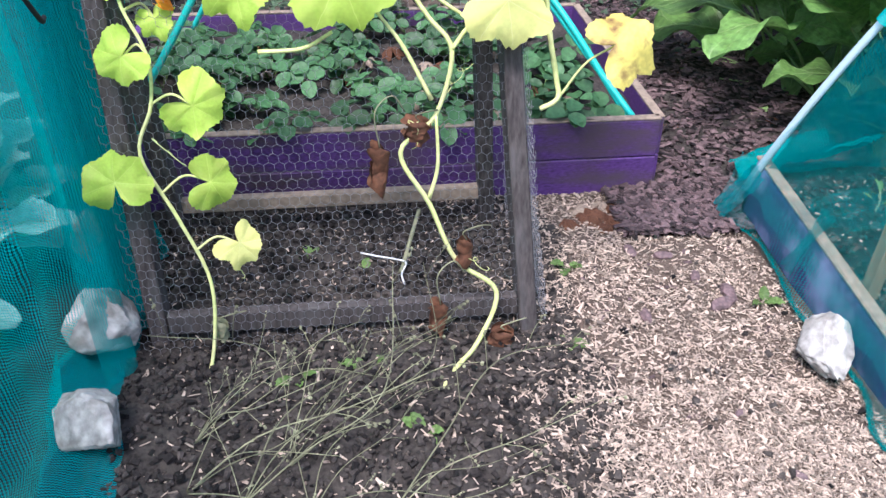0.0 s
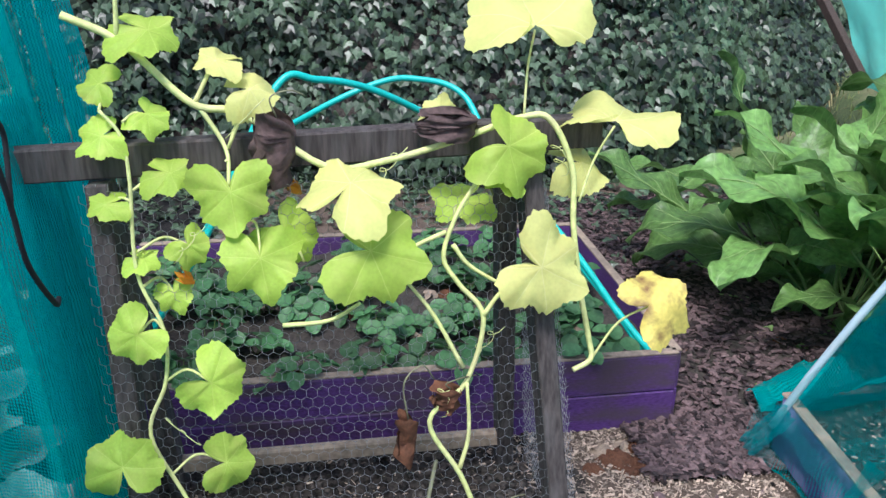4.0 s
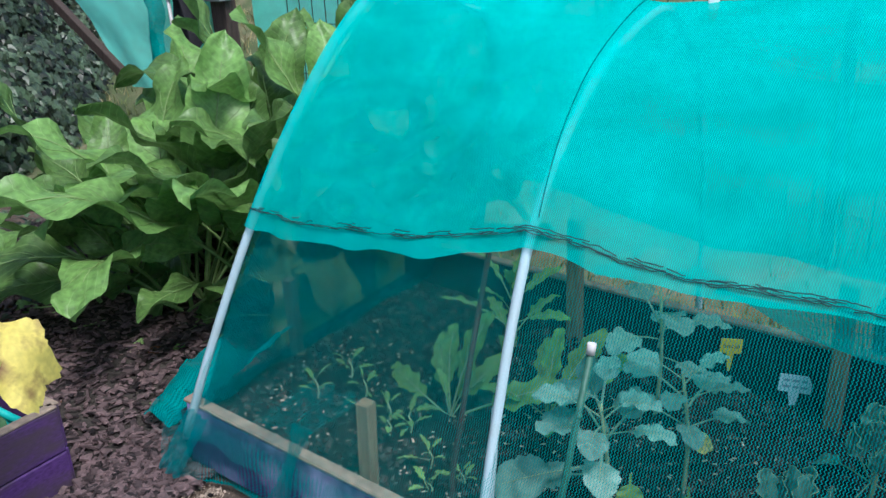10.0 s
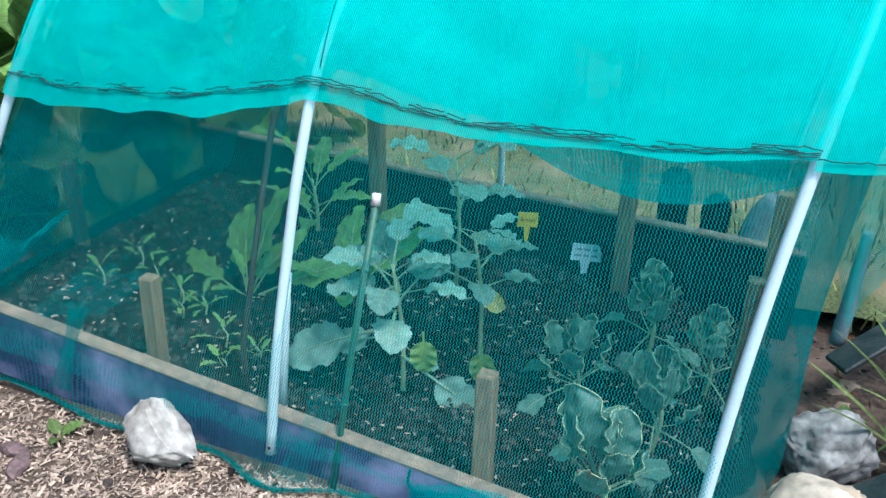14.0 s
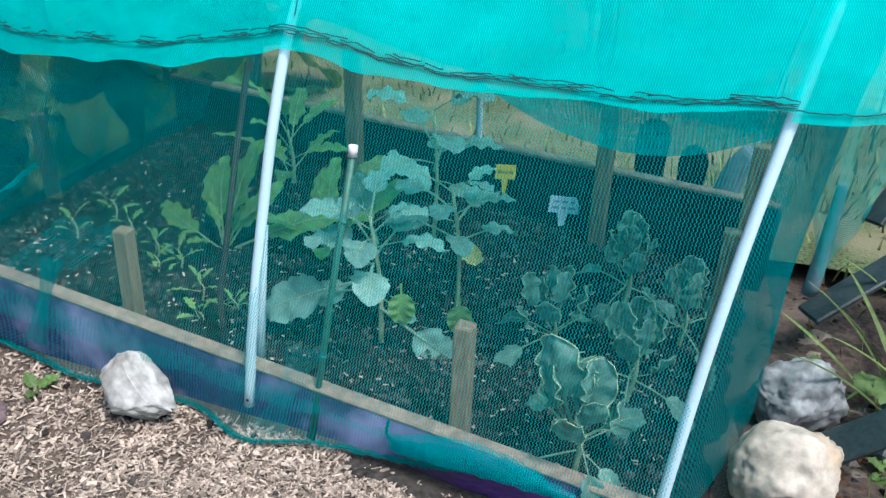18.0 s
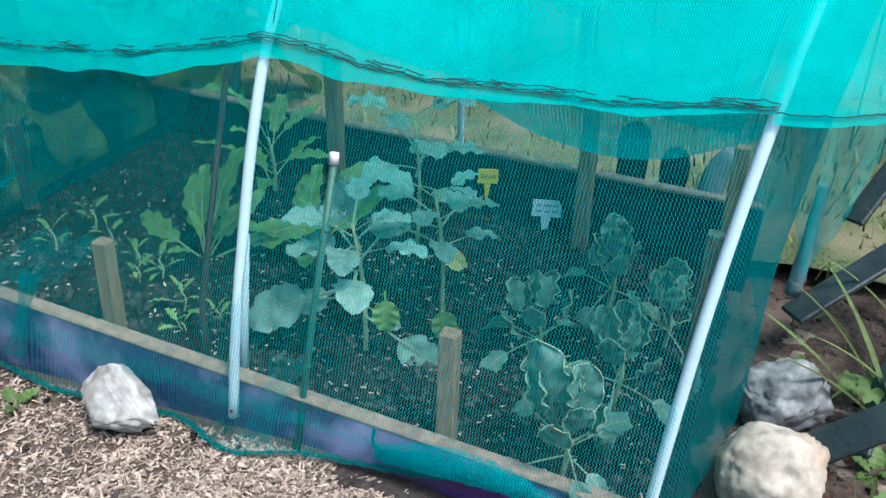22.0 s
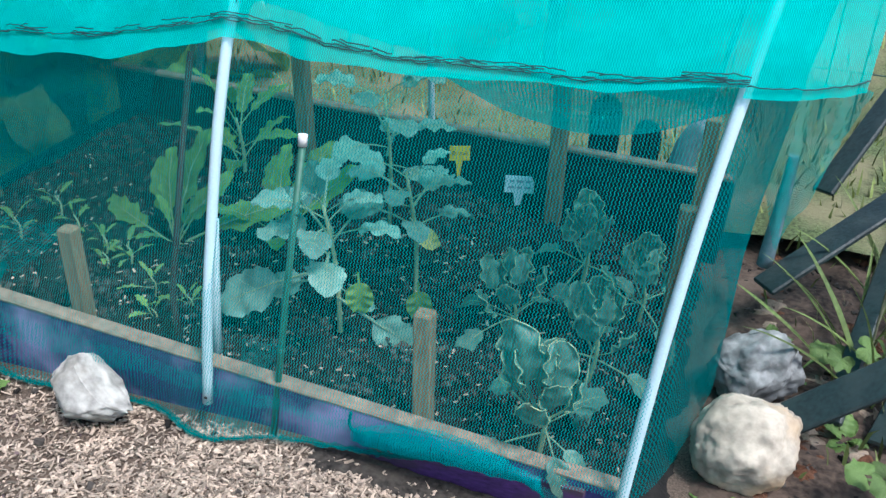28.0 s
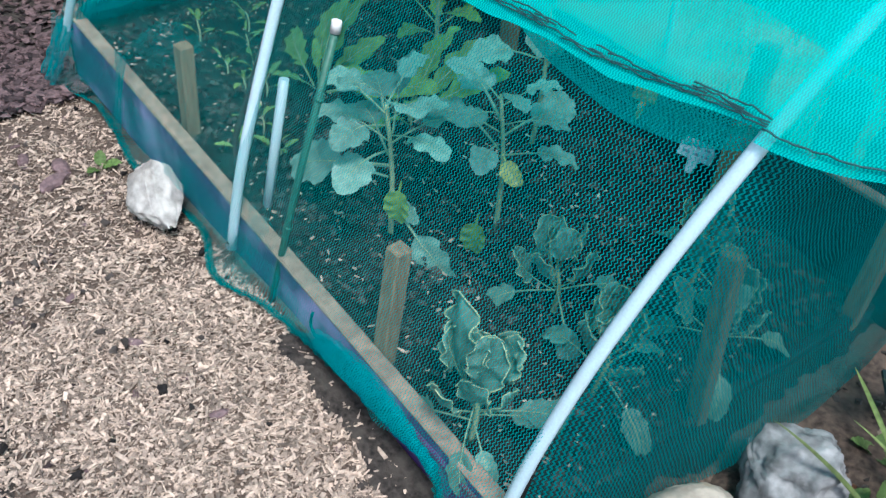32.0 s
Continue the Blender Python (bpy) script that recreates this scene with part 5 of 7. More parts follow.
for at, d, me, lb in (((0.285, 0.485, 0.265), (0.7, -0.2, -0.6), YEL, "yellowed leaf hanging under a broccoli plant"), ((0.325, 0.395, 0.165), (0.1, -0.2, -1), GRN, "green leaf hanging under a broccoli plant"), ((0.24, 0.25, 0.26), (0.1, -0.2, -1), GRN, "green leaf hanging under a broccoli plant")):
    yl = put("drooping_leaf", me, facing(at, (0.3, -0.9, 0.3), d))
    tagged(yl, lb, "leaf")

# ---- ivy bank ----


def scatter(name, count, maker, mat, seed, label, cat):
    """One joined mesh of many small pieces; maker gives a piece's corners and faces."""
    rng = np.random.RandomState(seed)
    verts, faces = [], []
    for i in range(count):
        got = maker(rng, i)
        if got is None:
            continue
        vs, fs = got
        k = len(verts)
        verts.extend(vs)
        faces.extend([tuple(q + k for q in f) for f in fs])
    me = bpy.data.meshes.new(name)
    me.from_pydata(verts, [], faces)
    me.materials.append(M[mat])
    return tagged(new(name, me), label, cat, kind="stuff")


def bank_point(u, v):
    """The ivy bank: u along it, v up it. It stands back behind the beds and turns towards the fence."""
    y = -7 + 11.0 * u
    turn = min(max((y - 0.9) / 1.2, 0), 1)
    low, shelf, high = min(v, 0.5), min(max(v - 0.5, 0), 0.2), max(v - 0.7, 0)
    x = -3.75 - 0.68 * max(0, y - 0.75) - (0.9 + 1.5 * turn) * low - 9 * shelf - 0.5 * high + 0.25 * ns(u * 9, v * 4) + 0.1 * ns(u * 30, v * 12)
    return Vector((x, y, -0.03 + 3.1 * low + 1.2 * shelf + 11 * high))


bank = add("ivy_bank_core", sheet(bank_point, 60, 40), "soil")
tagged(bank, "shaded earth bank behind the ivy", "bank", kind="structure")
IVY = [(0, -0.1), (0.35, -0.28), (0.55, 0.08), (0.28, 0.25), (0.0, 0.75), (-0.28, 0.25), (-0.55, 0.08), (-0.35, -0.28)]


def ivy_leaf(rng, i):
    u, v = rng.uniform(0.0, 0.95) ** 0.6, rng.uniform(0, 0.52)
    if i % 8 == 0:
        v = rng.uniform(0.7, 1.0)
    p = bank_point(u, v)
    n = Vector((1, rng.uniform(-0.5, 0.5), 0.45 + rng.uniform(-0.5, 0.6))).normalized()
    t = Vector((rng.uniform(-0.1, 0.3), rng.uniform(-0.8, 0.8), -1))
    m = facing(p + n * rng.uniform(0.0, 0.16), n, t, rng.uniform(0.045, 0.085))
    vs = [tuple(m @ Vector((a, b, -0.25 * abs(a)))) for a, b in IVY] + [tuple(m @ Vector((0, 0.1, 0.02)))]
    return vs, [(8, k, (k + 1) % 8) for k in range(8)]


def bank_grass(rng, i):
    p = bank_point(rng.uniform(0.3, 0.9), 0.47 + 0.09 * rng.rand())
    h, a, w = rng.uniform(0.12, 0.5), rng.uniform(0, 6.28), 0.005
    dx, dy = math.cos(a), math.sin(a)
    q = rng.uniform(0.1, 0.8) * h
    return [(p.x - dy * w, p.y + dx * w, p.z - 0.03), (p.x + dy * w, p.y - dx * w, p.z - 0.03), (p.x + dx * q * 0.4 + dy * w, p.y + dy * q * 0.4 - dx * w, p.z + h * 0.6),
            (p.x + dx * q * 0.4 - dy * w, p.y + dy * q * 0.4 + dx * w, p.z + h * 0.6), (p.x + dx * q, p.y + dy * q, p.z + h)], [(0, 1, 2, 3), (3, 2, 4)]


scatter("bank_grass", 5000, bank_grass, "dry_grass", 14, "dry yellow grass along the top of the ivy bank", "grass")
scatter("ivy_leaves", 19000, ivy_leaf, "ivy", 4, "dense dark green ivy leaves covering a bank", "ivy")


def ground_ivy(rng, i):
    x, y = rng.uniform(-4.0, -2.2), rng.uniform(-2.6, 1.0)
    if x > -2.9 - 0.5 * ns(y * 1.5, 2) and rng.rand() < 0.8 or (X0 - 0.05 < x < X1 and Y0 < y < Y1):
        return None
    n = Vector((rng.uniform(-0.4, 0.6), rng.uniform(-0.5, 0.5), 1)).normalized()
    m = facing((x, y, rng.uniform(0.01, 0.09)), n, (rng.uniform(-1, 1), rng.uniform(-1, 1), 0), rng.uniform(0.03, 0.06))
    return [tuple(m @ Vector((a, b, -0.25 * abs(a)))) for a, b in IVY] + [tuple(m @ Vector((0, 0.1, 0.02)))], [(8, k, (k + 1) % 8) for k in range(8)]


scatter("ground_ivy", 2600, ground_ivy, "ivy", 9, "ivy and weeds creeping over the ground at the foot of the bank", "ivy")

# ---- horseradish clump ----
HORSE = [lf for bend, first in ((0.2, 40), (0.75, 44), (1.3, 48)) for lf in blade_set("leaf", "horse", range(first, first + 3), 0.72, 0.165, bend, rib_mat="horse_rib", wave=0.15, fold=0.16, stalk=0.44, waves=4.2, tooth=0.035, full=0.5)]
rh = random.Random(2)
GH = "horseradish plants behind the netted bed"
for x, y, n, big in ((-1.78, 0.72, 13, 1.0), (-2.20, 0.70, 11, 1.0), (-1.50, 0.95, 12, 1.05), (-1.98, 1.05, 13, 1.1), (-1.62, 1.35, 13, 1.2), (-2.20, 1.35, 11, 1.15), (-1.30, 1.45, 10, 1.2), (-1.90, 1.65, 11, 1.25), (-1.45, 1.75, 9, 1.25)):
    hp = empty("horseradish_plant", "tall horseradish plant with long wavy dark green leaves", "horseradish plant", GH, at=(x, y, 0))
    n = int(n * 1.7)
    for k in range(n):
        a = rh.uniform(0, 6.28)
        out = rh.uniform(0.08, 0.40) if k > n * 0.25 else rh.uniform(0.42, 0.56)
        if x + out * math.cos(a) > -1.02:
            a = math.pi - a
        tall = rh.uniform(0.68, 1.0) * big * (1 if out < 0.43 else 0.62)
        leaf_to(hp, HORSE, rh.randrange(9), (x + 0.06 * math.cos(a), y + 0.06 * math.sin(a), 0.0), (x + out * math.cos(a), y + out * math.sin(a), tall), (math.cos(a) * -0.4 + rh.uniform(-1, 1.2), math.sin(a) * -0.4 + rh.uniform(-1.2, 1), rh.uniform(0.2, 0.8)), 0.66)
for x, y, tips in ((-1.45, 0.62, ((-1.20, 0.30, 0.42), (-1.12, 0.55, 0.50), (-1.42, 0.22, 0.46))), (-1.70, 0.42, ((-1.42, 0.02, 0.24), (-1.62, -0.06, 0.22), (-1.22, 0.10, 0.20))), (-1.95, 0.45, ((-2.10, 0.02, 0.25), (-1.82, 0.0, 0.26))), (-2.15, 0.50, ((-2.42, 0.18, 0.22), (-2.28, 0.05, 0.30))), (-1.25, 0.85, ((-1.08, 0.52, 0.55), (-1.16, 0.62, 0.70)))):
    hp = empty("horseradish_plant", "low horseradish plant with leaves flopped on dark bark", "horseradish plant", GH, at=(x, y, 0))
    for k, tip in enumerate(tips):
        leaf_to(hp, HORSE, k + 3, (x, y, 0.02), tip, (0.3, -0.2, 0.9), 0.80)

# ---- wire fence, net panels and yard ----
FY = 2.35


def fence_x(x):
    return FY - 0.12 * (x + 1)


fence = empty("wire_fence", "green coated welded wire fence with kinked top bars", "fence")
UP = mesh("upright_wire", tube([(0, 0, 0), (0, 0, 1.42), (0, -0.05, 1.50), (0, 0.0, 1.58), (0, 0, 1.9)], 0.0028, 6), "fence")
for k in range(52):
    x = -3.0 + 0.11 * k
    put("upright_wire", UP, Matrix.Translation((x, fence_x(x), 0)), fence)
for z in (0.25, 0.55, 0.85, 1.12, 1.45, 1.75):
    add("cross_wire", tube([(-3.05, fence_x(-3.05) + 0.004, z), (2.6, fence_x(2.6) + 0.004, z)], 0.003, 6), "fence", fence)
for x in (0.25, 2.2):
    add("fence_post", box((0.04, 0.06, 1.9), (x, fence_x(x) + 0.04, 0.93)), "fence", fence)


def panel_a(u, v):
    lft = -3.98 - 1.40 * v
    return Vector((lft + (-3.12 - lft) * u, 2.22 + 0.03 * ns(u * 6, v * 6), 0.45 + 1.65 * v))


pa = empty("sloping_net_panel", "teal net stretched behind a sloping dark timber", "net panel")
add("net", sheet(panel_a, 14, 16, (1.4, 1.8)), "panel", pa)
add("timber", beam((-5.75, 2.17, 1.82), (-3.93, 2.17, 0.50), 0.05, 0.065), "brown_post", pa)
pb = add("fence_net", sheet(lambda u, v: Vector((-3.18 + 0.98 * u, fence_x(-2.4) + 0.06 + 0.015 * ns(u * 5, v * 7), 0.35 + 1.7 * v)), 12, 16, (0.95, 1.7)), "panel")
tagged(pb, "pale teal net tied along the wire fence", "fence net")
pd = add("drooping_net", sheet(lambda u, v: Vector((-3.46 + 0.20 * (u - 0.5) * (0.25 + 0.75 * v) + 0.07 * ns(u * 3, v * 4), 2.08 - 0.05 * math.sin(u * 3), 0.55 + 0.62 * v)), 8, 12, (0.3, 0.7)), "net3")
tagged(pd, "blue-green net hanging loose among the leaves", "net")

# hanging toy skeleton in a black cloak: one plain mesh
bm = bmesh.new()
parts = []


def lump(c, r, s=(1, 1, 1)):
    q = bmesh.ops.create_icosphere(bm, subdivisions=2, radius=r)
    for v in q["verts"]:
        v.co = Vector((v.co.x * s[0], v.co.y * s[1], v.co.z * s[2])) + Vector(c)


def join_tube(pts, r):
    t = tube(pts, r, 6)
    me = bpy.data.meshes.new("tmp")
    t.to_mesh(me)
    t.free()
    bm.from_mesh(me)
    bpy.data.meshes.remove(me)


lump((0, 0, 0.40), 0.055, (0.8, 0.8, 1.1))
for k in range(6):
    join_tube([(-0.045, -0.02, 0.30 - k * 0.022), (0, -0.05, 0.295 - k * 0.022), (0.045, -0.02, 0.30 - k * 0.022)], 0.005)
join_tube([(0, 0, 0.35), (0.0, 0.0, 0.05), (-0.02, 0, 0.0)], 0.009)
lump((-0.03, 0, 0.0), 0.04, (1.2, 0.6, 0.8))
join_tube([(-0.05, 0, 0.30), (-0.08, -0.02, 0.15), (-0.07, -0.03, 0.0)], 0.008)
join_tube([(-0.03, 0, -0.02), (0.0, -0.02, -0.2), (0.03, -0.01, -0.38)], 0.010)
join_tube([(0.05, 0, 0.30), (0.06, -0.02, 0.15), (0.05, -0.03, 0.02)], 0.008)
lump((0.035, -0.02, -0.40), 0.022, (0.8, 1, 2.0))
skel = add("toy_skeleton", smooth(bm), "bone")
skel.location = (-3.24, 2.03, 1.05)
tagged(skel, "white plastic toy skeleton hanging by a post", "toy skeleton")
cl = add("black_cloak", sheet(lambda u, v: Vector((-3.30 + (0.30 - 0.16 * v) * u + 0.02 * ns(u * 4, v * 4), 2.075 + 0.03 * math.sin(u * 9) + 0.02 * math.sin(u * 21), 0.78 + 0.10 * ns(u * 9, 2) * (1 - v) + 0.62 * v)), 18, 14), "black_cloth")
tagged(cl, "ragged black cloth hanging behind the toy skeleton", "cloth")
hood = add("black_hood", sheet(lambda u, v: Vector((-3.225 + 0.085 * math.cos(-0.9 + 4.9 * u) * math.cos(1.35 * v) ** 0.6 + (0.05 * (1 - v) if u < 0.4 else 0), 2.045 + 0.075 * math.sin(-0.9 + 4.9 * u) * math.cos(1.35 * v) ** 0.6, 1.345 + 0.165 * math.sin(1.45 * v) + 0.012 * ns(u * 8, v * 5) - (0.06 * (1 - v) if u < 0.4 else 0))), 24, 10), "black_cloth")
tagged(hood, "black cloth hood draped over the toy skeleton", "hood")
bm = bmesh.new()
for k in range(5):
    lump((0, 0, 0.055 * k), 0.014 + 0.008 * (k % 2), (1, 0.7, 1.4))
join_tube([(0, 0, -0.05), (0, 0, 0.3)], 0.004)
orn = add("hanging_ornament", smooth(bm), "bone")
orn.location = (-3.21, 2.05, 1.55)
tagged(orn, "small white ornament hanging on a cord above the hood", "ornament")
post = empty("painted_post", "pale pine post topped with boards beside the net", "post")
add("post_upper", box((0.13, 0.04, 0.36), (-2.98, 2.12, 1.62)), "pine", post)
add("bracket", box((0.17, 0.10, 0.035), (-2.97, 2.08, 1.43)), "wire", post, "pale square metal bracket")
add("post_lower", box((0.12, 0.08, 1.36), (-2.95, 2.14, 0.72)), "brown_post", post)
add("bracket", box((0.14, 0.10, 0.035), (-2.93, 2.09, 1.035)), "wire", post, "pale square metal bracket")
bm = bmesh.new()
bmesh.ops.create_cone(bm, segments=28, radius1=0.112, radius2=0.112, depth=0.035, cap_ends=True)
bmesh.ops.bevel(bm, geom=bm.edges[:], offset=0.006, segments=1, affect="EDGES")
bm.transform(pose(0, 0, 0, 90, 0, 0))
disc = empty("round_plaque", "round black plaque with a pale rim and flower shapes", "plaque", at=(-2.945, 2.03, 1.22))
add("disc", bm, "black_cloth", disc)
add("rim", tube([(0.114 * math.cos(k / 20 * 3.6 - 1.9), -0.02, 0.114 * math.sin(k / 20 * 3.6 - 1.9)) for k in range(21)], 0.009, 6), "bone", disc)
for k, (a, b, r) in enumerate(((0, 0.07, 0.03), (-0.04, 0.02, 0.025), (0.03, 0.0, 0.03), (-0.01, -0.06, 0.025), (0.05, 0.06, 0.02))):
    q = bmesh.new()
    bmesh.ops.create_icosphere(q, subdivisions=1, radius=r)
    for v in q.verts:
        v.co.y *= 0.2
    o = add("flower_shape", q, "bone", disc)
    o.location, o.scale = (a * 0.75, -0.02, b * 0.75), (0.8, 1, 0.8)
sp = add("split_post", box((0.05, 0.03, 0.5), (-1.68, 2.0, 1.04), bevel=0.005, wob=0.004), "pine")
tagged(sp, "pale split timber post top behind the net tunnel", "post")


def yard_z(y):
    """Level to the fence, then a grassy bank, then the bare yard that rises gently."""
    if y < 2.5:
        return 0.0
    if y < 4.5:
        return 0.375 * (y - 2.5)
    return 0.75 + 0.125 * (y - 4.5) if y < 8.5 else 1.25 + 0.03 * (y - 8.5)



turf = add("turf", sheet(lambda u, v: Vector((-7 + 11.4 * u, 1.13 + 5.6 * v, max(yard_z(1.13 + 5.6 * v), ground_z(-7 + 11.4 * u, 1.2)) + 0.03 - (0.04 if v == 1 else 0) + 0.02 * ns(u * 30, v * 20))), 80, 60), "turf")
tagged(turf, "rough yellow-green grass behind the netted bed", "turf", kind="structure")
yard = add("yard", sheet(lambda u, v: Vector((-26 + 50 * u, 2.5 + 22 * v * v, yard_z(2.5 + 22 * v * v) + 0.03 * ns(u * 60, v * 30) + 0.004)), 80, 50), "yard")
tagged(yard, "bare sandy yard with thin grass rising beyond the fence", "yard", kind="structure")
wallb = add("wall_back", box((50, 0.3, 8), (-2, 22, yard_z(22) + 3)), "render_wall")
tagged(wallb, "cream rendered wall at the far side of the yard", "wall", kind="structure")


def grass_blade(rng, i):
    x, y = rng.uniform(-5.2, 3.4), 1.5 + 5.6 * rng.rand() ** 1.3
    if i % 45 == 0:
        x, y = rng.uniform(1.1, 2.6), rng.uniform(0.2, 2.2)
    z = yard_z(y)
    if y < 2.3 and x < 0.9 and i % 2:
        return None
    h, a = rng.uniform(0.03, 0.12) * (1 if y < 2.6 else 0.8), rng.uniform(0, 6.28)
    if y > 3.4 and ns(x * 1.3, y * 1.3, 8) < 0.0:
        return None
    dx, dy = math.cos(a), math.sin(a)
    b = rng.uniform(0.1, 0.7) * h
    w = 0.004
    return [(x - dy * w, y + dx * w, z), (x + dy * w, y - dx * w, z), (x + dx * b * 0.4 + dy * w, y + dy * b * 0.4 - dx * w, z + h * 0.6),
            (x + dx * b * 0.4 - dy * w, y + dy * b * 0.4 + dx * w, z + h * 0.6), (x + dx * b, y + dy * b, z + h)], [(0, 1, 2, 3), (3, 2, 4)]


scatter("grass", 20000, grass_blade, "grass", 21, "thin yellow-green grass along the fence", "grass")


def dry_blade(rng, i):
    x, y = rng.uniform(-6.5, -1.0), 2.5 + 4.0 * rng.rand()
    if ns(x * 1.1, y * 1.3, 4) < -0.1:
        return None
    z, h, a, w = yard_z(y), rng.uniform(0.04, 0.20), rng.uniform(0, 6.28), 0.004
    dx, dy = math.cos(a), math.sin(a)
    q = rng.uniform(0.2, 1.2) * h
    return [(x - dy * w, y + dx * w, z), (x + dy * w, y - dx * w, z), (x + dx * q * 0.4 + dy * w, y + dy * q * 0.4 - dx * w, z + h * 0.6),
            (x + dx * q * 0.4 - dy * w, y + dy * q * 0.4 + dx * w, z + h * 0.6), (x + dx * q, y + dy * q, z + h * 0.9)], [(0, 1, 2, 3), (3, 2, 4)]


scatter("dry_grass", 6000, dry_blade, "dry_grass", 23, "dry straw-coloured grass and weeds beyond the fence", "grass")
# things in the yard


def yard_at(x, y):
    return Vector((x, y, yard_z(y)))


for pts, mt, lb in (([(-9, 8.6), (-6.2, 7.9), (-5.0, 7.7), (-4.2, 7.0), (-3.4, 6.6), (-1, 6.3), (3, 6.2)], "hose_y", "pale yellow garden hose lying across the yard"), ([(-6, 8.2), (-5.1, 8.0), (-4.0, 7.1), (-2.6, 6.3), (-1, 6.0), (3, 5.8)], "hose_b", "slate coloured garden hose lying across the yard")):
    hs = add("garden_hose", tube(spline([yard_at(*p) + Vector((0, 0, 0.03)) for p in pts], 8), 0.028, 8), mt)
    tagged(hs, lb, "hose", "hoses in the yard")
for x, y, s in ((-6.5, 9.6, 0.95), (-8.6, 9.9, 0.9)):
    br = empty("blue_tank", "blue plastic tank lying on its side in the yard", "tank", "tanks in the yard", at=yard_at(x, y))
    add("body", tube(spline([(-0.94 * s, 0, 0.50), (-0.88 * s, 0, 0.52), (0.88 * s, 0, 0.52), (0.94 * s, 0, 0.50)], 4), 0.52, 24), "blue_plastic", br)
    for k in (-0.45, 0.45):
        add("ring", tube([(k * s, 0.525 * math.cos(j / 16 * 6.283), 0.52 + 0.525 * math.sin(j / 16 * 6.283)) for j in range(17)], 0.022, 6), "blue_plastic", br)
    add("cap", tube([(-0.55 * s, -0.50, 0.50), (-0.55 * s, -0.56, 0.50)], 0.085, 16), "red_cap", br, "red screw cap")
for x, y in ((-3.75, 7.9), (-2.1, 7.7), (-5.6, 12.4)):
    pl = empty("pallet_bench", "low timber pallet table in the yard", "pallet", "pallets in the yard", at=yard_at(x, y))
    for k in range(5):
        add("slat", box((1.6, 0.14, 0.03), (0, -0.36 + 0.18 * k, 0.26)), "grey_wood", pl)
    for sx in (-0.65, 0, 0.65):
        add("bearer", box((0.12, 0.8, 0.22), (sx, 0, 0.13)), "grey_wood", pl)
bm = bmesh.new()
bmesh.ops.create_icosphere(bm, subdivisions=3, radius=0.5)
for v in bm.verts:
    v.co = Vector((v.co.x * 1.3, v.co.y * 0.7, max(v.co.z, -0.25) * 0.7)) * (1 + 0.15 * ns(v.co.x * 3, v.co.y * 3, v.co.z * 3))
sack = add("white_sack", smooth(bm), "white")
sack.location = yard_at(-3.3, 7.9) + Vector((0, 0, 0.36))
sack.scale = (0.5, 0.5, 0.5)
tagged(sack, "crumpled white plastic sack lying on a pallet", "sack")
bk = empty("grey_bucket", "grey plastic bucket standing on a pallet", "bucket", at=yard_at(-4.05, 7.9) + Vector((0, 0, 0.275)))
add("body", tube([(0, 0, 0), (0, 0, 0.28)], 0.17, 18, taper=1.25), "stone_grey", bk)
add("rim", tube([(0.212 * math.cos(j / 14 * 6.283), 0.212 * math.sin(j / 14 * 6.283), 0.28) for j in range(15)], 0.014, 6), "stone_grey", bk)
rc = add("red_crate", box((0.9, 0.6, 0.5), (0, 0, 0.25), bevel=0.03), "red_paint")
rc.location = yard_at(-4.9, 11.6)
tagged(rc, "dull red crate beside the blue tanks", "crate")

# dark round-ended boards behind the bed
for x, z, s in ((0.605, 0.33, 1.0), (0.735, 0.27, 0.9)):
    bm = bmesh.new()
    bmesh.ops.create_cone(bm, segments=24, radius1=0.05 * s, radius2=0.05 * s, depth=0.018, cap_ends=True)
    bm.transform(pose(0, 0, 0, 90, 0, 0))
    for v in bm.verts:
        v.co.z = v.co.z * 1.35 - (z + 0.02 - 0.07) * (1 if v.co.z < -0.02 else 0) * 0.55
    pd = add("round_ended_board", bm, "black_sheet")
    pd.location = (x, 1.34, z - 0.07)
    tagged(pd, "dark round-ended board standing behind the bed", "board", "round-ended boards")

# ---- netted cage beside the trellis ----
cage = empty("net_cage", "tall cage of teal net weighted with stones along its foot", "net cage")


def cage_wall(u, v):
    """The long side and the rounded corner at the trellis end: u from near to far, then round the corner."""
    if u < 0.75:
        s = u / 0.75
        x, y = 2.6 - 3.45 * s, -1.87 - 0.01 * s
    else:
        s = (u - 0.75) / 0.25
        x, y = -0.85 - 0.14 * math.sin(s * 1.6), -1.88 - 0.45 * s
    z = 1.75 * v
    fold = 0.02 + 0.05 * max(0, 1 - 4 * abs(u - 0.74)) * 1.5
    y += fold * ns(u * 26, v * 1.3, 4) - 0.22 * v * v + 0.05 * v
    x += 0.5 * fold * ns(u * 22, v * 1.3, 14) - 0.10 * v * (1 if u > 0.6 else 0)
    if v < 0.1:
        y -= 0.07 * (1 - v / 0.1) * (0.6 + 0.4 * math.sin(u * 50))
    return Vector((x, y, max(z, ground_z(x, y) + 0.01)))


add("net_side", sheet(cage_wall, 160, 60, (3.2, 1.8)), "net4", cage)


def cage_roof(u, v):
    return Vector((2.6 - 3.6 * u, -2.0 - 1.3 * v, 1.74 + 0.12 * math.sin(v * 3.14) + 0.03 * ns(u * 6, v * 6)))


add("net_roof", sheet(cage_roof, 30, 16, (2.4, 1.3)), "net4", cage)
add("net_back", sheet(lambda u, v: Vector((2.6 - 4.2 * u, -3.3 + 0.03 * ns(u * 9, v * 3), 1.75 * v)), 30, 20, (2.4, 1.8)), "net4", cage)
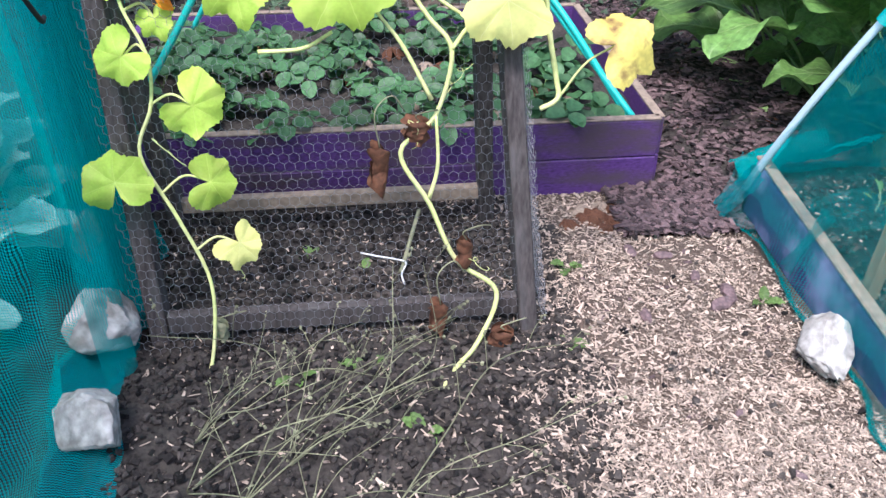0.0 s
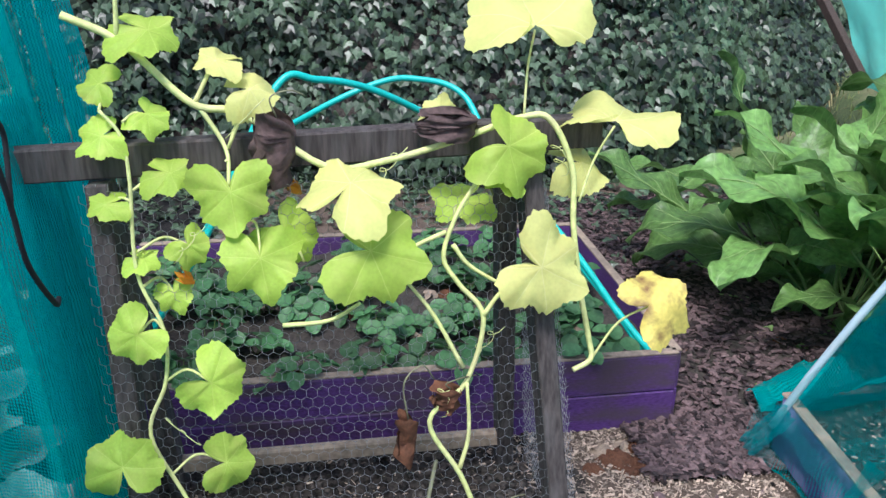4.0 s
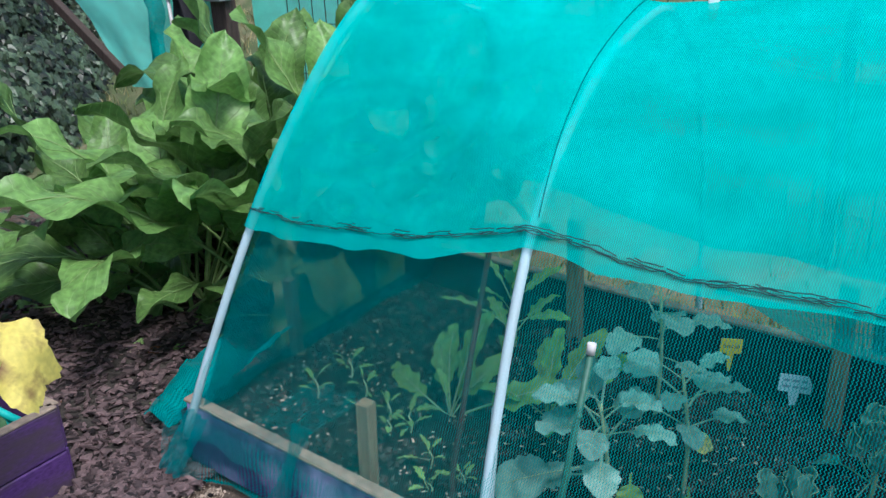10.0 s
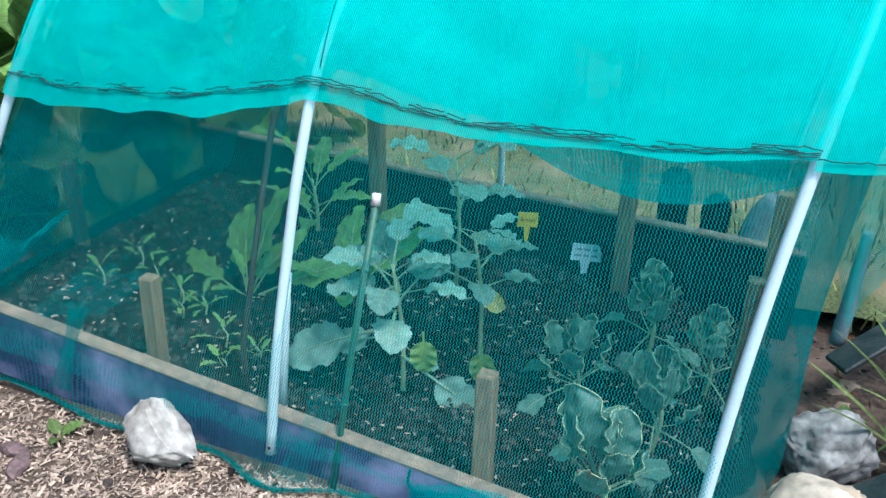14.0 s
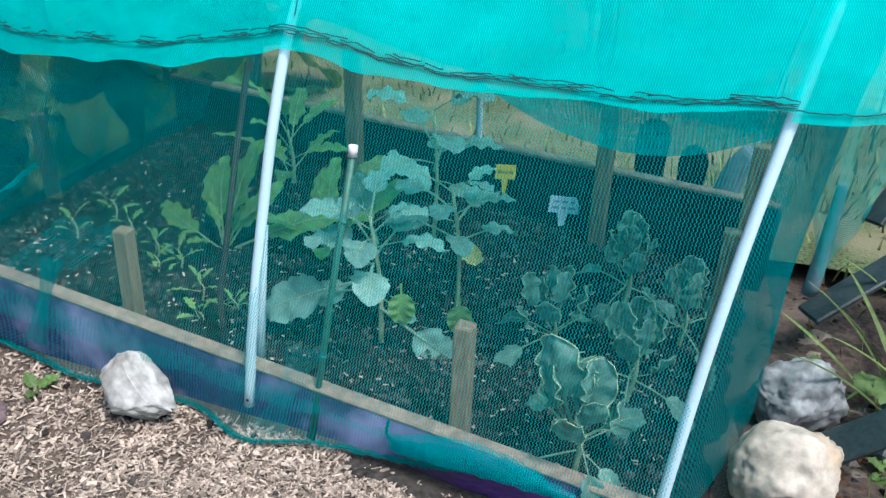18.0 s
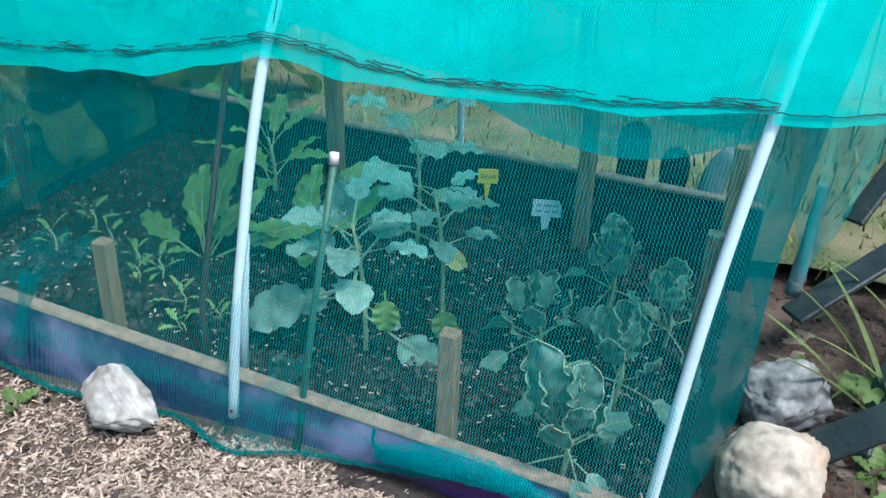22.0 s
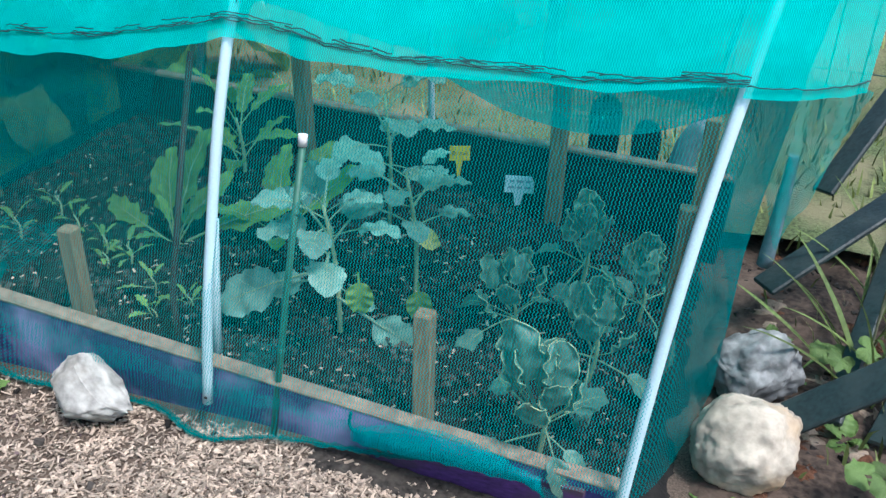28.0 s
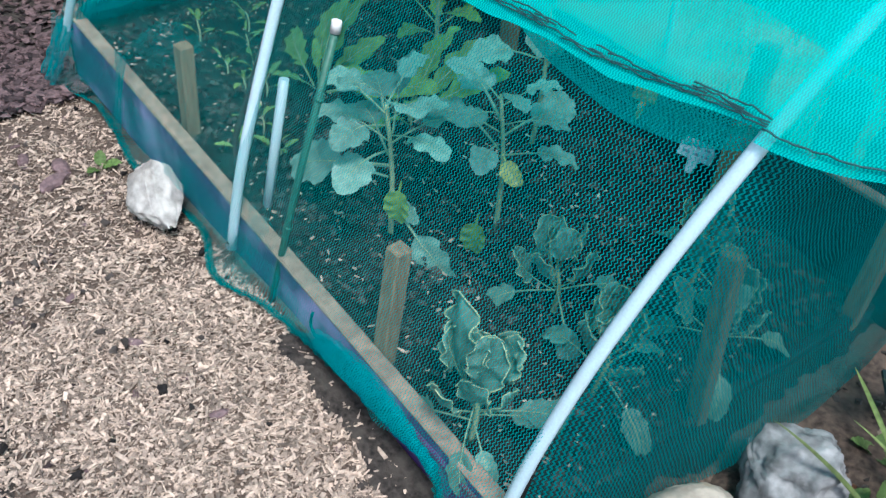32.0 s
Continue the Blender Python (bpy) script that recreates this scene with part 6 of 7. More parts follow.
for k, pts in enumerate(([(0.70, -1.72, 0.0), (0.604, -1.75, 0.94), (0.559, -1.75, 1.157), (0.46, -1.76, 1.389), (0.36, -1.93, 1.70), (0.30, -2.4, 1.86)], [(-0.93, -1.90, 0), (-0.95, -1.93, 0.8), (-1.0, -2.05, 1.55), (-1.0, -2.4, 1.8)])):
    add("hoop", tube(spline(pts, 8), 0.0125, 10), "aqua", cage, "aqua pipe")
add("cord", tube(spline([(-0.05, -1.83, 1.40), (-0.144, -1.83, 1.329), (-0.25, -1.83, 1.25), (-0.329, -1.83, 1.197), (-0.371, -1.83, 1.085), (-0.40, -1.83, 0.968), (-0.505, -1.83, 0.845), (-0.56, -1.84, 0.83)], 6), 0.0055, 6), "black_cloth", cage)
add("cord", tube(spline([(-0.33, -1.83, 1.197), (-0.37, -1.83, 1.23), (-0.40, -1.83, 1.20), (-0.385, -1.83, 1.13), (-0.37, -1.83, 1.08)], 5), 0.005, 6), "black_cloth", cage)


def corner_fold(u, v):
    """Slack net gathered in upright folds at the trellis end."""
    x = -0.91 + (-0.54) * u
    return Vector((x, -1.90 - 0.16 * v * v + 0.035 * math.sin(u * 19 + 2 * v) + 0.015 * ns(u * 9, v * 3), 0.02 + 1.75 * v))


add("net_fold", sheet(corner_fold, 40, 24, (0.6, 1.75)), "net3", cage)


def gathered_side(u, v):
    """The spare width of the net, drawn together in upright folds before the corner and spreading out at the foot."""
    x = -0.93 + (0.50 - 0.26 * v) * u + 0.12 * u * (1 - v) ** 3
    return Vector((x, -1.865 + 0.03 * math.sin(u * 23 + 1.5 * v) + 0.02 * ns(u * 8, v * 2, 6) - 0.10 * v * v + 0.07 * (1 - v) ** 4, 0.015 + 1.15 * v))


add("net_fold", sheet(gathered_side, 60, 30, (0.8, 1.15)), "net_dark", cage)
SKIRT_B = spline([(-1.02, -1.98, 0), (-0.86, -1.93, 0), (-0.72, -1.80, 0), (-0.52, -1.775, 0), (-0.30, -1.79, 0), (-0.02, -1.74, 0), (0.35, -1.74, 0), (0.9, -1.76, 0)], 10)


def cage_skirt(u, v):
    """The hem of the cage net, spread over the soil and held down by stones."""
    k = u * (len(SKIRT_B) - 1)
    i = min(int(k), len(SKIRT_B) - 2)
    p = SKIRT_B[i].lerp(SKIRT_B[i + 1], k - i)
    return Vector((p.x + 0.01 * ns(u * 30, v * 3), p.y - 0.15 * v + 0.015 * ns(u * 26, 2), ground_z(p.x, p.y) + 0.022 + 0.03 * v + 0.014 * ns(u * 40, v * 4)))


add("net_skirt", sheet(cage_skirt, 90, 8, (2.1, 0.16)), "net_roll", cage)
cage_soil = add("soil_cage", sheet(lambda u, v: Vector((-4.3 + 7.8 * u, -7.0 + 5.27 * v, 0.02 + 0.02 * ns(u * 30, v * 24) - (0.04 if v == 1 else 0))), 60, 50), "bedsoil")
tagged(cage_soil, "soil inside and behind the net cage, darkened for net shade", "soil", kind="structure")
for x, y, h, sd in ((-0.67, -2.25, 0.52, 31), (-0.43, -2.36, 0.16, 33), (-0.10, -2.25, 0.30, 35), (0.25, -2.35, 0.45, 39), (-0.95, -2.65, 0.62, 41), (-0.25, -2.75, 0.62, 43), (0.12, -2.85, 0.6, 45), (-0.70, -2.80, 0.66, 47), (-0.90, -2.25, 0.22, 55), (0.0, -2.5, 0.25, 57), (-0.60, -2.5, 0.3, 59), (-1.15, -2.35, 0.30, 49), (-1.35, -2.8, 0.6, 51)):
    brassica(x, y, 0.02, h, CAGE, 13, "large pale blue-green cabbage plant inside the net cage", "cabbage plant", sd, tilt=(0.35, 1.25), scale=(0.75, 1.05), low=0.25, group="cabbages in the net cage")

# ---- stones ----


def stone(name, at, size, seed, mat, label, rot=0.0, sharp=0.35, rough=1.0, flat=0.9, beak=0.0):
    """A broken stone: a lump cut by planes, then chipped and pitted."""
    bm = bmesh.new()
    bmesh.ops.create_icosphere(bm, subdivisions=5, radius=0.5)
    rng = random.Random(seed)
    cuts = []
    for k in range(16):
        d = Vector((rng.uniform(-1, 1), rng.uniform(-1, 1), rng.uniform(-0.7, 1))).normalized()
        cuts.append((d, rng.uniform(0.26, 0.40)))
    for v in bm.verts:
        d = v.co.normalized()
        p = d * 0.5 * (1 + sharp * 0.6 * ns(d.x * 1.6, d.y * 1.6, d.z * 1.6 + seed))
        for nrm, lim in cuts:
            k = p.dot(nrm) - lim
            if k > 0:
                p -= nrm * k * flat
        pit = abs(ns(d.x * 6, d.y * 6, d.z * 6 + seed)) * 0.05 + ns(d.x * 3, d.y * 3, d.z * 3 + seed) * 0.07 + ns(d.x * 13, d.y * 13, d.z * 13 + seed) * 0.03 + ns(d.x * 34, d.y * 34, d.z * 34) * 0.015
        p *= 1 - pit * rough
        if beak and p.x > 0:
            # one end draws out to a low point
            p = Vector((p.x * (1 + 0.8 * beak), p.y * (1 - 1.6 * beak * p.x), p.z * (1 - 2.0 * beak * p.x) - 0.3 * beak * p.x))
        v.co = Vector((p.x * size[0], p.y * size[1], p.z * size[2])) * 1.4
    low = min(v.co.z for v in bm.verts)
    for v in bm.verts:
        v.co.z -= low * 0.92
    ob = add(name, smooth(bm), mat)
    ob.location, ob.rotation_euler = at, (0, 0, rot)
    return tagged(ob, label, "stone", "stones that weigh down the nets")


stone("stone", (-0.240, -0.088, ground_z(-0.23, -0.1) - 0.006), (0.128, 0.115, 0.118), 5, "stone", "pale angular limestone weighing down the net edge", -0.2, rough=1.3, beak=1.0)
stone("stone", (1.085, 0.485, ground_z(1.08, 0.48) - 0.01), (0.170, 0.15, 0.165), 12, "stone_grey", "rough grey stone beside the net tunnel", 0.3, 0.4, 1.9, 0.8)
stone("stone", (1.080, 0.232, ground_z(1.08, 0.23) - 0.01), (0.175, 0.150, 0.155), 8, "stone_tan", "smooth tan stone with rusty stains beside the net", 0.25, 0.15, 1.2, 0.35)
stone("stone", (-0.86, -1.97, 0.0), (0.12, 0.10, 0.15), 15, "stone", "pale rounded stone on the cage net's edge", 0.2)
stone("stone", (-0.475, -1.845, 0.02), (0.16, 0.15, 0.16), 17, "stone", "grey-white rounded stone on the cage net's edge", 1.1)
stone("stone", (-0.150, -1.815, 0.02), (0.17, 0.14, 0.12), 19, "stone", "white broken stone on the cage net's edge", 0.7)
stone("stone", (0.86, -0.07, -0.03), (0.09, 0.08, 0.06), 23, "stone", "small white stone at the bed's corner", 0.7)

# ---- net foot: rolled edges, folds and bunches ----
foot = [(-1.0, -0.06, 0.02), (-0.9, -0.07, 0.02), (-0.74, -0.02, 0.018), (-0.45, -0.055, 0.014), (-0.28, -0.045, 0.012), (-0.12, -0.035, 0.010), (0.02, -0.085, 0.008), (0.17, -0.05, 0.02), (0.31, -0.032, 0.020), (0.385, -0.03, 0.024), (0.457, -0.03, 0.036), (0.572, -0.03, 0.060), (0.70, -0.032, 0.046), (0.735, -0.036, 0.0), (0.75, -0.045, -0.035)]
EDGE = spline(foot, 14)


def edge_ruffle(u, v):
    """The gathered edge of the net lying on the ground."""
    k = u * (len(EDGE) - 1)
    q = min(int(k), len(EDGE) - 2)
    p = EDGE[q].lerp(EDGE[q + 1], k - q)
    s = v - 0.4
    return p + Vector((0.004 * ns(u * 120, v * 3), 0.019 * s + 0.006 * ns(u * 70, 3), 0.004 + 0.012 * abs(ns(u * 90, v * 4, 6)) - 0.004 * s))


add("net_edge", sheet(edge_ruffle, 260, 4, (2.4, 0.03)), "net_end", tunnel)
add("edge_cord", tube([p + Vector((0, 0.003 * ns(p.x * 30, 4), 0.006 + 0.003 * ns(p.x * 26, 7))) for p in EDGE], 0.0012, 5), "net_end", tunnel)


def skirt(u, v):
    pts = SKIRT
    k = u * (len(pts) - 1)
    i = min(int(k), len(pts) - 2)
    p = pts[i].lerp(pts[i + 1], k - i)
    top = Vector((p.x, -0.012, board_z(p.x) - 0.02 - 0.03 * abs(ns(p.x * 6, 4))))
    q = p.lerp(top, v)
    q.y += 0.008 * ns(p.x * 30, v * 2)
    return q


SKIRT = spline(foot, 8)
add("net_skirt", sheet(skirt, 90, 6, (1.9, 0.15)), "net", tunnel)


def corner_flap(u, v):
    """The slack net thrown back over the ground beyond the first hoop."""
    a = Vector((-0.885 + 0.10 * v, -0.01 + 0.30 * v, 0.16 + 0.14 * v))
    b = Vector((-1.22 - 0.16 * v, 0.06 + 0.30 * v, 0.022 + 0.03 * v))
    p = a.lerp(b, u)
    return p + Vector((0.012 * ns(u * 5, v * 5, 3), 0.0, 0.035 * math.sin(u * 9 + 2 * v) * (1 - 0.5 * u) + 0.02 * ns(u * 9, v * 6) + 0.02))


def front_flap(u, v):
    """A bunched strip of net turned down over the corner of the board."""
    p = Vector((-0.80 - 0.07 * u - 0.10 * v, -0.026 - 0.05 * v - 0.014 * abs(math.sin(u * 9)), 0.22 - 0.19 * v + 0.02 * u))
    return p + Vector((0.006 * ns(u * 6, v * 9), 0.008 * ns(u * 7, v * 5, 2), 0.0))


def gather(x, w, seed):
    """A narrow pleat of net drawn down the front of the board."""
    def fn(u, v):
        return Vector((x + (u - 0.5) * w * (1 - 0.5 * math.sin(math.pi * v)) + 0.10 * (1 - v), -0.022 - 0.015 * v - 0.008 * abs(math.sin(u * 7 + seed)), board_z(x) + 0.12 - 0.24 * v + 0.005 * ns(u * 5, v * 5, seed)))
    return fn


def inner_bunch(u, v):
    """Loose net that sags inside the tunnel behind the front, in soft cross folds."""
    p = Vector((-0.80 + 0.11 * u + 0.24 * v, 0.05 + 0.05 * u + 0.08 * v, 0.125 - 0.05 * u + 0.20 * v))
    return p + Vector((0, 1, 0.4)) * (0.012 * math.sin(u * 15 + v * 3) + 0.010 * ns(u * 6, v * 9, 2))


add("net_flap", sheet(corner_flap, 24, 18, (0.22, 0.34)), "net3", tunnel)
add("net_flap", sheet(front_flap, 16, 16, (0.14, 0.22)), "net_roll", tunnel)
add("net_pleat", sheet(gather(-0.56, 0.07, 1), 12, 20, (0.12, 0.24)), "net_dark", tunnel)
add("net_pleat", sheet(gather(0.06, 0.09, 4), 12, 20, (0.14, 0.24)), "net", tunnel)
add("inner_net", sheet(inner_bunch, 24, 24, (0.14, 0.28)), "net", tunnel)


def foot_roll(u, v):
    """The spare net rolled up along the foot of the board."""
    x = 0.34 + 0.38 * u
    a = 5.2 * v - 0.6
    r = 0.010 + 0.013 * math.sin(math.pi * min(u * 1.15, 1)) ** 0.7
    return Vector((x + 0.004 * ns(u * 30, v * 3), -0.034 - r * math.sin(a) + 0.006 * ns(u * 18, v * 2), 0.070 + 0.034 * math.sin(math.pi * min(u * 0.9, 1)) - 0.022 * u + r * 1.5 * math.cos(a) + 0.004 * ns(u * 26, 6)))


add("net_roll", sheet(foot_roll, 60, 12, (0.46, 0.14)), "net_roll", tunnel)
add("crumpled_net", tube(spline([(0.338, -0.030, 0.125), (0.335, -0.034, 0.095), (0.352, -0.036, 0.080), (0.38, -0.034, 0.082)], 8), 0.0032, 7), "net_end", tunnel)

# pegs on the ridge
for at, mt, tip, lb, rz in (((-0.470, 0.560, 1.275), "white", "stem", "white clothes peg with a green flower top on the net ridge", 0.6), ((0.160, 0.87, 1.195), "white", "flower", "white clothes peg with orange ends on the net ridge", 0.2)):
    pg = empty("clothes_peg", lb, "clothes peg", "pegs on the net ridge", at=at)
    for k in (-1, 1):
        add("jaw", box((0.020, 0.007, 0.070), (0, k * 0.007, 0.012), pose(0, 0, 0, k * 6, 0, 0), bevel=0.002), mt, pg)
        add("jaw_end", box((0.018, 0.008, 0.026), (0, k * 0.004, -0.034), pose(0, 0, 0, k * 6, 0, 0), bevel=0.003), tip, pg)
    top = bmesh.new()
    for dx, dz in ((-0.010, 0.0), (0.010, 0.0), (0.0, 0.010), (-0.006, -0.009), (0.006, -0.009)):
        q = bmesh.ops.create_icosphere(top, subdivisions=2, radius=0.010)
        for v in q["verts"]:
            v.co = Vector((v.co.x + dx, v.co.y * 0.6, v.co.z + dz))
    head = add("flower_top", smooth(top), tip, pg)
    head.location = (0, -0.004, 0.056)
    pg.rotation_euler, pg.scale = (0, 0.1, rz), (1.25, 1.25, 1.15)

# ---- dark lattice, leaves and weeds beside the tunnel ----
lat = empty("fallen_lattice", "dark green-grey timber lattice leaning over the weeds", "lattice")
for a, b, w in (((1.222, 1.05, 0.235), (1.46, 1.36, 0.62), 0.065), ((1.10, 0.735, 0.105), (1.52, 1.05, 0.385), 0.080), ((1.150, 0.30, 0.055), (1.41, 0.335, 0.275), 0.078), ((1.265, 0.42, -0.02), (1.42, 0.98, 0.26), 0.05), ((1.36, 0.38, -0.02), (1.52, 0.75, 0.22), 0.06), ((1.46, 0.60, 0.0), (1.70, 1.2, 0.45), 0.07)):
    add("slat", beam(a, b, 0.016, w, up=(0.75, -0.62, 0.2)), "lattice", lat)


def torn(u, v):
    """A ragged flap of net that hangs from the back of the tunnel's end."""
    top = Vector((1.045 + 0.195 * u, 0.78 + 0.04 * u, 0.615 - 0.02 * u))
    point = 1 - abs(u - 0.45) / 0.55
    low = Vector((1.045 + 0.15 * u, 0.79 + 0.02 * u, 0.43 - 0.26 * point + 0.02 * ns(u * 7, 2)))
    p = low.lerp(top, v)
    return p + Vector((0.006 * ns(v * 6, u * 4), 0.02 * math.sin(u * 14 + 2 * v), 0))


wnet = add("torn_net", sheet(torn, 24, 24, (0.3, 0.45)), "net4")
tagged(wnet, "torn teal net hanging beside the tunnel's end", "net")
bag = add("plastic_bottle", tube(spline([(1.10, 0.82, 0.12), (1.105, 0.82, 0.24), (1.11, 0.825, 0.36), (1.11, 0.825, 0.42)], 4), 0.020, 12, taper=0.6), "bottle")
tagged(bag, "clear blue-white plastic bottle upside down on a stick", "bottle")
hb = add("plastic_bottle", tube(spline([(0.84, 1.25, 0.05), (0.86, 1.26, 0.22), (0.90, 1.26, 0.30)], 4), 0.045, 12, taper=0.7), "bottle")
tagged(hb, "clear blue-white plastic bottle upside down on a stick", "bottle")
rw = random.Random(17)
WB = [mesh("leaf", blade(s, 0.16, 0.011, 0.9, stalk=0.02, wave=0.0, fold=0.4), "weed") for s in (61, 62, 63)]
WR = [mesh("leaf", blade(s, 0.07, 0.035, 0.5, stalk=0.2, wave=0.05), "weed") for s in (64, 65)]


def weed(x, y, n, lib, label, size=(0.7, 1.3), up=(0.3, 1.3)):
    th = empty("weed", label, "weed", "weeds", at=(x, y, ground_z(x, y)))
    inv = Matrix.Translation((-x, -y, -ground_z(x, y)))
    for k in range(n):
        a, el = rw.uniform(0, 6.28), rw.uniform(*up)
        d = Vector((math.cos(a) * math.cos(el), math.sin(a) * math.cos(el), math.sin(el)))
        o = put("leaf", lib[k % len(lib)], facing((x, y, ground_z(x, y)), d.cross(Vector((0, 0, 1))).cross(d), d, rw.uniform(*size)), th)
        o.matrix_parent_inverse = inv


REED = [mesh("leaf", blade(s, 0.42, 0.014, 0.35, stalk=0.02, wave=0.0, fold=0.5, m=4), "reed") for s in (71, 72, 73)]
STEM = mesh("stalk", tube(spline([(0, 0, 0), (0.01, 0.02, 0.25), (0.0, 0.03, 0.52), (-0.01, 0.05, 0.74)], 6), 0.0032, 6, taper=0.4), "straw")
SPEAR = mesh("flower_spike", blade(75, 0.11, 0.018, 0.1, stalk=0.02, wave=0.0, fold=0.6, m=4), "pink_spike")
for x, y, n in ((1.36, 0.52, 3), (1.33, 0.68, 3), (1.42, 0.60, 3), (1.45, 0.85, 2)):
    z = ground_z(x, y)
    th = empty("flowering_reed", "tall dry stalks with pink spikes and narrow leaves", "reed", "reeds beside the net tunnel", at=(x, y, z))
    inv = Matrix.Translation((-x, -y, -z))
    for k in range(n):
        m = Matrix.Translation((x + rw.uniform(-0.03, 0.03), y + rw.uniform(-0.03, 0.03), z)) @ Euler((rw.uniform(-0.12, 0.1), rw.uniform(-0.22, 0.05), rw.uniform(0, 6))).to_matrix().to_4x4() @ Matrix.Scale(rw.uniform(0.8, 1.1), 4)
        put("stalk", STEM, m, th).matrix_parent_inverse = inv
        for h in (0.46, 0.58, 0.70):
            d = Vector((rw.uniform(-0.5, 0.5), rw.uniform(-0.5, 0.5), 1))
            put("flower_spike", SPEAR, facing(m @ Vector((0, 0.04, h)), d.cross(Vector((0, 0, 1))).cross(d), d, rw.uniform(0.7, 1.1)), th).matrix_parent_inverse = inv
    for k in range(5):
        a, el = rw.uniform(0, 6.28), rw.uniform(0.7, 1.4)
        d = Vector((math.cos(a) * math.cos(el), math.sin(a) * math.cos(el), math.sin(el)))
        put("leaf", REED[k % 3], facing((x, y, z), d.cross(Vector((0, 0, 1))).cross(d), d, rw.uniform(0.6, 1.2)), th).matrix_parent_inverse = inv
arch = put("grass_leaf", REED[0], facing((1.04, 0.74, 0.10), (0.2, -0.4, 1), (0.8, -0.5, 0.10), 0.7))
tagged(arch, "single broad grass leaf arching over the leaf mould", "grass leaf")
BROAD = [mesh("leaf", squash_blade(s, 0.8, 0.5, 0.2), "weed") for s in (81, 82)]
for x, y in ((1.33, 0.17), (1.28, 0.55)):
    th = empty("weed", "broad-leaved pale green weed beside the slats", "weed", "weeds", at=(x, y, ground_z(x, y)))
    for k in range(4):
        a = k * 1.6 + x
        o = put("leaf", BROAD[k % 2], facing((x + 0.04 * math.cos(a), y + 0.04 * math.sin(a), 0.05 + 0.02 * k), (0.3, -0.4, 0.9), (math.cos(a), math.sin(a), -0.1), 0.065), th)
        o.matrix_parent_inverse = Matrix.Translation((-x, -y, -ground_z(x, y)))
for x, y, n in ((1.36, 0.75, 3), (1.48, 0.5, 4), (1.42, 0.95, 3), (1.40, 0.28, 3)):
    weed(x, y, n, WB, "tuft of coarse grass beside the net tunnel", (0.7, 1.6))
for x, y, n in ((1.18, 0.56, 8), (1.30, 0.40, 8), (1.28, 0.10, 7), (1.15, 0.72, 8), (1.38, 0.62, 8), (1.04, 0.12, 9), (-0.50, -0.12, 9), (-0.11, -1.09, 7), (-0.33, -1.22, 7), (-0.24, -1.23, 5), (-0.38, -0.70, 6), (-1.25, 0.16, 8), (0.3, -0.8, 5), (-0.31, -1.38, 8), (-0.75, -1.2, 4), (-0.85, -1.35, 5), (-0.72, -0.62, 5)):
    weed(x, y, n, WR, "small green weed rooted in the soil", (0.5, 1.0), (0.1, 0.9))


def sprig(seed):
    """A thin sprawling stem with side twigs that end in tiny seed heads."""
    rng = random.Random(seed)
    bm = bmesh.new()

    def strand(pts, r):
        t = tube(pts, r, 4, taper=0.5)
        me = bpy.data.meshes.new("strand")
        t.to_mesh(me)
        t.free()
        bm.from_mesh(me)
        bpy.data.meshes.remove(me)
    main = spline([(0, 0, 0), (rng.uniform(-0.03, 0.03), 0.10, 0.07), (rng.uniform(-0.06, 0.06), 0.22, 0.12), (rng.uniform(-0.1, 0.1), 0.36, 0.13 + rng.uniform(-0.04, 0.05))], 6)
    strand(main, 0.0013)
    for k in range(8, len(main) - 1, 3):
        p = main[k]
        q = p + Vector((rng.uniform(-0.07, 0.07), rng.uniform(0.01, 0.07), rng.uniform(-0.01, 0.06)))
        strand([p, p.lerp(q, 0.5) + Vector((0, 0, 0.006)), q], 0.0008)
        for _ in range(3):
            g = bmesh.ops.create_icosphere(bm, subdivisions=1, radius=rng.uniform(0.0015, 0.0032))
            bmesh.ops.translate(bm, vec=p.lerp(q, rng.uniform(0.6, 1.05)) + Vector((rng.uniform(-0.004, 0.004), 0, rng.uniform(-0.004, 0.004))), verts=g["verts"])
    return bm


SEED = [mesh("stalk", sprig(k), "straw") for k in range(5)]
for x, y, a0 in ((0.02, -1.60, 0.9), (0.06, -1.48, 0.8), (-0.12, -1.60, 0.6), (0.10, -1.34, 0.6), (0.12, -1.18, 0.2), (-0.02, -1.40, 1.1)):
    th = empty("dry_stalks", "sprawling dry flower stalks leaning over the soil", "dried plant", "dry stalks", at=(x, y, 0))
    for k in range(5):
        a = a0 + rw.gauss(-0.2, 0.75)
        o = put("stalk", SEED[k % 5], Matrix.Translation((x, y, 0.01)) @ Euler((rw.uniform(-0.15, 0.40), rw.uniform(-0.3, 0.3), a)).to_matrix().to_4x4() @ Matrix.Scale(rw.uniform(0.8, 1.6), 4), th)
        o.matrix_parent_inverse = Matrix.Translation((-x, -y, 0))

# ---- soil, chips and bark ----


def soil_top(x, y):
    """The crumbly soil under the trellis, thinning out into the chips of the path."""
    rim = min((x + 1.25) / 0.12, (0.75 - x) / 0.5, (y + 1.90) / 0.1, (-0.62 + 0.10 * ns(x * 3, 1) - y) / 0.16, 1)
    return ground_z(x, y) + 0.014 * max(rim, -0.6) + (0.016 * ns(x * 12, y * 12) + 0.009 * ns(x * 33, y * 33)) * max(rim, 0)


soil_patch = add("soil_patch", sheet(lambda u, v: Vector((-1.3 + 2.3 * u, -1.95 + 1.5 * v, soil_top(-1.3 + 2.3 * u, -1.95 + 1.5 * v))), 120, 80), "soil")
tagged(soil_patch, "dark crumbly soil under the trellis", "soil", kind="structure")


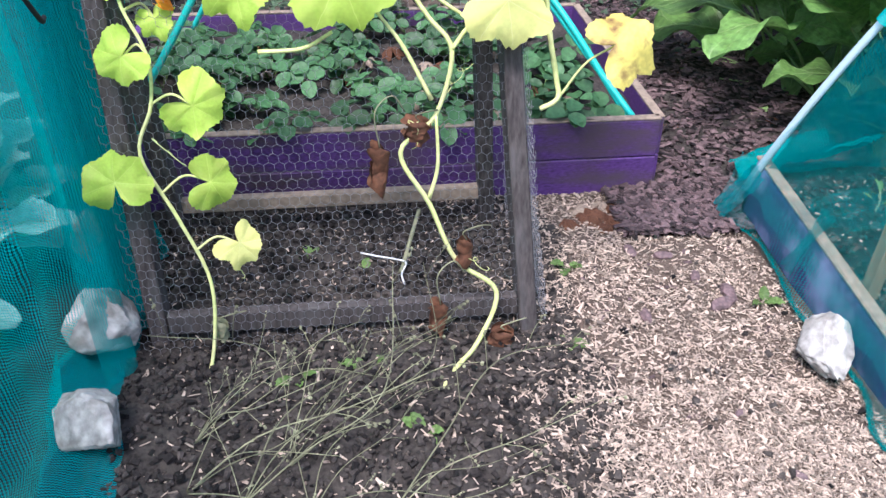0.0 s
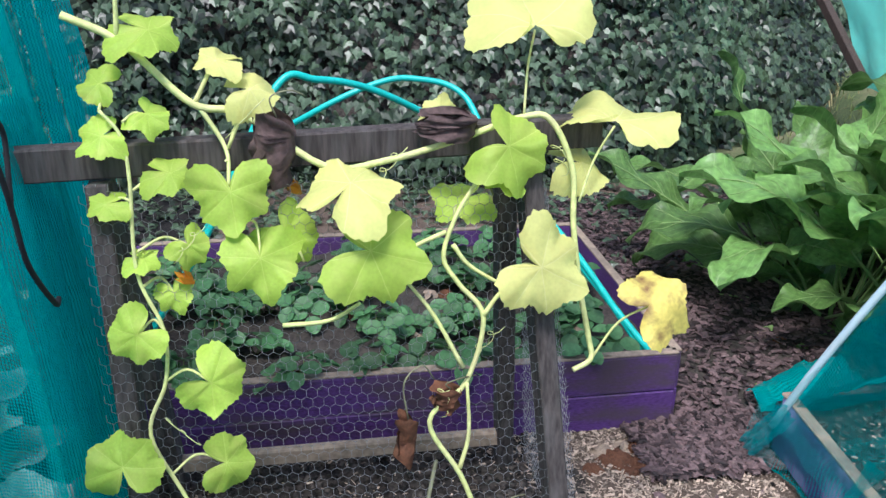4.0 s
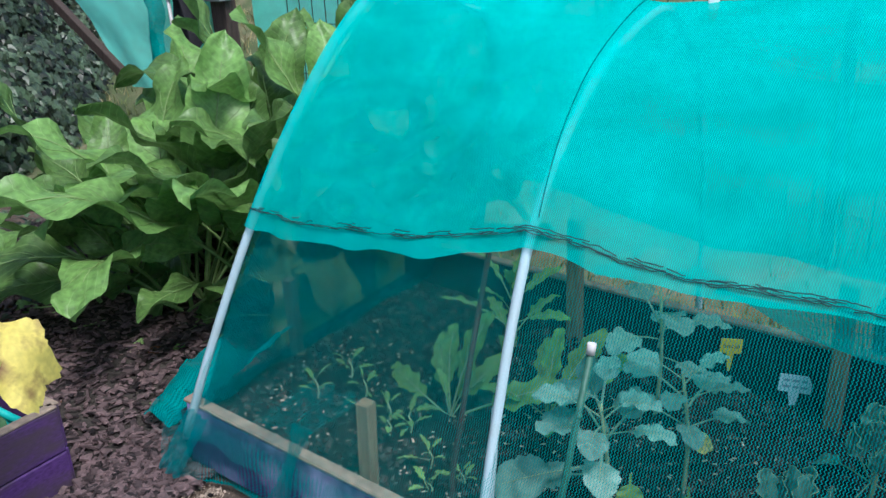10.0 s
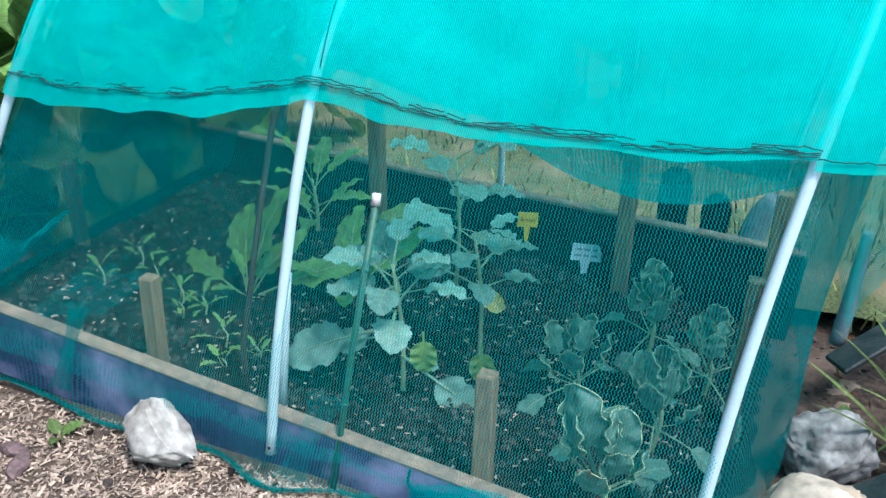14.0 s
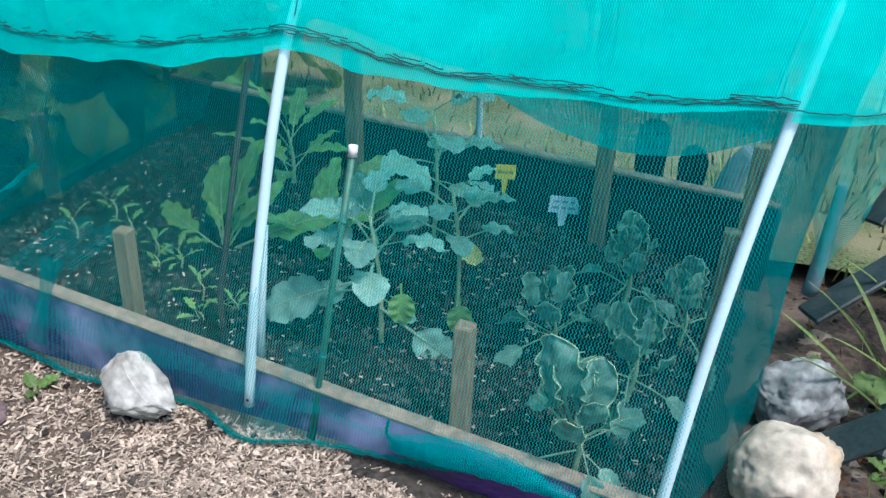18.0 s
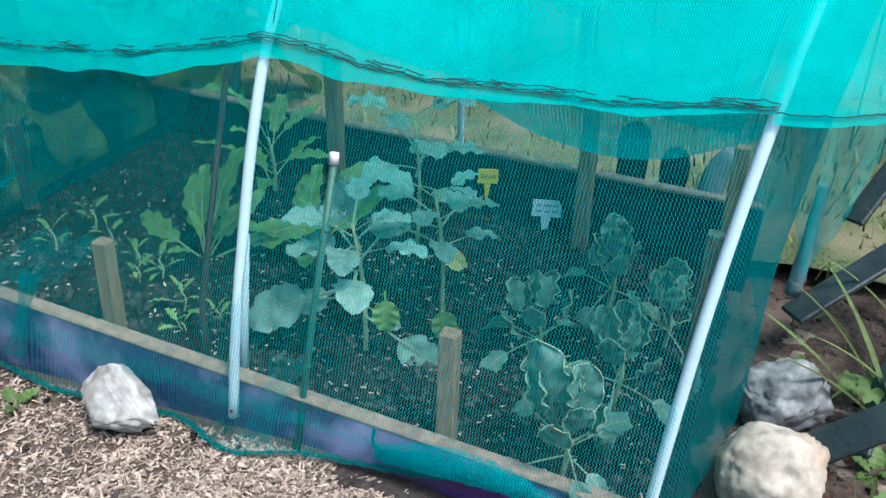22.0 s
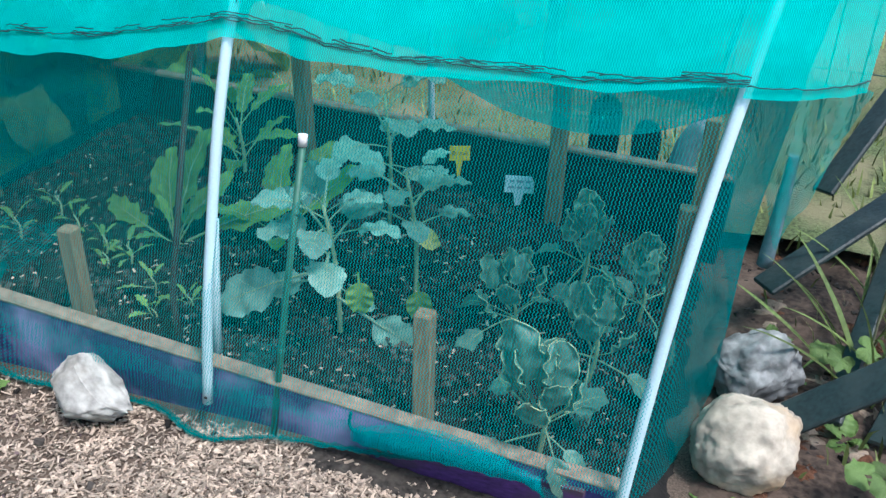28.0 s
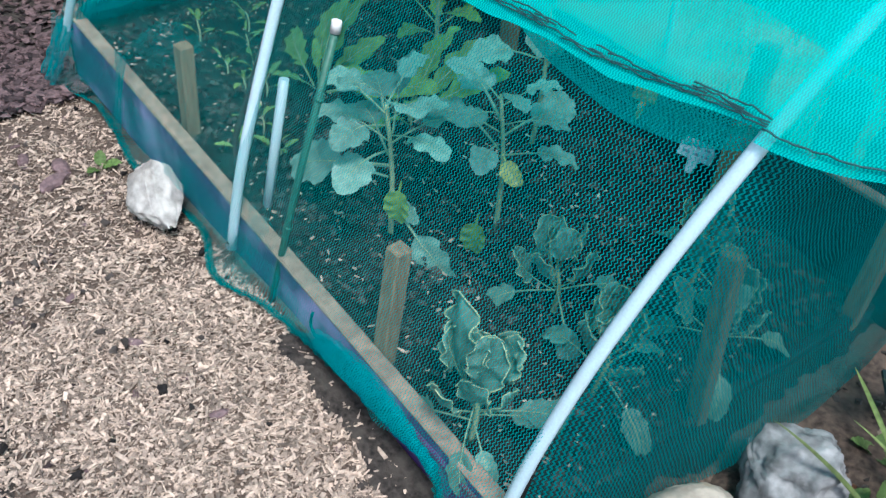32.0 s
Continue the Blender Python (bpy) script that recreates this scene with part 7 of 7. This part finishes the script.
def shard(rng, x, y, z, L, W, T, tilt=0.55):
    a, p, r = rng.uniform(0, 6.28), rng.uniform(-tilt, tilt), rng.uniform(-tilt, tilt)
    e = Euler((p, r, a)).to_matrix()
    t = rng.uniform(0.4, 1.0)
    c = [(-L, -W, 0), (L, -W * t, 0), (L * 0.9, W * t, 0), (-L, W, 0), (-L * 0.9, -W * 0.8, T), (L * 0.8, -W * t * 0.7, T), (L * 0.8, W * t * 0.7, T), (-L * 0.8, W * 0.8, T)]
    vs = [tuple(e @ Vector(q) + Vector((x, y, z))) for q in c]
    return vs, [(4, 5, 6, 7), (0, 1, 5, 4), (1, 2, 6, 5), (2, 3, 7, 6), (3, 0, 4, 7)]


def chip(rng, i):
    x, y = rng.uniform(-1.15, 1.45), rng.uniform(-1.75, 0.06)
    if i % 3 == 0:
        x, y = rng.uniform(-0.2, 1.3), rng.uniform(-1.1, 0.05)
    if i % 140 == 0:
        x, y = rng.uniform(-0.85, 0.85), rng.uniform(0.06, 0.8)
        return shard(rng, x, y, board_z(x) - 0.036, rng.uniform(0.002, 0.008), rng.uniform(0.0015, 0.004), 0.0015)
    deep = (-0.72 + 0.14 * ns(x * 4, 3) + 0.05 * ns(x * 13, y * 13) - y) / 0.22 - 1.6 * max(0, x - 0.05)
    if -1.2 < x < 0.8 and rng.rand() < min(0.94, 0.5 + 0.5 * deep):
        return None
    if y > -0.03 and -0.95 < x < 0.95:
        return None
    if ns(x * 4.5, y * 4.5, 8) + 0.4 * ns(x * 17, y * 17, 2) > 0.30 and rng.rand() < 0.55:
        return None
    if 0.26 < x < 1.0 and y > -0.075 - 0.035 * ns(x * 7, 5) and rng.rand() < 0.85:
        return None
    if x < -0.85 and y > -0.35 and rng.rand() < 0.6:
        return None
    return shard(rng, x, y, max(ground_z(x, y), soil_top(x, y)) + rng.uniform(0.0, 0.008), 0.002 + 0.0145 * rng.rand() ** 2.1, 0.0010 + 0.0042 * rng.rand() ** 2.2, 0.0016)


scatter("wood_chips", 120000, chip, "chip", 31, "pale shredded wood chips covering the path", "wood chips")


def strip_soil(u, v):
    x = 0.24 + 0.80 * u
    y = -0.012 - (0.075 + 0.035 * ns(x * 7, 5) + 0.012 * ns(x * 31, 2)) * v
    return Vector((x, y, ground_z(x, y) + 0.008 + 0.005 * ns(x * 40, y * 40) - (0.02 if u in (0, 1) or v == 1 else 0)))


# dark strip stands for wet chips and for the shadow at the bed's foot
strip = add("soil_strip", sheet(strip_soil, 70, 10), "soil")
tagged(strip, "damp soil along the foot of the bed, darkened for its shadow", "soil", kind="structure")

mulch = add("soil_mulch", sheet(lambda u, v: Vector((-3.4 + (2.42 + 0.08 * ns(v * 7, 2)) * u, -0.28 + 1.5 * v, 0.012 + 0.012 * ns(u * 30, v * 20) - (0.03 if u in (0, 1) or v in (0, 1) else 0))), 60, 40), "soil")
tagged(mulch, "dark damp soil under the bark mulch", "soil", kind="structure")


def bark_bit(rng, i):
    x, y = rng.uniform(-3.3, -0.9), rng.uniform(-0.3, 1.2)
    if x > -1.0 and y < -0.1 or rng.rand() < 0.25:
        x, y = rng.uniform(-1.15, -0.85), rng.uniform(-0.4, 0.2)
    if X0 - 0.02 < x < X1 + 0.02 and y < Y1 + 0.02 or x > -0.98 and y > 0.0:
        return None
    if i % 90 == 0:
        x, y = rng.uniform(-1.0, 1.0), rng.uniform(-0.7, -0.06)
        return shard(rng, x, y, ground_z(x, y), rng.uniform(0.006, 0.014), rng.uniform(0.004, 0.008), 0.004)
    return shard(rng, x, y, max(ground_z(x, y), 0.016) + rng.uniform(-0.004, 0.014), 0.006 + 0.026 * rng.rand() ** 1.6, 0.004 + 0.011 * rng.rand() ** 1.6, rng.uniform(0.002, 0.006), 0.28)


scatter("bark_chips", 11000, bark_bit, "bark", 33, "dark reddish bark chips mulching the ground", "bark mulch")


def crumb(rng, i):
    r = rng.rand()
    if r < 0.5:
        x, y = rng.uniform(-1.15, 0.6), rng.uniform(-1.8, -0.68)
        z = soil_top(x, y)
    elif r < 0.85:
        x, y = rng.uniform(-0.9, 0.9), rng.uniform(0.05, 1.05)
        z = board_z(x) - 0.05
    elif r < 0.985:
        x, y, z = rng.uniform(1.0, 1.8), rng.uniform(-0.2, 1.5), ground_z(1.3, 0.5)
    else:
        x, y = rng.uniform(-0.9, 1.2), rng.uniform(-0.75, -0.04)
        z = ground_z(x, y)
    s = rng.uniform(0.003, 0.012)
    return shard(rng, x, y, z + rng.uniform(-0.002, 0.01), s, s * rng.uniform(0.5, 0.9), s * 0.8)


scatter("soil_crumbs", 12000, crumb, "clod", 35, "crumbs and clods of dark soil", "soil crumbs")
side_soil = add("soil_side", sheet(lambda u, v: Vector((0.98 + 1.3 * u, -0.15 + 2.3 * v, ground_z(1.2, 0.5) + 0.012 + 0.02 * ns(u * 12, v * 20) - (0.02 if u in (0, 1) or v in (0, 1) else 0))), 40, 60), "leaf_mould")
tagged(side_soil, "brown leaf mould and soil beside the net tunnel", "soil", kind="structure")
LITTER = [mesh("leaf", lobed(s, lobes=7, notch=0.15, cup=0.6, ruffle=0.18, teeth=0.06), "dry_leaf") for s in (91, 92, 93)]
LITTER_P = [mesh("leaf", lobed(s, lobes=5, notch=0.15, cup=0.5, ruffle=0.18, teeth=0.04), "raw") for s in (94, 95)]
for k in range(120):
    x, y = rw.choice([(rw.uniform(1.1, 1.6), rw.uniform(0.1, 1.3)), (rw.uniform(1.1, 1.4), rw.uniform(0.3, 0.9)), (rw.uniform(1.15, 1.6), rw.uniform(0.1, 0.9)), (rw.uniform(-1.05, -0.9), rw.uniform(-0.6, -0.25)), (rw.uniform(-2.1, -1.2), rw.uniform(-1.8, -0.4)), (rw.uniform(-2.9, -1.3), rw.uniform(-0.1, 0.5))])
    zz = 0.225 if X0 < x < X1 and Y0 < y < Y1 else ground_z(x, y) + 0.018
    lf = put("dead_leaf", (LITTER if k % 3 else LITTER_P)[k % 2], facing((x, y, zz), (rw.uniform(-0.4, 0.4), rw.uniform(-0.4, 0.4), 1), (rw.uniform(-1, 1), rw.uniform(-1, 1), 0), rw.uniform(0.05, 0.10)))
    tagged(lf, "curled dead leaf lying on the ground", "dead leaf", "dead leaves on the ground")
bigleaf = put("dead_leaf", LITTER[0], facing((-0.97, -0.47, 0.03), (0.3, 0, 1), (1, 0.3, 0), 0.13))
tagged(bigleaf, "large brown fallen leaf on the chips", "dead leaf", "dead leaves on the ground")
for x, y, s in ((-0.50, -0.235, 0.045), (-0.55, -0.2, 0.04), (-0.47, -0.46, 0.03), (-0.78, -0.41, 0.03), (-0.75, -0.32, 0.03), (-0.64, -0.26, 0.028), (0.1, -0.3, 0.02), (0.35, -0.25, 0.02), (-0.1, -0.35, 0.018)):
    bm = bmesh.new()
    bmesh.ops.create_icosphere(bm, subdivisions=2, radius=1)
    for v in bm.verts:
        v.co *= 1 + 0.4 * ns(v.co.x * 2 + x * 9, v.co.y * 2, v.co.z * 2)
        v.co = Vector((v.co.x * s, v.co.y * s * 0.5, v.co.z * s * 0.4 + s * 0.25))
    bp = add("bark_piece", bm, "bark")
    bp.location, bp.rotation_euler = (x, y, ground_z(x, y)), (0, 0, x * 40)
    tagged(bp, "dark chunk of bark lying on the chips", "bark piece", "bark pieces on the path")
string = add("white_string", tube(spline([(-0.79, -1.21, 0.045), (-0.76, -1.16, 0.05), (-0.74, -1.11, 0.05), (-0.72, -1.085, 0.05), (-0.68, -1.10, 0.04), (-0.64, -1.095, 0.035)], 6), 0.0026, 6), "white")
tagged(string, "frayed white string lying on the soil", "string")
prop = add("green_stick", tube(spline([(-0.70, -1.10, 0.03), (-0.80, -1.07, 0.06), (-0.92, -1.03, 0.10)], 5), 0.006, 7), "straw")
tagged(prop, "pale green stick lying on the soil under the trellis", "stick")
